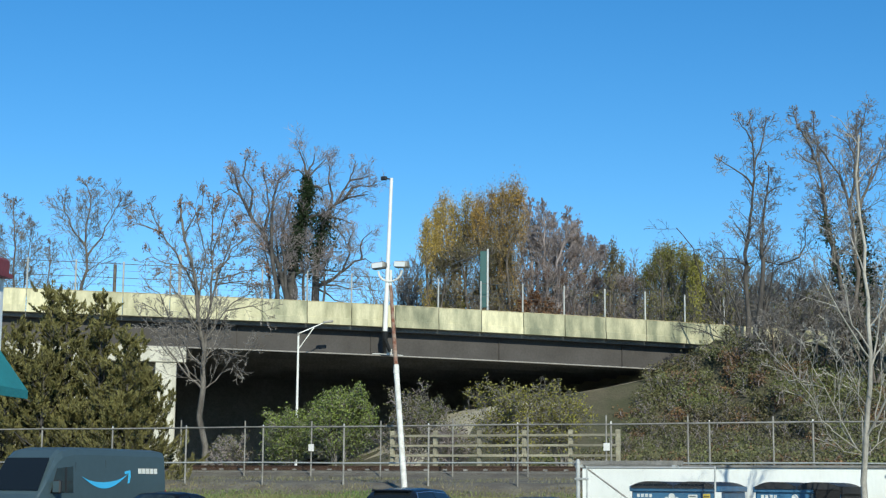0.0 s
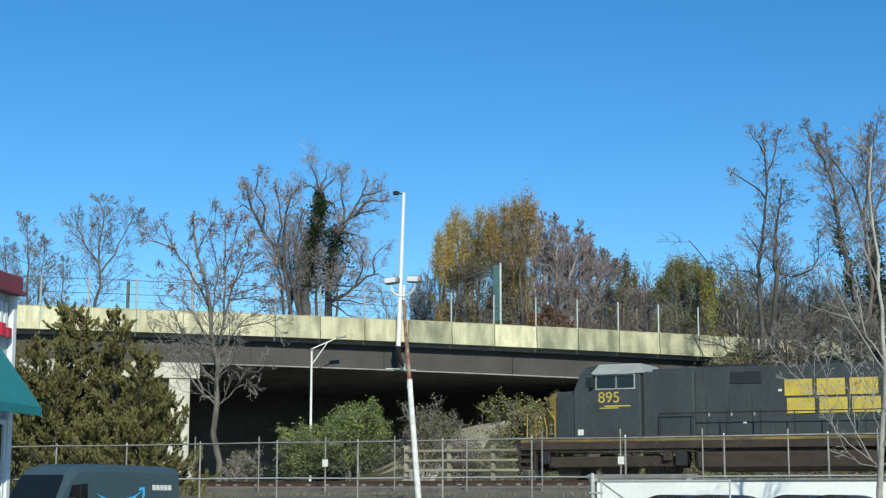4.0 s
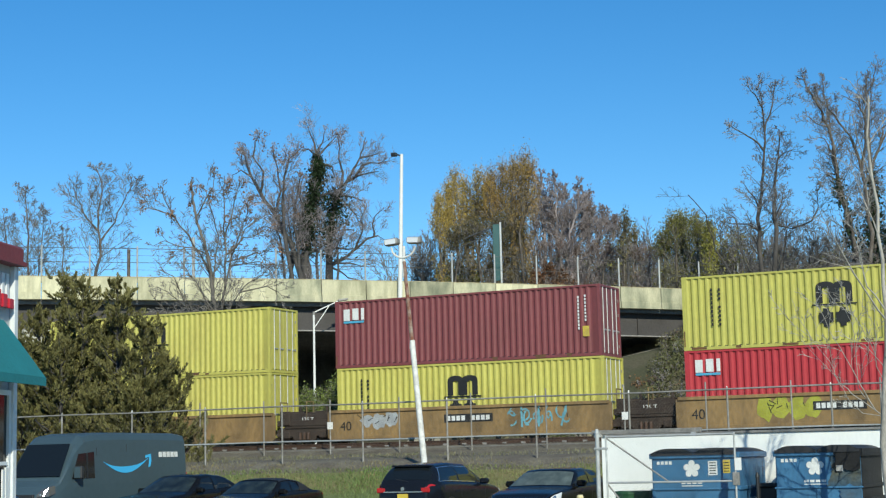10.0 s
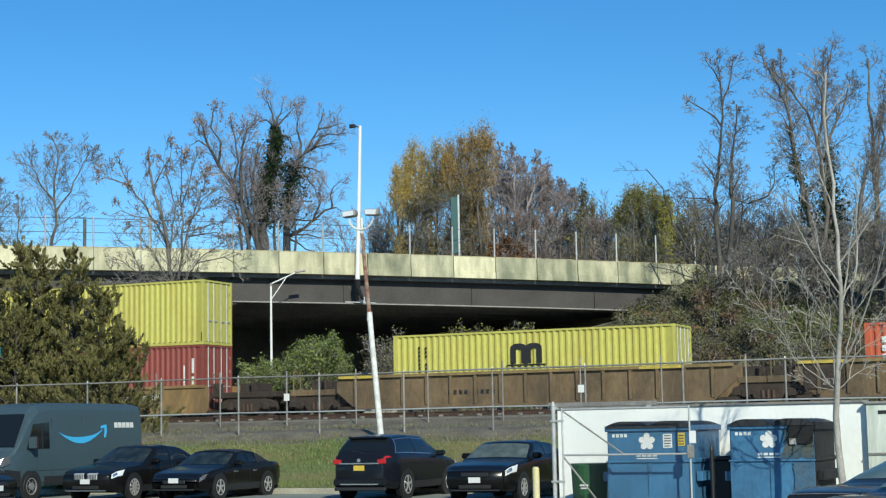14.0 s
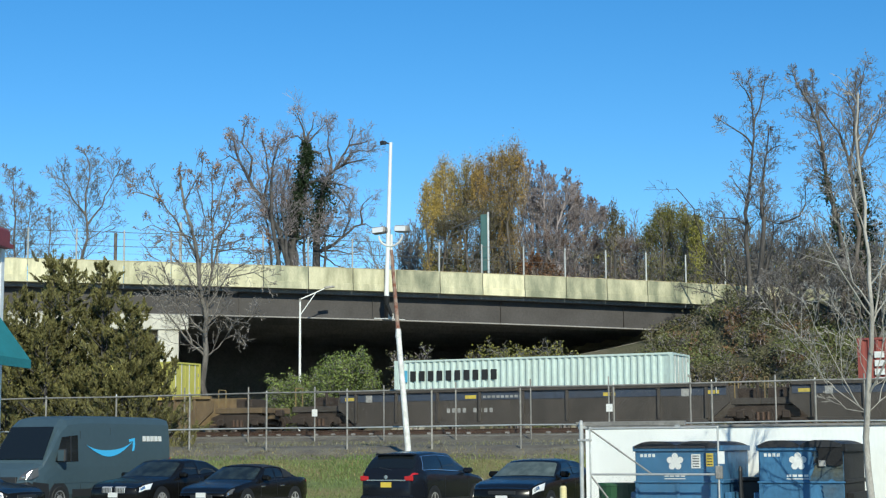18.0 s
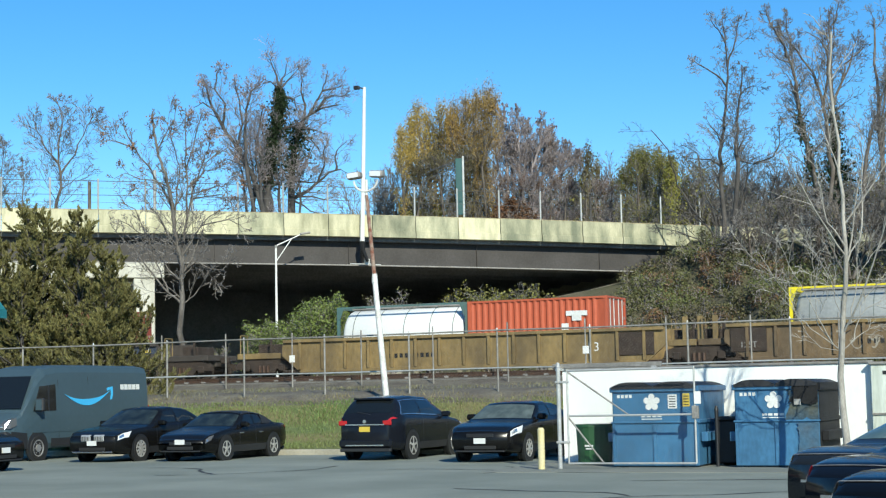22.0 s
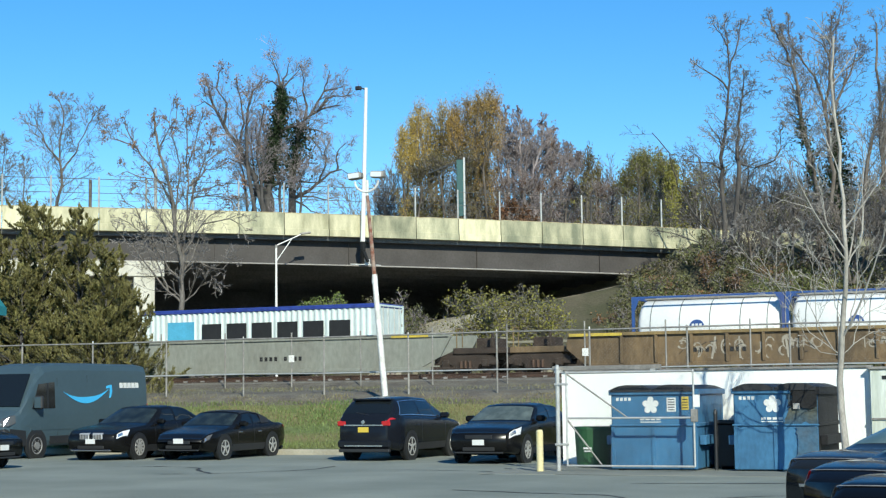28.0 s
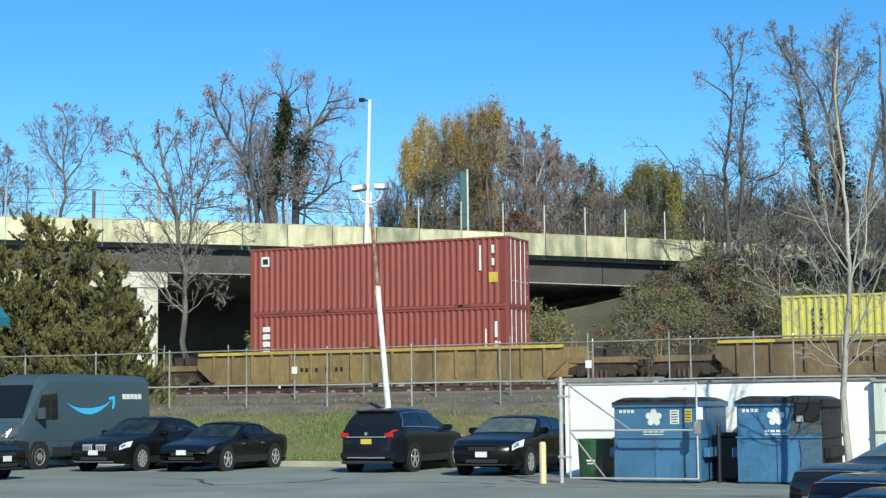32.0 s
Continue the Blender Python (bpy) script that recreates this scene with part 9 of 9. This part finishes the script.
    # seed-hung tree between track and bridge, and the street sapling before the bins
    shaped_tree("grey bare tree hung with brown seed clusters", (-43.39, 67.4, 2.4),
        ((0.17, 0.05, (-0.06, -0.26), (-0.1, 3.84), (-0.15, 4.96), (-0.17, 6.07), (-0.33, 6.92), (-0.47, 7.76), (-0.57, 8.75), (-0.73, 9.59), (-1.01, 10.58), (-1.28, 11.49), (-1.47, 12.43), (-1.5, 13.28)),
         (0.07, 0.02, (-0.55, 7.76), (-0.74, 8.89), (-1.15, 9.74), (-1.9, 10.88), (-2.4, 11.6), (-2.81, 12.32), (-3.01, 13.11)),
         (0.09, 0.02, (-0.17, 5.79), (-0.06, 6.91), (0.03, 7.75), (0.1, 8.87), (0.16, 10.0), (0.12, 11.41), (0.07, 12.54), (0.13, 13.54)),
         (0.06, 0.02, (-0.34, 6.64), (-0.89, 7.49), (-1.3, 8.34), (-1.63, 8.63), (-1.94, 9.19)),
         (0.06, 0.02, (0.03, 7.75), (0.23, 8.59), (0.52, 9.99), (0.81, 10.83), (1.09, 11.53), (1.24, 12.38)),
         (0.05, 0.015, (0.1, 9.72), (0.8, 10.13), (1.09, 10.83), (1.65, 11.24), (2.21, 11.65)),
         (0.06, 0.015, (-0.14, 6.07), (0.36, 6.9), (0.79, 7.74), (1.21, 8.15), (1.91, 8.56), (2.38, 8.6)),
         (0.06, 0.015, (-0.1, 5.23), (0.21, 5.79), (0.5, 6.62), (0.78, 7.31), (0.98, 8.01)),
         (0.06, 0.015, (-0.26, 4.96), (-0.76, 5.53), (-1.31, 6.38), (-2.0, 7.23), (-2.69, 7.8), (-3.25, 8.1)),
         (0.07, 0.015, (-0.27, 3.98), (-1.04, 4.7), (-1.45, 5.26), (-2.01, 5.97), (-2.56, 6.68), (-3.11, 7.25), (-3.47, 7.68)),
         (0.05, 0.015, (-0.49, 4.41), (-1.18, 5.54), (-1.53, 6.38), (-1.86, 7.23), (-2.27, 8.36)),
         (0.05, 0.015, (-0.02, 3.98), (0.48, 4.25), (0.76, 4.66), (1.18, 4.85), (1.54, 4.78)),
         (0.05, 0.015, (0.21, 5.65), (0.63, 5.92), (1.32, 5.54), (1.88, 5.47), (2.16, 5.75), (2.52, 5.88)),
         (0.06, 0.015, (-0.47, 7.76), (-0.41, 8.6), (-0.32, 9.44), (-0.17, 10.57), (-0.44, 11.7), (-0.63, 12.42), (-0.85, 13.07)),
         (0.045, 0.015, (-1.86, 7.93), (-2.41, 8.58), (-3.11, 8.94)),
         (0.045, 0.015, (-0.73, 9.73), (-1.43, 9.97), (-2.13, 10.04), (-2.82, 10.34), (-3.38, 10.07)),
         (0.045, 0.015, (0.38, 8.87), (1.22, 9.19), (1.77, 9.26), (2.33, 8.97), (2.89, 9.1)),
         (0.045, 0.015, (-2.4, 11.6), (-3.1, 11.87), (-3.65, 12.05), (-3.79, 12.56)),
         (0.045, 0.015, (0.52, 9.99), (0.95, 10.55), (1.37, 10.54), (1.84, 10.81)),
         (0.045, 0.015, (0.13, 9.15), (0.8, 9.37), (1.64, 9.69), (2.19, 9.54)),
         (0.05, 0.015, (0.17, 10.56), (0.45, 11.63), (0.68, 12.67), (0.83, 13.24)),
         (0.05, 0.015, (-1.28, 11.49), (-0.86, 12.28), (-0.43, 12.98), (-0.29, 13.69)),
         (0.045, 0.015, (0.79, 7.74), (1.48, 7.86), (2.18, 7.99), (2.73, 7.7), (3.01, 7.35)),),
        (), SEED_CFG, 401, bark=BARKG, twig=TWIG, reach=1.6, seeds=55, least=0.010)
    shaped_tree("young leafless street tree with pale bark", (-5.36, 31.3, 0),
        ((0.088, 0.02, (-0.02, -0.05), (0, 1.87), (0.06, 3.26), (0.07, 4.32), (0.02, 5.82), (0, 7.42), (0.05, 8.59)),
         (0.022, 0.005, (0.06, 4.27), (-0.3, 4.8), (-0.43, 5.6), (-0.45, 6.08)),
         (0.026, 0.006, (0.09, 4.11), (0.41, 4.75), (0.51, 5.6), (0.64, 6.46)),
         (0.013, 0.004, (-0.0, 2.47), (-0.42, 2.7), (-0.76, 3.0), (-0.94, 3.44), (-1.24, 3.91), (-1.55, 4.17), (-2.01, 4.73)),
         (0.01, 0.003, (-1.24, 3.91), (-1.42, 4.31), (-1.53, 4.7)),
         (0.014, 0.004, (-0.0, 2.58), (-0.41, 3.01), (-0.76, 3.7), (-1.02, 4.22), (-1.2, 4.57)),
         (0.013, 0.004, (0.01, 2.51), (-0.41, 2.92), (-0.5, 3.75), (-0.52, 4.19), (-0.54, 4.76)),
         (0.011, 0.004, (0.03, 2.62), (-0.12, 3.54), (-0.13, 3.98), (-0.14, 4.42)),
         (0.01, 0.003, (0.0, 3.19), (-0.32, 3.71), (-0.85, 3.92)),
         (0.011, 0.003, (-0.15, 3.54), (-0.41, 4.24), (-0.76, 4.54), (-0.93, 4.8)),
         (0.012, 0.004, (-0.0, 2.43), (-0.35, 2.42), (-0.55, 2.61), (-0.76, 3.0), (-0.96, 3.44)),
         (0.013, 0.004, (0.13, 2.63), (0.29, 2.93), (0.51, 3.16), (0.76, 3.27), (1.17, 3.47), (1.57, 3.61)),
         (0.012, 0.004, (0.13, 2.5), (0.42, 2.67), (0.64, 2.79), (0.99, 2.86)),
         (0.014, 0.004, (0.18, 3.02), (0.38, 3.68), (0.43, 3.86), (0.65, 4.17), (1.01, 4.53), (1.23, 4.97)),
         (0.01, 0.003, (0.38, 3.81), (0.6, 3.73), (0.87, 3.71), (1.17, 3.83)),
         (0.012, 0.004, (0.13, 2.63), (0.42, 3.2), (0.64, 3.49), (1.0, 3.91), (1.36, 4.22)),
         (0.01, 0.003, (0.29, 3.72), (0.36, 4.12), (0.4, 4.38), (0.44, 4.74)),
         (0.018, 0.005, (0.02, 5.6), (-0.16, 6.24), (-0.21, 6.88)),),
        ((0, 4.96, 1.6, 3.52), (-1.17, 3.68, 1.07, 1.17), (1.17, 3.9, 1.07, 1.28),), SAP_CFG, 417, bark=BARKP, twig=BARKP, least=0.0045)
    # evergreens behind the van
    for k, (x, y, h, r) in enumerate(((-39.0, 49.6, 7.75, 1.35), (-38.05, 49.3, 7.3, 1.15), (-36.66, 49.6, 7.3, 1.3), (-40.5, 49.8, 6.4, 1.8), (-42.3, 50.0, 6.3, 2.0), (-37.4, 50.3, 5.6, 1.7), (-35.3, 49.4, 5.8, 1.5), (-34.55, 49.7, 4.2, 1.2), (-38.4, 48.5, 5.0, 1.6), (-36.9, 48.6, 3.0, 1.3), (-40.4, 48.7, 4.8, 1.7), (-35.0, 48.6, 3.2, 1.3), (-42.2, 48.9, 4.4, 1.6))):
        cedar("dense olive-green cedar behind the van", (x, y, 1.5), h, r, 500 + k)


def build_scrub():
    bush("rounded green bush between track and bridge", (-37.6, 70.2, 2.6), 3.3, 3.7, 601, BUSHLEAF, 21000, 0.052)
    bush("leafy green bush beside the street lamp", (-40.6, 70.6, 2.6), 2.8, 2.8, 602, BUSHLEAF, 13000, 0.052)
    bush("twiggy brown bush beside the track", (-33.8, 70.0, 2.6), 3.2, 3.3, 603, SCRUBLEAF, 6500, 0.055, TWIGR)
    bush("yellow-green bush beside the track", (-28.2, 70.0, 2.6), 2.3, 3.7, 604, YGLEAF, 7500, 0.055)
    bush("thin yellow-green bush beside the track", (-26.2, 71.0, 2.8), 2.4, 3.5, 605, YGLEAF, 5000, 0.06)
    bush("low brown scrub beside the track", (-31.2, 69.4, 2.6), 2.8, 2.0, 606, SCRUBLEAF, 900, 0.06, TWIGR)
    bush("low scrub at the trackside", (-43.2, 69.0, 2.5), 3.0, 1.8, 607, SCRUBLEAF, 1100, 0.06, TWIGR)
    # mixed undergrowth over the bank
    rng = random.Random(77)
    limbs, a, b = [], [], []
    cfg = cfg_tree(3, (5, 4), (0.12, 0.16, 0.2), (0.06, 0.08, 0.04), (38, 45), (0.6, 0.55), (0.1, 0.1), thin=0.010, step=(0.8, 0.6, 0.45))
    for k in range(2800):
        x, y = rng.uniform(-33, 14), rng.uniform(70, 112)
        d = Vector((x, y, 0)) - B0
        u, n = d.dot(BU), d.dot(BN)
        if n > (-0.5 if u < 33 else 0.8) or (x < -26.5 and y < 77) or u < 23.6 + max(0, -n) * 0.05:
            continue
        z = ground_z(x, y)
        h = rng.uniform(0.9, 2.4) if u > 57 else rng.uniform(0.4, 1.3) if u > 36 else rng.uniform(0.3, 0.8)
        first = len(limbs)
        for _ in range(3):
            grow(rng, Vector((x + rng.gauss(0, 0.4), y + rng.gauss(0, 0.4), z - 0.2)), Vector((rng.gauss(0, 0.35), rng.gauss(0, 0.35), 1)).normalized(), h * rng.uniform(0.7, 1.1), 0.03, 0, cfg, limbs)
        tips = [p for pts, _, lev in limbs[first:] for p in pts]
        lst = a if rng.random() < 0.90 else b
        for _ in range(rng.randint(140, 330)):
            p = rng.choice(tips)
            lst.append((p.x + rng.gauss(0, 0.25), p.y + rng.gauss(0, 0.25), p.z + rng.gauss(0, 0.2)))
    sc = thing("bank_scrub", "mixed green and brown scrub over the bank", "undergrowth", kind="stuff")
    v, f = tubes(limbs, (4, 3, 3), 0.010)
    raw("stems", v, f, TWIGR, sc)
    leaves("green_leaves", a, 0.078, SCRUBLEAF, sc, "", 71)
    leaves("brown_leaves", b, 0.075, BROWNLEAF, sc, "", 72)
    # grass and weeds on the bank before the fence
    g = np.random.default_rng(9)
    def tufts(name, n, x0, x1, y0, y1, h0, h1, mt, label, lim):
        xs, ys = g.uniform(x0, x1, n), g.uniform(y0, y1, n)
        keep = [noise.noise((x * 0.5, y * 0.9, 3.0)) > lim for x, y in zip(xs, ys)]
        xs, ys = xs[keep], ys[keep]
        z = np.array([ground_z(x, y) for x, y in zip(xs, ys)])
        c = np.stack([xs, ys, z - 0.03], 1)
        lean = np.stack([g.normal(0, 0.35, len(xs)), g.normal(0, 0.35, len(xs)), np.ones(len(xs))], 1)
        h = g.uniform(h0, h1, (len(xs), 1))
        an = g.uniform(0, 6.28, len(xs))
        w = np.stack([np.cos(an), np.sin(an), 0 * an], 1) * 0.016
        v = np.stack([c - w, c + w, c + lean * h], 1).reshape(-1, 3)
        tagged(raw(name, v.tolist(), np.arange(len(v)).reshape(-1, 3).tolist(), mt), label, "grass", kind="stuff")
    tufts("grass", 80000, -46, -2, 41.4, 46.3, 0.05, 0.16, BLADE, "short green grass on the bank", -0.6)
    tufts("dry_grass", 16000, -46, -2, 43.9, 46.9, 0.04, 0.12, STRAW, "dry straw-coloured grass by the fence", -0.15)
    tufts("weeds", 15000, -46, -10, 46.6, 54.5, 0.05, 0.16, WEED, "sparse dull weeds on the ballast's foot", 0.05)
    # low timber barrier behind the railway
    tb = thing("timber_barrier", "weathered pale timber barrier beside the track", "fence")
    for x in (-33.4, -31.2, -29.0, -26.8, -24.6, -22.4):
        part("post", boxes((x - 0.09, x + 0.09, 67.7, 67.9, 1.9, 4.2), bevel=0.01), STRAWWOOD, tb)
    for z in (3.0, 3.45, 3.9):
        for x in (-33.4, -31.2, -29.0, -26.8, -24.6):
            part("plank", boxes((x + 0.02, x + 2.18, 67.6, 67.68, z, z + 0.11), bevel=0.01), STRAWWOOD, tb)


STRAWWOOD = mat("weathered_timber", (0.36, 0.33, 0.24), 0.9, var=0.3, scale=3, fine=20, bump=0.2, stretch=(0.4, 2, 2), each=0.2)
build_trees()
build_scrub()


# ---- movement ----
def motions():
    """The whole train rolls along the track at an almost even speed."""
    for row in TRAIN:
        ob, at, z = row[:3]
        turn = row[3] if len(row) > 3 else 0
        rows = []
        for t in (0.0, 4.0, 8.0, 12.0, 16.0, 20.0, 24.0, 28.0, 32.0):
            d = t - 9.0
            rows.append((t, pose(-33.512 + at - 15.8043 * d - 0.00555 * d * d, TRACK, RAIL + z, 0, 0, turn)))
        walk(ob, rows)


motions()
